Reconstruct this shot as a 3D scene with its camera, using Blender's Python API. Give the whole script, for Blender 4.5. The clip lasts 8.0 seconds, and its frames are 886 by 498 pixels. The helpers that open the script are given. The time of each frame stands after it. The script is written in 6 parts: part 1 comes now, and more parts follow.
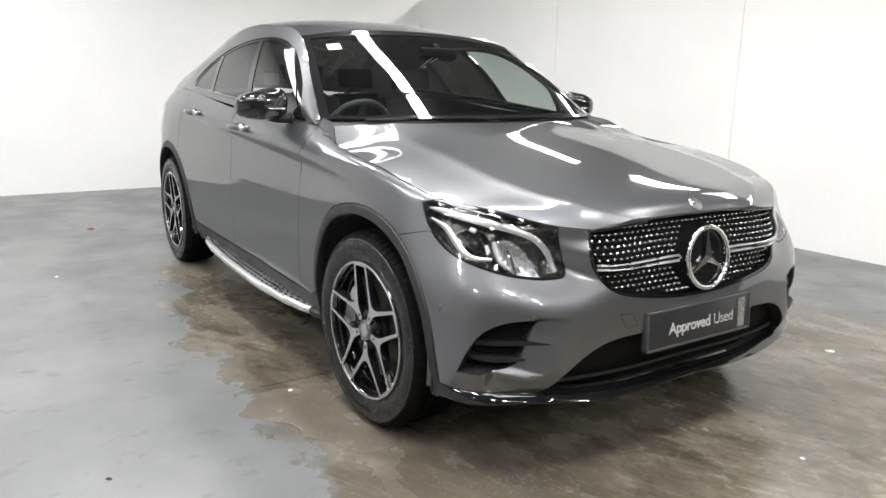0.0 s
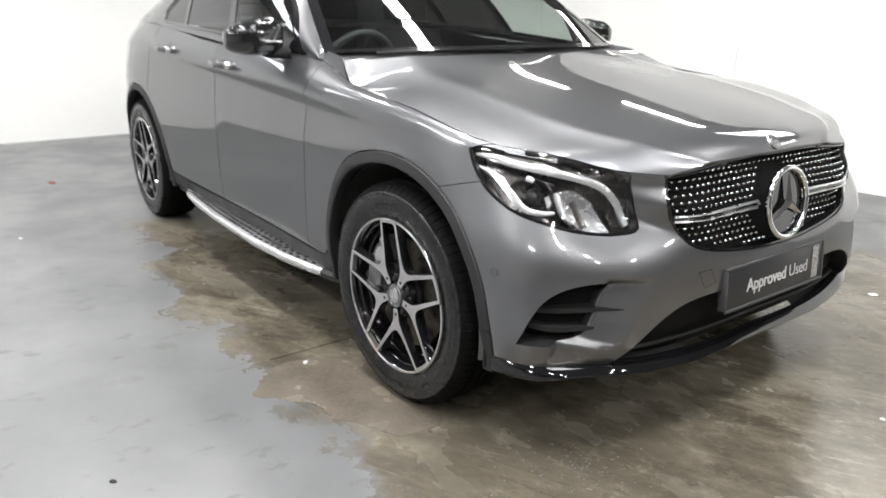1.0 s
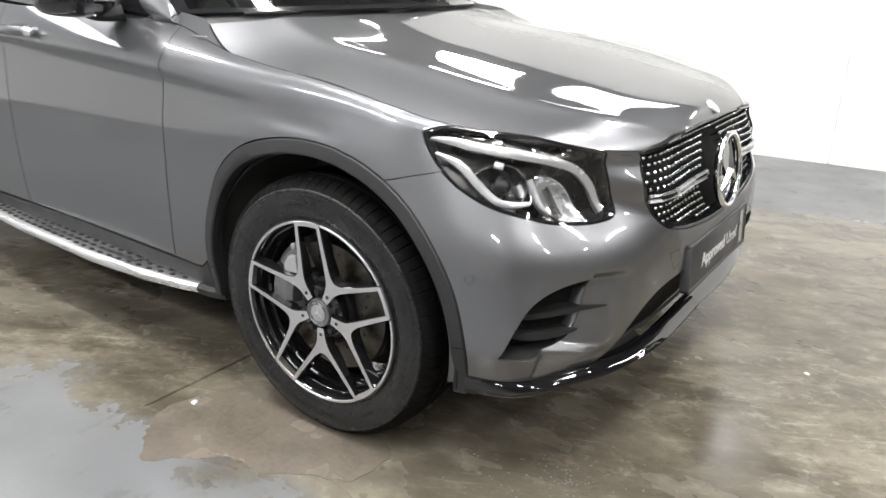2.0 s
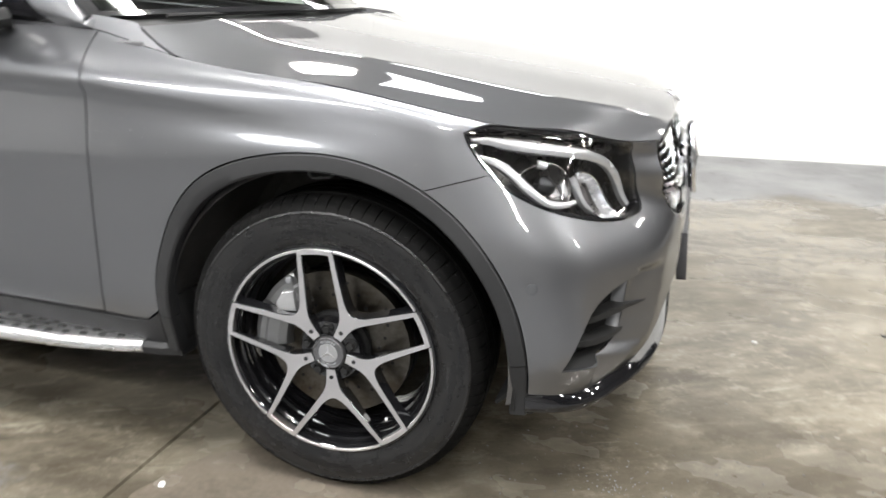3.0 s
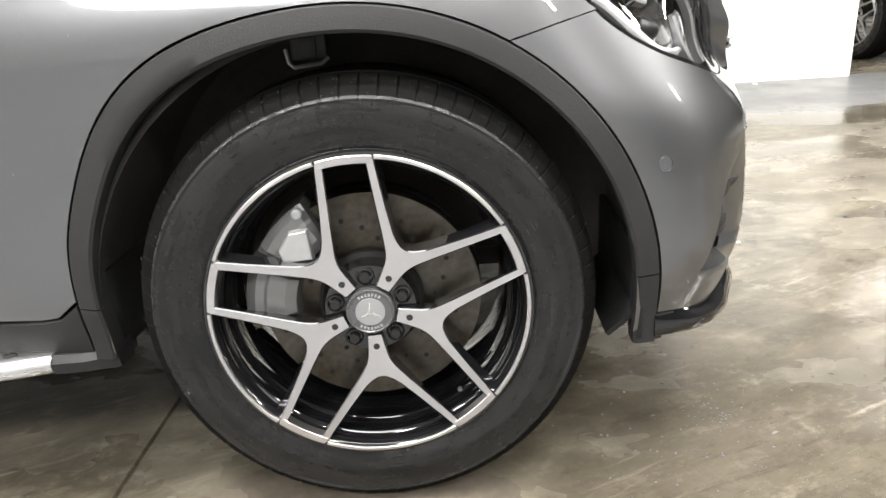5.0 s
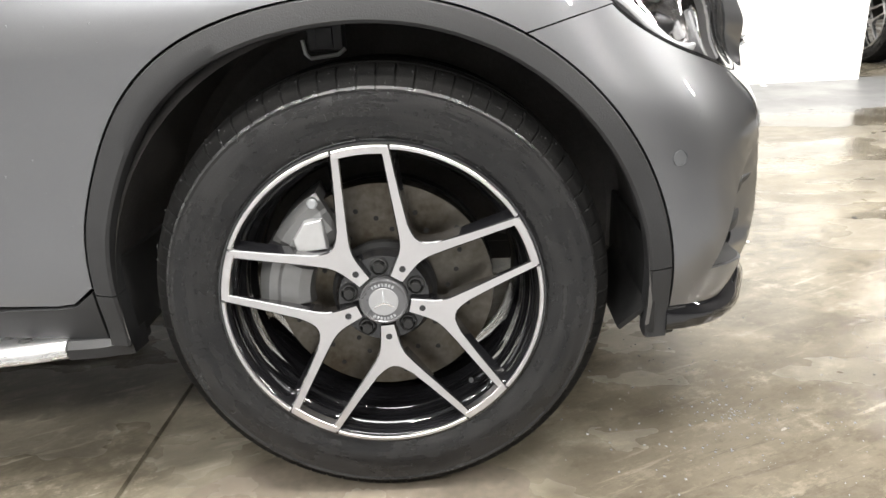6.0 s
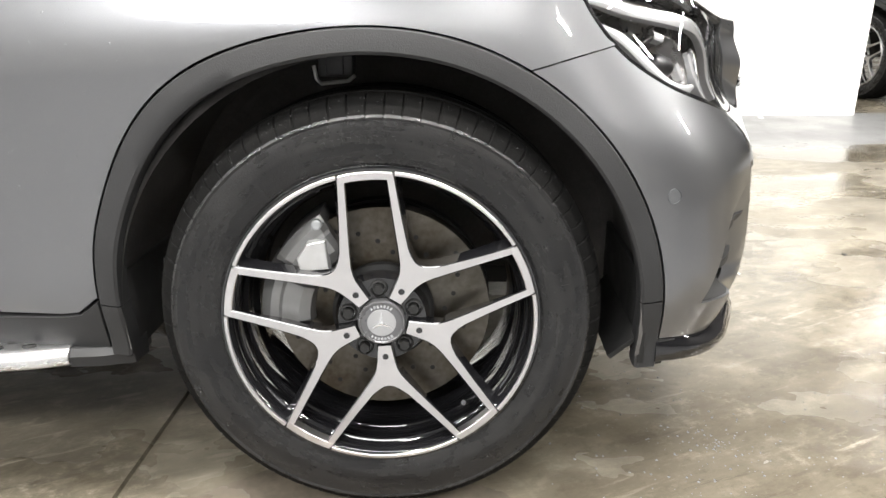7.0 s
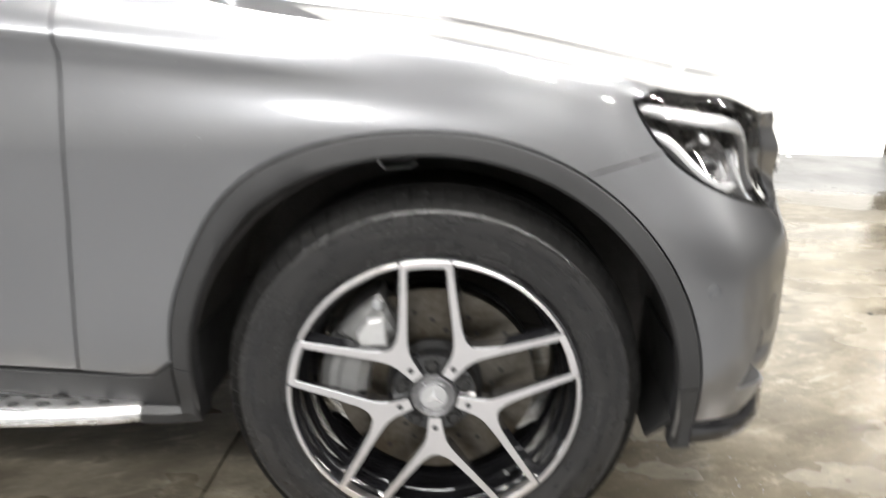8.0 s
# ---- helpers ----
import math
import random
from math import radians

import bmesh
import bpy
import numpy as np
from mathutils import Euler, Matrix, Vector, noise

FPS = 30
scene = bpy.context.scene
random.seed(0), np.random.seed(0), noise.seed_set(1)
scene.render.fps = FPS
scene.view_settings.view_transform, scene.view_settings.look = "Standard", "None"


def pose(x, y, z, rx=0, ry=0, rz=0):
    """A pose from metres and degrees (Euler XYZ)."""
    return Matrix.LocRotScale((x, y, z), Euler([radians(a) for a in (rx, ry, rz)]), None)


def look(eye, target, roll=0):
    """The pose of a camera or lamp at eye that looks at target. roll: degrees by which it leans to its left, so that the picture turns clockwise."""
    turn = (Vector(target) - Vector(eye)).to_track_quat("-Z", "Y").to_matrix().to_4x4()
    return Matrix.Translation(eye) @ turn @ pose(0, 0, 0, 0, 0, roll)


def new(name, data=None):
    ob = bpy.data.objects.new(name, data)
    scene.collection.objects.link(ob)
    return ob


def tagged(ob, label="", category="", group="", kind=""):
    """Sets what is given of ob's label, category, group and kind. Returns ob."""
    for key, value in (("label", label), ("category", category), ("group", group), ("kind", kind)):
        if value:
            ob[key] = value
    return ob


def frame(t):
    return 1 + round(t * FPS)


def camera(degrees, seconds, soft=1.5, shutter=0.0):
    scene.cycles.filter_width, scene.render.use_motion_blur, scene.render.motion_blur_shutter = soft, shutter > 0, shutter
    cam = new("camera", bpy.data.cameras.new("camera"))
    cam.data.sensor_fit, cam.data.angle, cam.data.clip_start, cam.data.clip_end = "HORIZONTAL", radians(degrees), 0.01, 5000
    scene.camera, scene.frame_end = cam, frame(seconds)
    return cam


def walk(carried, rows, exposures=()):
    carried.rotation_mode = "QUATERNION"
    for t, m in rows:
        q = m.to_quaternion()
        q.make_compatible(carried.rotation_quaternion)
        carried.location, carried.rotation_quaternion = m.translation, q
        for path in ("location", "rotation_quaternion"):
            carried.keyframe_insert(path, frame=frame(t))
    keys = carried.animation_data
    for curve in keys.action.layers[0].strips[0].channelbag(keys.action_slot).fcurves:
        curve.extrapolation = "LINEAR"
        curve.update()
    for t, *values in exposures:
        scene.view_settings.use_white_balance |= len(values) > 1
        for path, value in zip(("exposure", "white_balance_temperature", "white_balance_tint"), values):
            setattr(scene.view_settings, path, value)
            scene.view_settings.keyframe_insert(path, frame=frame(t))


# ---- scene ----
cam = camera(62.7, 8.0, 1.5, 0.5)
PATH = [
    (0, (2.278, -2.077, 1.261), (0.648, -1.009, 0.811), 1.2),
    (0.5, (2.115, -2.075, 1.234), (0.494, -0.998, 0.773), -0.1),
    (1, (1.859, -2.09, 1.22), (0.322, -0.964, 0.612), 0.3),
    (1.5, (1.57, -2.131, 1.226), (0.233, -0.798, 0.565), 3.8),
    (1.7, (1.468, -2.139, 1.222), (0.235, -0.716, 0.547), 1.8),
    (2.8, (0.821, -2.221, 1.145), (0.079, -0.491, 0.471), 2.4),
    (3, (0.731, -2.265, 1.139), (0.140, -0.500, 0.493), 0.2),
    (3.5, (0.528, -2.210, 1.093), (0.177, -0.406, 0.383), -2.9),
    (4, (0.317, -2.049, 0.995), (0.155, -0.257, 0.193), -4.5),
    (4.5, (0.198, -1.967, 0.873), (0.126, -0.121, 0.190), -3.6),
    (6, (0.150, -1.980, 0.840), (0.069, -0.134, 0.157), -2.8),
    (6.5, (0.145, -1.989, 0.870), (0.075, -0.136, 0.207), -1.4),
    (7, (0.143, -2.006, 0.869), (0.079, -0.147, 0.221), -0.2),
    (7.5, (0.138, -2.013, 0.877), (0.078, -0.153, 0.232), -0.1),
    (7.7, (0.138, -2.019, 0.901), (0.054, -0.152, 0.275), -0.1),
    (7.9, (0.126, -2.040, 0.951), (0.011, -0.168, 0.343), 0.6),
    (8, (0.082, -2.045, 1.012), (-0.030, -0.180, 0.387), 1.5),
]
walk(cam, [(t, look(eye, target, roll)) for t, eye, target, roll in PATH],
     [(0, -0.10, 6500, 10), (1.0, 0.02, 6500, 10), (1.5, 0.09, 6500, 10), (3.0, 0.33, 6550, 10), (4.0, 0.54, 6650, 10), (4.5, 0.63, 6750, 10), (6.0, 0.92, 6750, 10), (6.5, 0.97, 6750, 10), (7.5, 0.97, 6700, 10), (8, 0.88, 6700, 10)])

# World: dim neutral daylight that leaks into the workshop.
world = bpy.data.worlds.new("world")
scene.world = world
world.use_nodes = True
world.node_tree.nodes["Background"].inputs["Color"].default_value = (0.9, 0.95, 1.0, 1)
world.node_tree.nodes["Background"].inputs["Strength"].default_value = 0.25

CEILING_Z = 3.5
# All out of view: some follow reflections, others are added as fill.
LAMPS = [(x, y, 0.65, 0.14) for y in (-4.3, -1.55) for x in (-3.4, -1.0, 1.4, 3.8)] + [(x, 0.62, 1.5, 0.16) for x in (-2.25, -0.72)] + [(x, 1.35, 0.65, 0.14) for x in (1.6, 4.0, 6.4)] + [(-5.2, 4.75, 1.6, 0.14), (-3.15, 5.25, 1.3, 0.14), (2.3, 5.9, 1.3, 0.14), (4.6, 2.4, 0.65, 0.14), (6.0, 6.5, 1.5, 0.16), (5.0, -0.95, 0.65, 0.14), (7.2, -0.95, 1.3, 0.14)]
LAMP_POWER = 52.0
for lx, ly, sx, sy in LAMPS:
    lamp = bpy.data.lights.new("strip_light", "AREA")
    lamp.shape, lamp.size, lamp.size_y, lamp.energy = "RECTANGLE", sx, sy, LAMP_POWER
    lamp.color = (1.0, 0.985, 0.965)
    new("strip_light", lamp).matrix_world = pose(lx, ly, CEILING_Z - 0.15)


# ---- materials ----
def material(name, base, rough=0.5, metal=0.0, spread=0.12, scale=8.0, bump=0.0, bump_scale=60.0, rough_spread=0.08, coat=0.0, second=None, stretch=(1, 1, 1), coat_ior=1.5, edge=1.0):
    """A principled surface whose colour and gloss vary at two scales, with fine relief."""
    m = bpy.data.materials.new(name)
    m.use_nodes = True
    nodes, links = m.node_tree.nodes, m.node_tree.links
    p = nodes["Principled BSDF"]
    p.inputs["Metallic"].default_value, p.inputs["Coat Weight"].default_value, p.inputs["Coat Roughness"].default_value = metal, coat, 0.012
    p.inputs["Coat IOR"].default_value = coat_ior
    p.inputs["Specular Tint"].default_value = (edge, edge, edge, 1)
    place, mapped = nodes.new("ShaderNodeTexCoord"), nodes.new("ShaderNodeMapping")
    mapped.inputs["Scale"].default_value = stretch
    links.new(place.outputs["Object"], mapped.inputs["Vector"])

    def grain(size, detail):
        n = nodes.new("ShaderNodeTexNoise")
        n.inputs["Scale"].default_value, n.inputs["Detail"].default_value = size, detail
        links.new(mapped.outputs["Vector"], n.inputs["Vector"])
        return n

    coarse, fine = grain(scale, 4.0), grain(bump_scale, 5.0)
    both = nodes.new("ShaderNodeMath")
    both.operation = "MULTIPLY_ADD"
    both.inputs[1].default_value = 0.35
    links.new(fine.outputs["Fac"], both.inputs[0])
    shade = nodes.new("ShaderNodeMath")
    shade.operation = "MULTIPLY"
    shade.inputs[1].default_value = 0.65
    links.new(coarse.outputs["Fac"], shade.inputs[0])
    links.new(shade.outputs[0], both.inputs[2])
    ramp = nodes.new("ShaderNodeValToRGB")
    low = second or [c * (1 - spread) for c in base]
    high = [min(1, c * (1 + spread)) for c in base]
    ramp.color_ramp.elements[0].color, ramp.color_ramp.elements[1].color = (*low, 1), (*high, 1)
    ramp.color_ramp.elements[0].position, ramp.color_ramp.elements[1].position = 0.35, 0.65
    links.new(both.outputs[0], ramp.inputs["Fac"])
    links.new(ramp.outputs["Color"], p.inputs["Base Color"])
    gloss = nodes.new("ShaderNodeMapRange")
    gloss.inputs["From Min"].default_value, gloss.inputs["From Max"].default_value = 0.3, 0.7
    gloss.inputs["To Min"].default_value, gloss.inputs["To Max"].default_value = max(0, rough - rough_spread), min(1, rough + rough_spread)
    links.new(coarse.outputs["Fac"], gloss.inputs["Value"])
    links.new(gloss.outputs["Result"], p.inputs["Roughness"])
    if bump:
        b = nodes.new("ShaderNodeBump")
        b.inputs["Strength"].default_value, b.inputs["Distance"].default_value = 1.0, bump
        links.new(fine.outputs["Fac"], b.inputs["Height"])
        links.new(b.outputs["Normal"], p.inputs["Normal"])
    return m


def glass(name, tint, rough=0.0):
    """Clear or tinted pane: a thin dielectric film over a tinted see-through sheet."""
    m = bpy.data.materials.new(name)
    m.use_nodes = True
    nodes, links = m.node_tree.nodes, m.node_tree.links
    nodes.remove(nodes["Principled BSDF"])
    clear, shine = nodes.new("ShaderNodeBsdfTransparent"), nodes.new("ShaderNodeBsdfAnisotropic")
    mix, facing = nodes.new("ShaderNodeMixShader"), nodes.new("ShaderNodeLayerWeight")
    clear.inputs["Color"].default_value = (*tint, 1)
    shine.inputs["Roughness"].default_value = rough
    power, share = nodes.new("ShaderNodeMath"), nodes.new("ShaderNodeMath")
    power.operation, power.inputs[1].default_value = "POWER", 5.0
    share.operation, share.inputs[1].default_value, share.inputs[2].default_value = "MULTIPLY_ADD", 0.885, 0.115
    facing.inputs["Blend"].default_value = 0.5
    links.new(facing.outputs["Facing"], power.inputs[0])
    links.new(power.outputs[0], share.inputs[0])
    links.new(share.outputs[0], mix.inputs[0])
    links.new(clear.outputs[0], mix.inputs[1])
    links.new(shine.outputs[0], mix.inputs[2])
    links.new(mix.outputs[0], nodes["Material Output"].inputs["Surface"])
    return m


def glowing(name, colour, strength):
    m = bpy.data.materials.new(name)
    m.use_nodes = True
    p = m.node_tree.nodes["Principled BSDF"]
    p.inputs["Base Color"].default_value = (*colour, 1)
    p.inputs["Emission Color"].default_value, p.inputs["Emission Strength"].default_value = (*colour, 1), strength
    return m


def wet_concrete(name):
    """Worn brown concrete lane, wet in patches, between strips of old grey floor paint with ragged edges."""
    m = bpy.data.materials.new(name)
    m.use_nodes = True
    nodes, links = m.node_tree.nodes, m.node_tree.links
    p = nodes["Principled BSDF"]
    place = nodes.new("ShaderNodeTexCoord")

    def noise_at(size, detail, stretch=(1, 1, 1), rough=0.55, shift=0.0, turn=0.0):
        mp, n = nodes.new("ShaderNodeMapping"), nodes.new("ShaderNodeTexNoise")
        mp.vector_type = "TEXTURE"
        mp.inputs["Scale"].default_value, mp.inputs["Location"].default_value, mp.inputs["Rotation"].default_value = [1 / k for k in stretch], (shift, shift, 0), (0, 0, radians(turn))
        n.inputs["Scale"].default_value, n.inputs["Detail"].default_value, n.inputs["Roughness"].default_value = size, detail, rough
        links.new(place.outputs["Object"], mp.inputs["Vector"])
        links.new(mp.outputs["Vector"], n.inputs["Vector"])
        return n.outputs["Fac"]

    def put(socket, value):
        if isinstance(value, (int, float)):
            socket.default_value = value
        else:
            links.new(value, socket)

    def calc(kind, a, b=0.0, c=0.0):
        n = nodes.new("ShaderNodeMath")
        n.operation = kind
        for s, v in zip(n.inputs, (a, b, c)):
            put(s, v)
        return n.outputs[0]

    def step(value, low, high, to_low=0.0, to_high=1.0):
        n = nodes.new("ShaderNodeMapRange")
        n.interpolation_type = "SMOOTHSTEP"
        for s, v in zip(("Value", "From Min", "From Max", "To Min", "To Max"), (value, low, high, to_low, to_high)):
            put(n.inputs[s], v)
        return n.outputs["Result"]

    def mix(fac, a, b):
        n = nodes.new("ShaderNodeMix")
        n.data_type = "RGBA"
        put(n.inputs[0], fac)
        for s, v in ((n.inputs[6], a), (n.inputs[7], b)):
            if isinstance(v, tuple):
                s.default_value = (*v, 1)
            else:
                links.new(v, s)
        return n.outputs[2]

    xyz = nodes.new("ShaderNodeSeparateXYZ")
    links.new(place.outputs["Object"], xyz.inputs[0])
    ragged = calc("MULTIPLY_ADD", noise_at(2.3, 7.0, rough=0.62), 0.9, -0.45)
    edge = calc("ADD", xyz.outputs["Y"], ragged)
    edge = calc("ADD", edge, step(xyz.outputs["X"], -1.3, -2.6, 0.0, -0.16))
    edge = calc("MULTIPLY_ADD", noise_at(17.0, 8.0, (1, 1, 1), 0.7, 31.0), 0.22, calc("ADD", edge, -0.11))
    near_side = step(edge, -1.30, -1.16)
    far_side = step(calc("ADD", edge, step(xyz.outputs["X"], 0.4, 1.6, 0.42, 0.0)), 2.33, 2.57, 1.0, 0.0)
    started = step(calc("MULTIPLY_ADD", ragged, 0.6, xyz.outputs["X"]), -2.82, -2.62)
    lane = calc("MULTIPLY", calc("MULTIPLY", near_side, far_side), started)
    lane = calc("MAXIMUM", lane, step(xyz.outputs["Y"], 3.72, 3.8))

    streak = noise_at(2.4, 9.0, (0.8, 1.6, 1), 0.68, 0.0, 24.0)
    cloud = noise_at(0.9, 6.0, (1, 1, 1), 0.6, 3.0)
    fine = noise_at(70.0, 6.0, (1, 1, 1), 0.7)
    brown = mix(step(streak, 0.32, 0.70), (0.066, 0.057, 0.042), (0.186, 0.165, 0.126))
    brown = mix(calc("MULTIPLY", step(cloud, 0.45, 0.65), 0.5), brown, (0.186, 0.165, 0.126))
    brown = mix(calc("MULTIPLY", step(noise_at(3.1, 6.0, (1.0, 1.7, 1), 0.7, 7.0, 15.0), 0.53, 0.62), 0.6), brown, (0.060, 0.051, 0.038))
    scuff = step(noise_at(9.0, 8.0, (0.35, 3.0, 1), 0.75, 1.0, 27.0), 0.57, 0.66)
    brown = mix(calc("MULTIPLY", scuff, 0.55), brown, (0.31, 0.285, 0.230))
    scuff_dark = step(noise_at(8.0, 8.0, (0.30, 3.6, 1), 0.72, 51.0, 22.0), 0.58, 0.66)
    brown = mix(calc("MULTIPLY", scuff_dark, 0.5), brown, (0.058, 0.050, 0.038))
    paint = mix(step(noise_at(1.1, 6.0, rough=0.6), 0.35, 0.65), (0.130, 0.132, 0.134), (0.170, 0.172, 0.174))
    dirt = step(noise_at(4.2, 7.0, rough=0.7, shift=5.0), 0.60, 0.72)
    paint = mix(calc("MULTIPLY", dirt, 0.5), paint, (0.14, 0.135, 0.128))
    speck = step(noise_at(26.0, 3.0, rough=0.5, shift=2.0), 0.70, 0.76)
    paint = mix(calc("MULTIPLY", speck, 0.6), paint, (0.11, 0.11, 0.105))
    mark = step(noise_at(7.5, 6.0, (1.3, 0.8, 1), 0.62, 15.0), 0.585, 0.645)
    paint = mix(calc("MULTIPLY", mark, 0.55), paint, (0.082, 0.082, 0.076))
    mottle = noise_at(13.0, 10.0, (0.9, 1.15, 1), 0.78, 9.0, 20.0)
    brown = mix(step(mottle, 0.51, 0.64, 0.0, 0.40), brown, (0.32, 0.292, 0.232))
    brown = mix(step(mottle, 0.48, 0.34, 0.0, 0.52), brown, (0.062, 0.051, 0.034))
    away = calc("SQRT", calc("ADD", calc("POWER", calc("ADD", xyz.outputs["X"], -0.85), 2.0), calc("POWER", calc("MULTIPLY_ADD", xyz.outputs["Y"], 1.4, 1.15), 2.0)))
    soaked = step(away, 0.40, 1.25, 0.105, 0.0)
    film = step(calc("ADD", noise_at(1.25, 5.0, (0.75, 1.6, 1), 0.55, 21.0), soaked), 0.53, 0.63)
    brown = mix(calc("MULTIPLY", film, 0.58), brown, (0.058, 0.049, 0.036))
    drag = noise_at(6.0, 10.0, (0.7, 1.6, 1), 0.78, 41.0, 26.0)
    brown = mix(step(drag, 0.55, 0.68, 0.0, 0.22), brown, (0.34, 0.305, 0.235))
    brown = mix(step(drag, 0.48, 0.36, 0.0, 0.5), brown, (0.058, 0.048, 0.032))
    colour = mix(lane, paint, brown)
    colour = mix(calc("MULTIPLY", step(fine, 0.5, 0.8), 0.25), colour, (0.12, 0.11, 0.1))
    links.new(colour, p.inputs["Base Color"])
    wet = step(noise_at(1.35, 5.0, (1, 1.5, 1), 0.55, 11.0), 0.40, 0.58)
    lane_gloss = calc("MINIMUM", step(wet, 0.0, 1.0, 0.38, 0.07), step(film, 0.0, 1.0, 1.0, 0.14))
    paint_gloss = step(noise_at(2.0, 4.0, shift=4.0), 0.35, 0.65, 0.30, 0.46)
    blend = nodes.new("ShaderNodeMix")
    put(blend.inputs[0], lane)
    put(blend.inputs[2], paint_gloss)
    put(blend.inputs[3], lane_gloss)
    links.new(blend.outputs[0], p.inputs["Roughness"])
    height = calc("ADD", calc("ADD", calc("MULTIPLY", streak, 0.5), calc("MULTIPLY", mottle, 0.6)), calc("MULTIPLY", fine, 0.25))
    b = nodes.new("ShaderNodeBump")
    b.inputs["Distance"].default_value = 0.004
    put(b.inputs["Strength"], calc("MULTIPLY", step(wet, 0.0, 1.0, 0.6, 0.42), step(film, 0.0, 1.0, 1.0, 0.6)))
    links.new(height, b.inputs["Height"])
    links.new(b.outputs["Normal"], p.inputs["Normal"])
    return m


def tyre_rubber(name, dark, pale, wet, dry, shine=0.5):
    """Black rubber with rings of drying water and dust that run round the wheel."""
    m = bpy.data.materials.new(name)
    m.use_nodes = True
    nodes, links = m.node_tree.nodes, m.node_tree.links
    p = nodes["Principled BSDF"]
    p.inputs["Specular IOR Level"].default_value = shine
    place, axis, flat, unit, ring, spot = (nodes.new(k) for k in ("ShaderNodeTexCoord", "ShaderNodeSeparateXYZ", "ShaderNodeCombineXYZ", "ShaderNodeVectorMath", "ShaderNodeVectorMath", "ShaderNodeCombineXYZ"))
    links.new(place.outputs["Object"], axis.inputs[0])
    links.new(axis.outputs["X"], flat.inputs["X"])
    links.new(axis.outputs["Z"], flat.inputs["Y"])
    unit.operation, ring.operation = "NORMALIZE", "LENGTH"
    links.new(flat.outputs[0], unit.inputs[0])
    links.new(flat.outputs[0], ring.inputs[0])
    part_axis = nodes.new("ShaderNodeSeparateXYZ")
    links.new(unit.outputs["Vector"], part_axis.inputs[0])
    far = nodes.new("ShaderNodeMath")
    far.operation, far.inputs[1].default_value = "MULTIPLY", 34.0
    links.new(ring.outputs["Value"], far.inputs[0])
    links.new(part_axis.outputs["X"], spot.inputs["X"])
    links.new(part_axis.outputs["Y"], spot.inputs["Y"])
    links.new(far.outputs[0], spot.inputs["Z"])

    def grain(vector, size, detail):
        n = nodes.new("ShaderNodeTexNoise")
        n.inputs["Scale"].default_value, n.inputs["Detail"].default_value, n.inputs["Roughness"].default_value = size, detail, 0.62
        links.new(vector, n.inputs["Vector"])
        return n.outputs["Fac"]

    def span(value, lo, hi, a, b):
        n = nodes.new("ShaderNodeMapRange")
        for key, v in zip(("From Min", "From Max", "To Min", "To Max"), (lo, hi, a, b)):
            n.inputs[key].default_value = v
        links.new(value, n.inputs["Value"])
        return n.outputs["Result"]

    rings, dabs, fine = grain(spot.outputs[0], 2.2, 6.0), grain(place.outputs["Object"], 21.0, 6.0), grain(place.outputs["Object"], 260.0, 3.0)
    tone = nodes.new("ShaderNodeMix")
    tone.data_type = "RGBA"
    tone.inputs[6].default_value, tone.inputs[7].default_value = (*dark, 1), (*pale, 1)
    links.new(span(rings, 0.38, 0.66, 0.0, 1.0), tone.inputs[0])
    links.new(tone.outputs[2], p.inputs["Base Color"])
    both = nodes.new("ShaderNodeMath")
    both.operation, both.inputs[1].default_value = "MULTIPLY_ADD", 0.6
    links.new(dabs, both.inputs[0])
    links.new(span(rings, 0.0, 1.0, 0.0, 0.4), both.inputs[2])
    links.new(span(both.outputs[0], 0.40, 0.60, wet, dry), p.inputs["Roughness"])
    b = nodes.new("ShaderNodeBump")
    b.inputs["Distance"].default_value = 0.0007
    links.new(fine, b.inputs["Height"])
    links.new(b.outputs["Normal"], p.inputs["Normal"])
    return m


M_floor = wet_concrete("worn wet concrete")
M_wall = material("white painted wall", (0.86, 0.857, 0.838), 0.55, spread=0.03, scale=1.2, bump=0.0008, bump_scale=35)
M_ceiling = material("grey ceiling sheet", (0.24, 0.243, 0.25), 0.6, spread=0.08, scale=1.0)
# Two invented wall tones, picked to shape what the car paint reflects.
M_dark_wall = material("dark grey blockwork", (0.085, 0.083, 0.080), 0.6, spread=0.1, scale=2.0, bump=0.001, bump_scale=30)
M_pale = material("pale blockwork", (0.40, 0.40, 0.395), 0.6, spread=0.1, scale=2.0, bump=0.001, bump_scale=30)
M_steel = material("painted steel", (0.34, 0.35, 0.36), 0.45, 0.3)
M_tube = glowing("fluorescent tube", (1.0, 0.97, 0.92), 14.0)
M_daylight = glowing("daylit roof sheet", (0.96, 0.98, 1.0), 9.0)
M_paint = material("grey metallic car paint", (0.172, 0.175, 0.183), 0.37, 0.9, spread=0.05, scale=900, bump=0.0, bump_scale=1800, rough_spread=0.03, coat=1.0, coat_ior=1.62, edge=0.25)
M_dark_paint = material("black metallic car paint", (0.03, 0.032, 0.035), 0.35, 0.5, spread=0.05, scale=900, coat=1.0)
M_clad = material("grey grained plastic", (0.0135, 0.0137, 0.0145), 0.58, spread=0.15, scale=14, bump=0.0004, bump_scale=420)
M_black = material("matt black plastic", (0.012, 0.012, 0.012), 0.65, spread=0.2, scale=20, edge=0.6)
# Almost black with cut specular, for backings and the interior mirror.
M_void = material("soot black backing", (0.004, 0.004, 0.004), 0.8, spread=0.2, edge=0.25)
# Liner base colour raised to imitate glare that lifts the dark arch.
M_liner = material("dusty arch liner", (0.070, 0.067, 0.065), 0.85, spread=0.25, scale=16, bump=0.0006, bump_scale=150, edge=0.6)
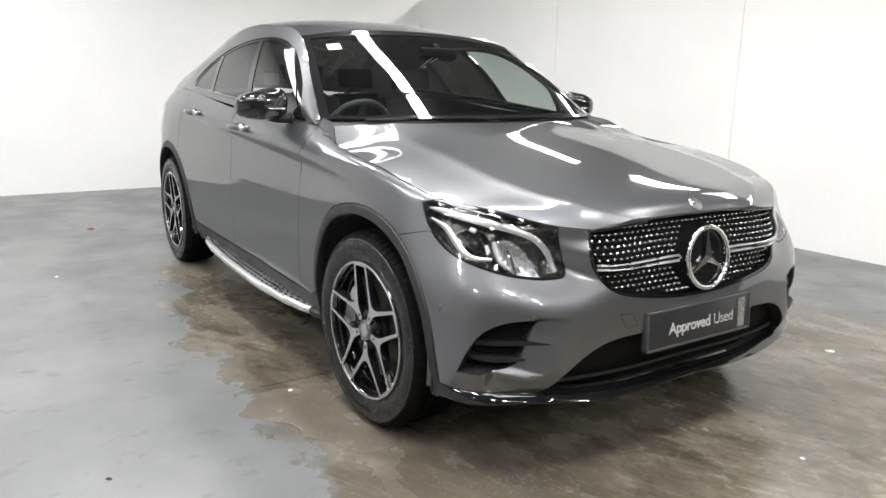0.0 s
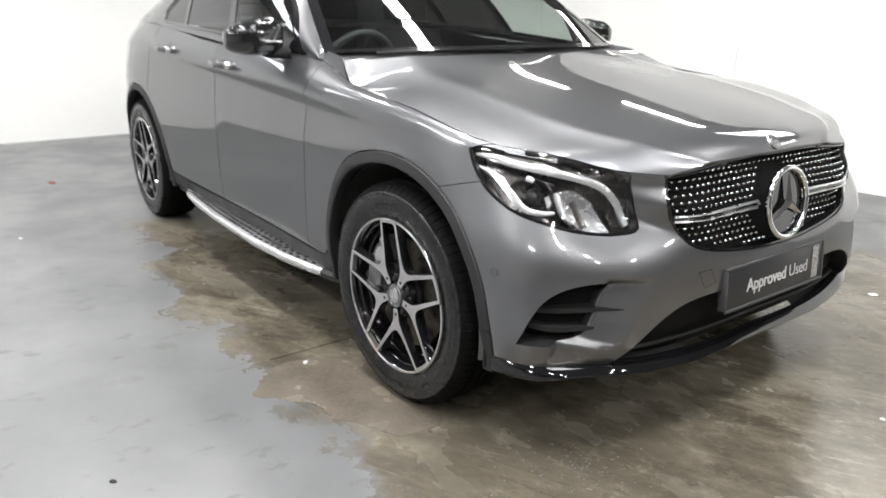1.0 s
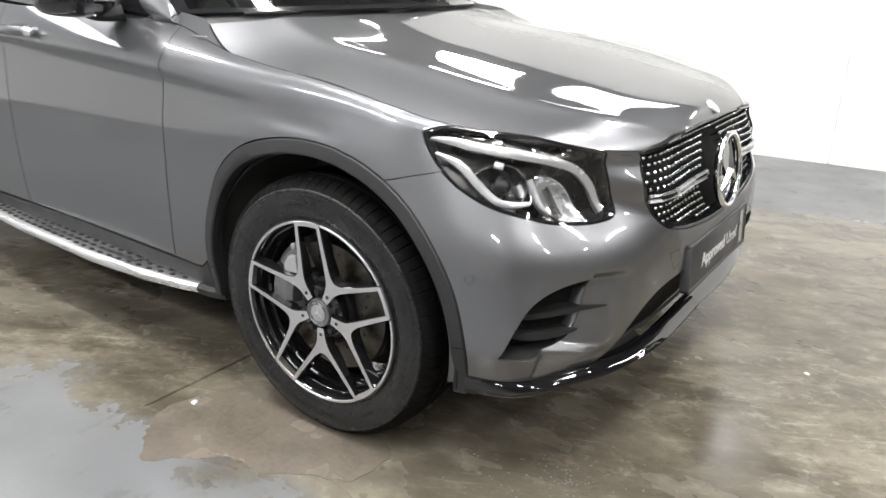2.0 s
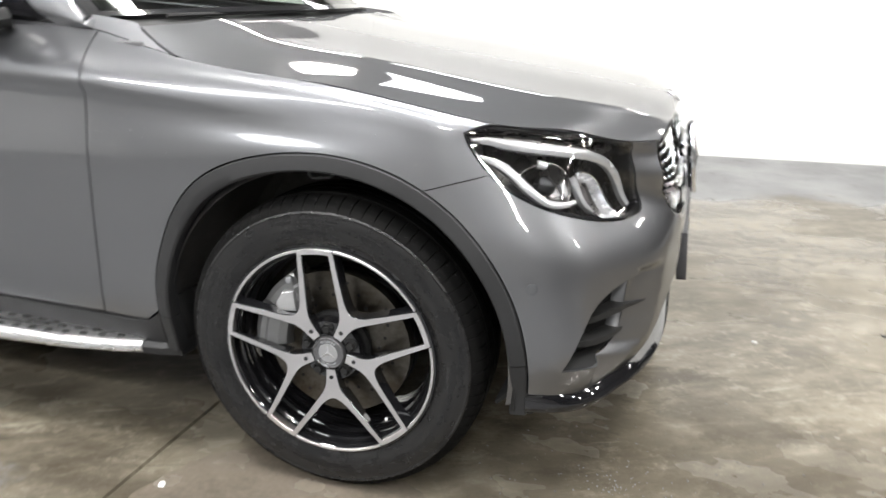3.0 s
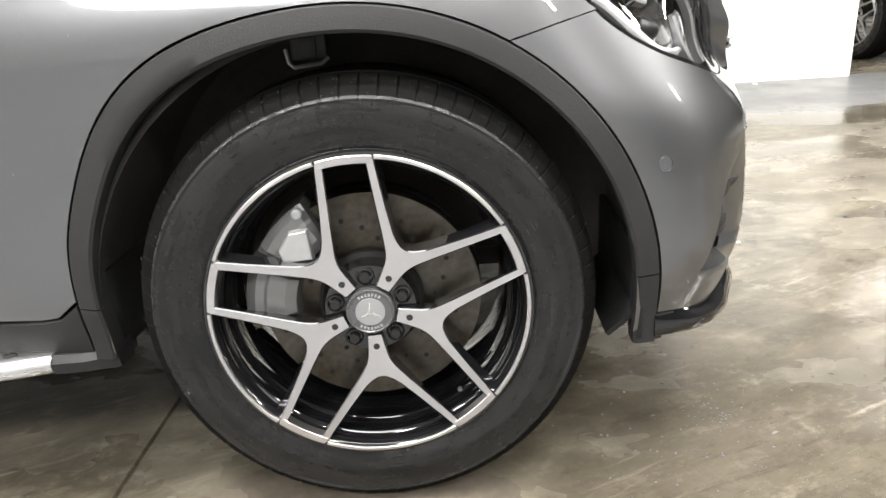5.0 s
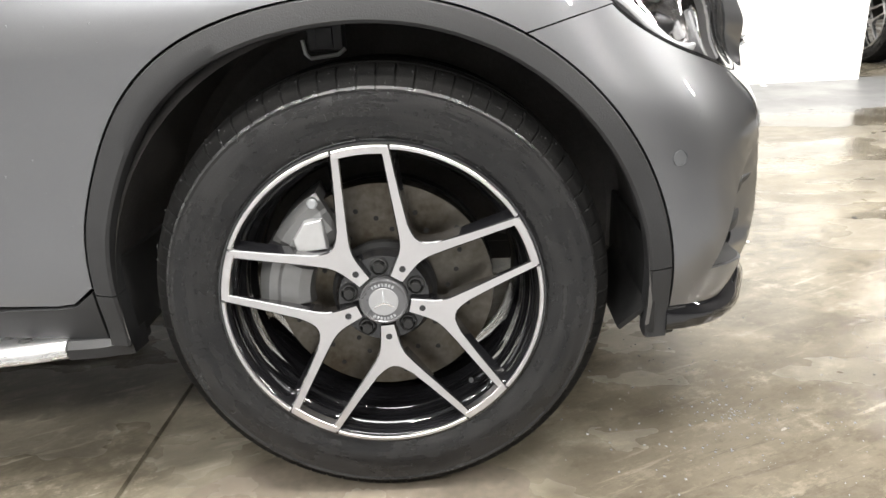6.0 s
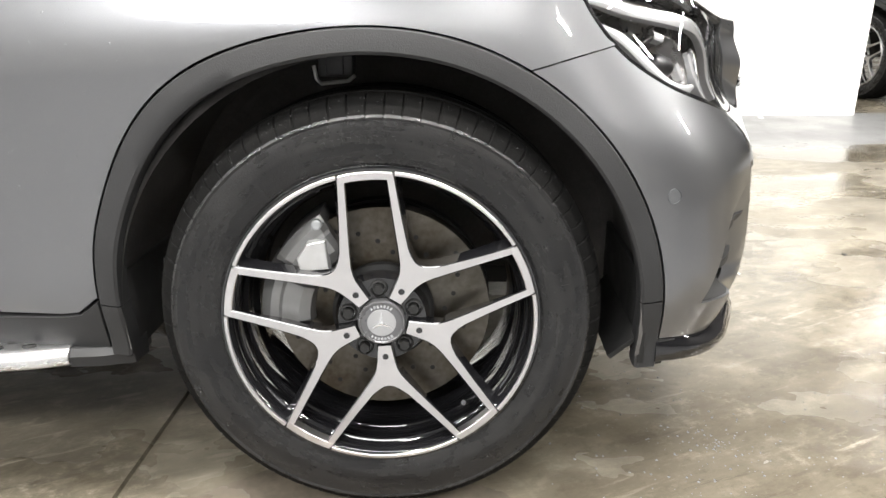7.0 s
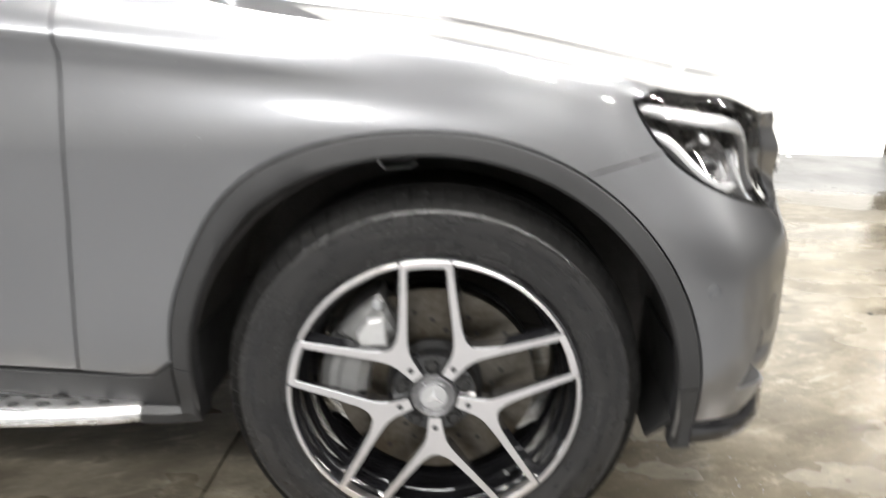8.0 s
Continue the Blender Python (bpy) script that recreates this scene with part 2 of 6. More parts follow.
M_gloss_black = material("gloss black plastic", (0.008, 0.008, 0.009), 0.08, spread=0.1, rough_spread=0.03, coat=0.6)
M_rubber = tyre_rubber("wet tyre side wall", (0.0055, 0.0055, 0.006), (0.014, 0.0137, 0.0135), 0.14, 0.44, 0.4)
# Tread rubber darkened and dulled to stand in for the arch's shadow.
M_shaded_tread = tyre_rubber("wet tyre tread", (0.005, 0.005, 0.005), (0.009, 0.0088, 0.0085), 0.5, 0.8, 0.03)
M_machined = material("machined alloy", (0.66, 0.645, 0.65), 0.31, 1.0, spread=0.05, scale=6, rough_spread=0.05)
M_rim_black = material("gloss black alloy", (0.008, 0.008, 0.009), 0.07, spread=0.2, coat=0.8)
M_chrome = material("chrome", (0.86, 0.87, 0.88), 0.06, 1.0, spread=0.03, rough_spread=0.03)
M_satin = material("satin silver", (0.62, 0.63, 0.64), 0.28, 1.0, spread=0.06, scale=12)
M_alu = material("brushed aluminium", (0.74, 0.74, 0.745), 0.3, 1.0, spread=0.08, scale=6, stretch=(0.4, 12, 12), bump=0.0001, bump_scale=200)
M_disc = material("brake disc steel", (0.110, 0.103, 0.091), 0.4, 1.0, spread=0.2, second=(0.060, 0.050, 0.037), scale=14, bump=0.0002, bump_scale=90)
M_caliper = material("silver caliper", (0.22, 0.22, 0.22), 0.38, 0.6, spread=0.1, scale=20)
M_cloth = material("black leather", (0.018, 0.018, 0.019), 0.5, spread=0.2, scale=10, bump=0.0004, bump_scale=180)
M_trim = material("dark grey interior plastic", (0.05, 0.05, 0.053), 0.55, spread=0.15, scale=12, bump=0.0003, bump_scale=250)
M_lining = material("dark headliner cloth", (0.06, 0.06, 0.06), 0.9, spread=0.1, scale=30)
M_white = material("white print", (0.82, 0.82, 0.82), 0.5, spread=0.02)
M_lettering = material("grey white lettering", (0.46, 0.46, 0.46), 0.5, spread=0.05)
M_plate = material("black plate", (0.02, 0.02, 0.022), 0.35, spread=0.1)
M_screen = glass("windscreen glass", (0.80, 0.86, 0.82))
M_side = glass("side glass", (0.72, 0.78, 0.75))
M_privacy = glass("privacy glass", (0.045, 0.047, 0.045))
M_lens = glass("clear lamp cover", (0.97, 0.975, 0.98))
M_drop = material("water bead", (0.05, 0.05, 0.05), 0.06, spread=0.3, coat=1.0)
M_leaf = material("dry leaf", (0.20, 0.055, 0.03), 0.7, spread=0.3)
M_litter = material("paper scrap", (0.72, 0.72, 0.70), 0.7, spread=0.1)


# ---- building helpers ----
def link_mesh(name, bm, mat, parent=None, label="", smooth=True, normals=None):
    me = bpy.data.meshes.new(name)
    bm.to_mesh(me)
    bm.free()
    for f in me.polygons:
        f.use_smooth = smooth
    for mm in mat if isinstance(mat, (list, tuple)) else [mat]:
        me.materials.append(mm)
    if normals is not None:
        me.normals_split_custom_set_from_vertices(normals)
    ob = new(name, me)
    ob.parent = parent
    if label:
        ob["label"] = label
    return ob


def part(name, bm, mat, parent, label="", smooth=True, sharp=None):
    """One mesh object under a thing or under a part; edges sharper than the given angle stay crisp."""
    ob = link_mesh(name, bm, mat, parent, label, smooth)
    if smooth:
        ob.data.set_sharp_from_angle(angle=radians(sharp or 35))
    return ob


def thing(name, label, category, group="", kind="", at=None):
    ob = new(name)
    ob.empty_display_size = 0.2
    if at is not None:
        ob.matrix_world = at
    return tagged(ob, label, category, group, kind)


def box(bm, lo, hi, bevel=0.0, segments=2):
    """Adds a bevelled box between two corners."""
    m = Matrix.LocRotScale([(a + b) / 2 for a, b in zip(lo, hi)], None, [b - a for a, b in zip(lo, hi)])
    made = bmesh.ops.create_cube(bm, size=1, matrix=m)["verts"]
    if bevel:
        edges = {e for v in made for e in v.link_edges}
        bmesh.ops.bevel(bm, geom=list(edges), offset=bevel, segments=segments, affect="EDGES", profile=0.5)
    return bm


def spin_y(bm, profile, steps, centre=(0, 0, 0), closed=False, start=0.0, sweep=360.0):
    """Turns a profile of (radius, y) round an axis along y; returns the rings of verts."""
    rings, full = [], abs(sweep - 360) < 1e-6
    for k in range(steps if full else steps + 1):
        a = radians(start + sweep * k / steps)
        rings.append([bm.verts.new((centre[0] + r * math.cos(a), centre[1] + y, centre[2] + r * math.sin(a))) for r, y in profile])
    n = len(profile)
    for k in range(steps):
        a, b = rings[k], rings[(k + 1) % len(rings)]
        for j in range(n if closed else n - 1):
            bm.faces.new((a[j], a[(j + 1) % n], b[(j + 1) % n], b[j]))
    return rings


def tube(bm, points, radius, sides=8, caps=True, flat=1.0):
    """A round bar along a polyline; radius may be a list."""
    pts = [Vector(p) for p in points]
    rings, up = [], Vector((0.13, 0.21, 0.97))
    for i, p in enumerate(pts):
        way = (pts[min(i + 1, len(pts) - 1)] - pts[max(i - 1, 0)]).normalized()
        a = way.cross(up).normalized()
        b = a.cross(way).normalized()
        r = float(radius[i] if isinstance(radius, (list, tuple)) else radius)
        rings.append([bm.verts.new(p + r * (math.cos(2 * math.pi * k / sides) * a + flat * math.sin(2 * math.pi * k / sides) * b)) for k in range(sides)])
    for a, b in zip(rings, rings[1:]):
        for k in range(sides):
            bm.faces.new((a[k], a[(k + 1) % sides], b[(k + 1) % sides], b[k]))
    if caps:
        bm.faces.new(rings[0][::-1])
        bm.faces.new(rings[-1])
    bmesh.ops.recalc_face_normals(bm, faces=bm.faces)
    return bm


def spline_weights(knots, at):
    """Rows of weights of a natural cubic spline through values at the knots."""
    k, at = np.asarray(knots, float), np.clip(np.asarray(at, float), knots[0], knots[-1])
    n, h = len(k), np.diff(k)
    a, rhs = np.eye(n), np.zeros((n, n))
    for i in range(1, n - 1):
        a[i, i - 1], a[i, i], a[i, i + 1] = h[i - 1] / 6, (h[i - 1] + h[i]) / 3, h[i] / 6
        rhs[i, i + 1] += 1 / h[i]
        rhs[i, i] -= 1 / h[i] + 1 / h[i - 1]
        rhs[i, i - 1] += 1 / h[i - 1]
    bend = np.linalg.solve(a, rhs)
    i = np.clip(np.searchsorted(k, at) - 1, 0, n - 2)
    left, right, hi = (k[i + 1] - at) / h[i], (at - k[i]) / h[i], h[i]
    eye = np.eye(n)
    return left[:, None] * eye[i] + right[:, None] * eye[i + 1] + ((left**3 - left) * hi**2 / 6)[:, None] * bend[i] + ((right**3 - right) * hi**2 / 6)[:, None] * bend[i + 1]


class Loft:
    """A smooth surface through styling lines that share stations; its chart (u, v) is in metres."""

    def __init__(self, lines, mirror_start=False, mirror_end=False):
        net = np.array(lines, float).transpose(1, 0, 2)
        flip = np.array([1, -1, 1.0])
        self.lead = 2 if mirror_start else 0
        if mirror_start:
            net = np.concatenate([net[2:0:-1] * flip, net])
        if mirror_end:
            net = np.concatenate([net, net[-2:-4:-1] * flip])
        self.net = net
        self.ku = np.r_[0, np.linalg.norm(np.diff(net, axis=0), axis=2).mean(1).cumsum()]
        self.ku -= self.ku[self.lead]
        self.kv = np.r_[0, np.linalg.norm(np.diff(net, axis=1), axis=2).mean(0).cumsum()]
        self.u_end = self.ku[-3] if mirror_end else self.ku[-1]
        self.v_end = self.kv[-1]

    def at(self, uv):
        uv = np.asarray(uv, float).reshape(-1, 2)
        return np.einsum("ni,nj,ijk->nk", spline_weights(self.ku, uv[:, 0]), spline_weights(self.kv, uv[:, 1]), self.net)

    def normal(self, uv, e=2e-3):
        uv = np.asarray(uv, float).reshape(-1, 2)
        lo, hi = np.array([self.ku[0], 0]) + 0, np.array([self.ku[-1], self.v_end])
        d = []
        for k in range(2):
            step = np.eye(2)[k] * e
            d.append(self.at(np.clip(uv + step, lo, hi)) - self.at(np.clip(uv - step, lo, hi)))
        n = np.cross(d[0], d[1])
        return n / (np.linalg.norm(n, axis=1, keepdims=True) + 1e-12)

    def find(self, axes, targets, u_range=None):
        """Chart places whose two given coordinates are the targets."""
        targets = np.asarray(targets, float).reshape(-1, 2)
        u0, u1 = u_range or (self.ku[self.lead], self.u_end)
        gu, gv = np.meshgrid(np.linspace(u0, u1, 90), np.linspace(0, self.v_end, 40), indexing="ij")
        grid = np.stack([gu.ravel(), gv.ravel()], 1)
        seen = self.at(grid)[:, axes]
        uv = grid[((seen[None] - targets[:, None]) ** 2).sum(2).argmin(1)]
        for _ in range(12):
            p = self.at(uv)[:, axes]
            jac = np.stack([(self.at(uv + np.eye(2)[k] * 1e-4)[:, axes] - p) / 1e-4 for k in range(2)], 2)
            jac = jac + 1e-6 * np.eye(2)
            uv = uv + np.clip(np.linalg.solve(jac, (targets - p)[..., None])[..., 0], -0.05, 0.05)
            uv = np.clip(uv, [u0 - 0.02, 0], [u1 + 0.02, self.v_end])
        return uv

    def near(self, points, u_range=None):
        """Chart places nearest to points in space."""
        q = np.asarray(points, float).reshape(-1, 3)
        u0, u1 = u_range or (self.ku[self.lead], self.u_end)
        gu, gv = np.meshgrid(np.linspace(u0, u1, 160), np.linspace(0, self.v_end, 50), indexing="ij")
        grid = np.stack([gu.ravel(), gv.ravel()], 1)
        seen = self.at(grid)
        uv = grid[((seen[None] - q[:, None]) ** 2).sum(2).argmin(1)]
        for _ in range(8):
            p = self.at(uv)
            jac = np.stack([(self.at(uv + np.eye(2)[k] * 1e-4) - p) / 1e-4 for k in range(2)], 2)
            a = np.einsum("nij,nik->njk", jac, jac) + 1e-6 * np.eye(2)
            uv = uv + np.clip(np.linalg.solve(a, np.einsum("nij,ni->nj", jac, q - p)[..., None])[..., 0], -0.05, 0.05)
            uv = np.clip(uv, [u0 - 0.02, 0], [u1 + 0.02, self.v_end])
        return uv


def flow(points, steps=8, closed=False, corners=()):
    """A polyline that curves through points and turns sharply at the listed ones."""
    p = np.asarray(points, float)
    n, out = len(p), []
    for i in range(n if closed else n - 1):
        a, b = p[i], p[(i + 1) % n]
        before = p[i - 1] if (closed or i > 0) else 2 * a - b
        after = p[(i + 2) % n] if (closed or i + 2 < n) else 2 * b - a
        ma = (b - a) if i in corners else (b - before) / 2
        mb = (b - a) if (i + 1) % n in corners else (after - a) / 2
        for s in np.arange(steps) / steps:
            out.append((2 * s**3 - 3 * s**2 + 1) * a + (s**3 - 2 * s**2 + s) * ma + (3 * s**2 - 2 * s**3) * b + (s**3 - s**2) * mb)
    if not closed:
        out.append(p[-1])
    return np.array(out)


def inside(poly, q):
    """Which of the points q lie in the polygon."""
    poly, q = np.asarray(poly), np.asarray(q)
    hit = np.zeros(len(q), bool)
    for a, b in zip(poly, np.roll(poly, -1, 0)):
        cross = (a[1] > q[:, 1]) != (b[1] > q[:, 1])
        with np.errstate(divide="ignore", invalid="ignore"):
            x = (b[0] - a[0]) * (q[:, 1] - a[1]) / (b[1] - a[1]) + a[0]
        hit ^= cross & (q[:, 0] < x)
    return hit


def inset(poly, gap):
    """The polygon pulled in by a gap."""
    p = np.asarray(poly, float)
    if ((np.roll(p[:, 0], -1) - p[:, 0]) * (np.roll(p[:, 1], -1) + p[:, 1])).sum() > 0:
        p = p[::-1]
    d = np.roll(p, -1, 0) - p
    d /= np.linalg.norm(d, axis=1, keepdims=True) + 1e-12
    n = np.stack([-d[:, 1], d[:, 0]], 1)
    m = n + np.roll(n, 1, 0)
    m /= np.maximum(0.6, (m * m).sum(1, keepdims=True)) / 2 + 1e-9
    return p + gap * m


def dense(poly, h):
    """The polygon with no edge longer than h."""
    out, p = [], np.asarray(poly, float)
    for a, b in zip(p, np.roll(p, -1, 0)):
        k = max(1, int(np.ceil(np.linalg.norm(b - a) / h)))
        out += [a + (b - a) * s / k for s in range(k)]
    keep = [q for i, q in enumerate(out) if np.linalg.norm(q - out[i - 1]) > 1e-4]
    return np.array(keep)


def sheet(surface, outer, holes=(), h=0.03, gap=0.002, lift=0.0, depth=0.012, sides="R", outward=1.0):
    """Verts, faces and normals of a panel cut from a surface: a curved skin with turned-in edges.
    sides: R (car's right, y < 0), L, or both (B, for a panel that meets its mirror image on the centre line)."""
    from mathutils.geometry import delaunay_2d_cdt
    outer = dense(inset(outer, gap) if gap else outer, h)
    if sides == "B":
        outer[np.abs(outer[:, 0]) < 0.004, 0] = 0.0
    holes = [dense(inset(x, -gap) if gap else x, h) for x in holes]
    lo, hi = outer.min(0), outer.max(0)
    gx, gy = np.meshgrid(np.arange(lo[0] + h / 2, hi[0], h), np.arange(lo[1] + h / 2, hi[1], h), indexing="ij")
    g = np.stack([gx.ravel(), gy.ravel()], 1)
    g = g[inside(outer, g)]
    for x in holes:
        g = g[~inside(x, g)]
    rim = np.concatenate([outer, *holes])
    if len(g):
        far = np.concatenate([((c[:, None] - rim[None]) ** 2).sum(2).min(1) for c in np.array_split(g, max(1, len(g) // 500))])
        g = g[far > (0.45 * h) ** 2]
    edges, start = [], 0
    for loop in (outer, *holes):
        edges += [(start + i, start + (i + 1) % len(loop)) for i in range(len(loop))]
        start += len(loop)
    verts, _, faces, *_ = delaunay_2d_cdt([Vector(q) for q in np.concatenate([rim, g])], edges, [], 0, 1e-6)
    uv = np.array([tuple(v) for v in verts])
    tri = np.array([tuple(f) for f in faces])
    mid = uv[tri].mean(1)
    keep = inside(outer, mid)
    for x in holes:
        keep &= ~inside(x, mid)
    tri = tri[keep]
    used = np.unique(tri)
    back = -np.ones(len(uv), int)
    back[used] = np.arange(len(used))
    uv, tri = uv[used], back[tri]
    pos, nor = surface.at(uv), surface.normal(uv) * outward
    pos = pos + nor * lift
    face_n = np.cross(pos[tri[:, 1]] - pos[tri[:, 0]], pos[tri[:, 2]] - pos[tri[:, 0]])
    flip = (face_n * nor[tri[:, 0]]).sum(1) < 0
    tri[flip] = tri[flip][:, ::-1]
    ends = np.concatenate([tri[:, [0, 1]], tri[:, [1, 2]], tri[:, [2, 0]]])
    seen = {tuple(e) for e in ends}
    border = [(a, b) for a, b in map(tuple, ends) if (b, a) not in seen]
    if sides == "B":
        border = [(a, b) for a, b in border if not (abs(pos[a][1]) < 2e-3 and abs(pos[b][1]) < 2e-3)]
    V, F, N = [*pos], [list(t) for t in tri], [*nor]
    if depth:
        for a, b in border:
            inn = -(nor[a] + nor[b]) / 2
            side = np.cross(pos[b] - pos[a], -inn)
            side /= np.linalg.norm(side) + 1e-12
            k = len(V)
            V += [pos[a], pos[b], pos[b] - nor[b] * depth, pos[a] - nor[a] * depth]
            N += [side] * 4
            F.append([k, k + 3, k + 2, k + 1])
    V, N = np.array(V), np.array(N)
    other, flipped = (V * [1, -1, 1], N * [1, -1, 1]), [f[::-1] for f in F]
    if sides == "L":
        return V, F, N
    if sides == "R":
        return other[0], flipped, other[1]
    k = len(V)
    return np.concatenate([V, other[0]]), F + [[i + k for i in f] for f in flipped], np.concatenate([N, other[1]])


def skin(name, data, mat, parent, label=""):
    V, F, N = data
    me = bpy.data.meshes.new(name)
    me.from_pydata([tuple(v) for v in V], [], [tuple(int(i) for i in f) for f in F])
    for f in me.polygons:
        f.use_smooth = True
    me.materials.append(mat)
    me.normals_split_custom_set_from_vertices([tuple(n) for n in N])
    ob = new(name, me)
    ob.parent = parent
    if label:
        ob["label"] = label
    return ob


# ---- the workshop ----
def slab(name, lo, hi, mat, label, category, kind="structure"):
    bm = bmesh.new()
    box(bm, lo, hi)
    return tagged(link_mesh(name, bm, mat, smooth=False), label, category, kind=kind)


def build_room():
    # Floor with a saw-cut joint across the lane.
    bm = bmesh.new()
    xs, ys = (-6.7, -0.505, -0.502, -0.496, -0.493, 8.6), (-7.2, -1.17, -1.13, 2.3, 2.34, 12.2)
    grid = [[bm.verts.new((x, y, -0.008 if i in (2, 3) and j in (2, 3) else 0)) for j, y in enumerate(ys)] for i, x in enumerate(xs)]
    for a, b in zip(grid, grid[1:]):
        for j in range(len(ys) - 1):
            bm.faces.new((a[j], b[j], b[j + 1], a[j + 1]))
    low = [bm.verts.new((x, y, -0.2)) for x in (-6.7, 8.6) for y in (-7.2, 12.2)]
    bm.faces.new((low[0], low[1], low[3], low[2]))
    tagged(link_mesh("floor", bm, M_floor, smooth=False), "worn concrete floor with grey paint and wet brown stains", "floor", kind="structure")
    slab("wall_west", (-6.7, -7.2, 0), (-6.5, 12.2, 4.6), M_wall, "plain white painted workshop wall", "wall")
    # South and east walls are unseen; they close the room and steer reflections.
    slab("wall_south", (-6.7, -7.2, 0), (8.6, -7.0, 4.6), M_pale, "plain pale blockwork workshop wall", "wall")
    slab("wall_east", (8.4, -7.2, 0), (8.6, 12.2, 4.6), M_dark_wall, "plain dark grey blockwork workshop wall", "wall")
    slab("wall_far", (-6.7, 12.0, 0), (8.6, 12.2, 4.6), M_wall, "plain white painted workshop wall", "wall")
    slab("ceiling", (-6.7, -7.2, CEILING_Z), (8.6, 12.2, CEILING_Z + 0.2), M_ceiling, "grey sheet ceiling over the workshop", "ceiling")
    # Long partition that ends beside the open bay, of panels with thin joints.
    wall = thing("wall_north", "smooth white partition wall of large panels", "wall", kind="structure")
    wall.matrix_world = pose(3.085, 3.66, 0, 0, 0, 2.6)
    edges = [0.0, 0.36, 2.56, 4.76, 6.96, 9.62]
    for a, b in zip(edges, edges[1:]):
        bm = bmesh.new()
        box(bm, (-b + 0.0015, 0, -0.002), (-a - 0.0015, 0.12, 2.3), 0.003, 1)
        part("panel", bm, M_wall, wall)


build_room()


def strip_lamp(lx, ly, sx, sy):
    """A twin-tube batten."""
    lamp = thing("strip_lamp", "twin fluorescent strip lamp under the grey ceiling", "ceiling lamp", "ceiling lamps")
    lamp.location = (lx, ly, CEILING_Z)
    bm = bmesh.new()
    box(bm, (-sx / 2, -sy * 0.45, -0.055), (sx / 2, sy * 0.45, 0), 0.008)
    part("housing", bm, M_steel, lamp)
    for k in (-1, 1):
        bm = bmesh.new()
        tube(bm, [(-sx / 2 + 0.03, k * sy * 0.3, -0.075), (sx / 2 - 0.03, k * sy * 0.3, -0.075)], 0.017, 10)
        part("tube", bm, M_tube, lamp, "glowing fluorescent tube")


for row in LAMPS:
    strip_lamp(*row)


def rooflight(lx, ly, sx, sy):
    """A translucent roof sheet in a frame, with corrugations, that lets daylight through."""
    ob = thing("rooflight", "translucent corrugated rooflight sheet glowing with daylight", "rooflight", "rooflights", "structure")
    ob.location = (lx, ly, CEILING_Z)
    bm = bmesh.new()
    n = int(sx / 0.04)
    rows = [[bm.verts.new((-sx / 2 + sx * k / n, y, -0.02 - 0.012 * (k % 4 in (1, 2)))) for y in (-sy / 2, sy / 2)] for k in range(n + 1)]
    for a, b in zip(rows, rows[1:]):
        bm.faces.new((a[0], a[1], b[1], b[0]))
    part("sheet", bm, M_daylight, ob, smooth=False)
    for lo, hi in (((-sx / 2 - 0.05, -sy / 2 - 0.05), (sx / 2 + 0.05, -sy / 2)), ((-sx / 2 - 0.05, sy / 2), (sx / 2 + 0.05, sy / 2 + 0.05)), ((-sx / 2 - 0.05, -sy / 2), (-sx / 2, sy / 2)), ((sx / 2, -sy / 2), (sx / 2 + 0.05, sy / 2))):
        bm = bmesh.new()
        box(bm, (*lo, -0.05), (*hi, 0), 0.004, 1)
        part("frame_bar", bm, M_steel, ob)


# Unseen sheets: some match reflections, others only brighten the car and floor.
for row in ((-0.95, 5.35, 1.9, 1.2), (-3.75, 0.85, 1.3, 0.7), (-5.3, -2.2, 0.9, 1.4), (0.35, -0.6, 2.3, 1.0), (-2.5, -4.9, 2.6, 1.4), (0.25, -2.45, 2.2, 0.9), (1.75, 0.0, 0.7, 0.9)):
    rooflight(*row)


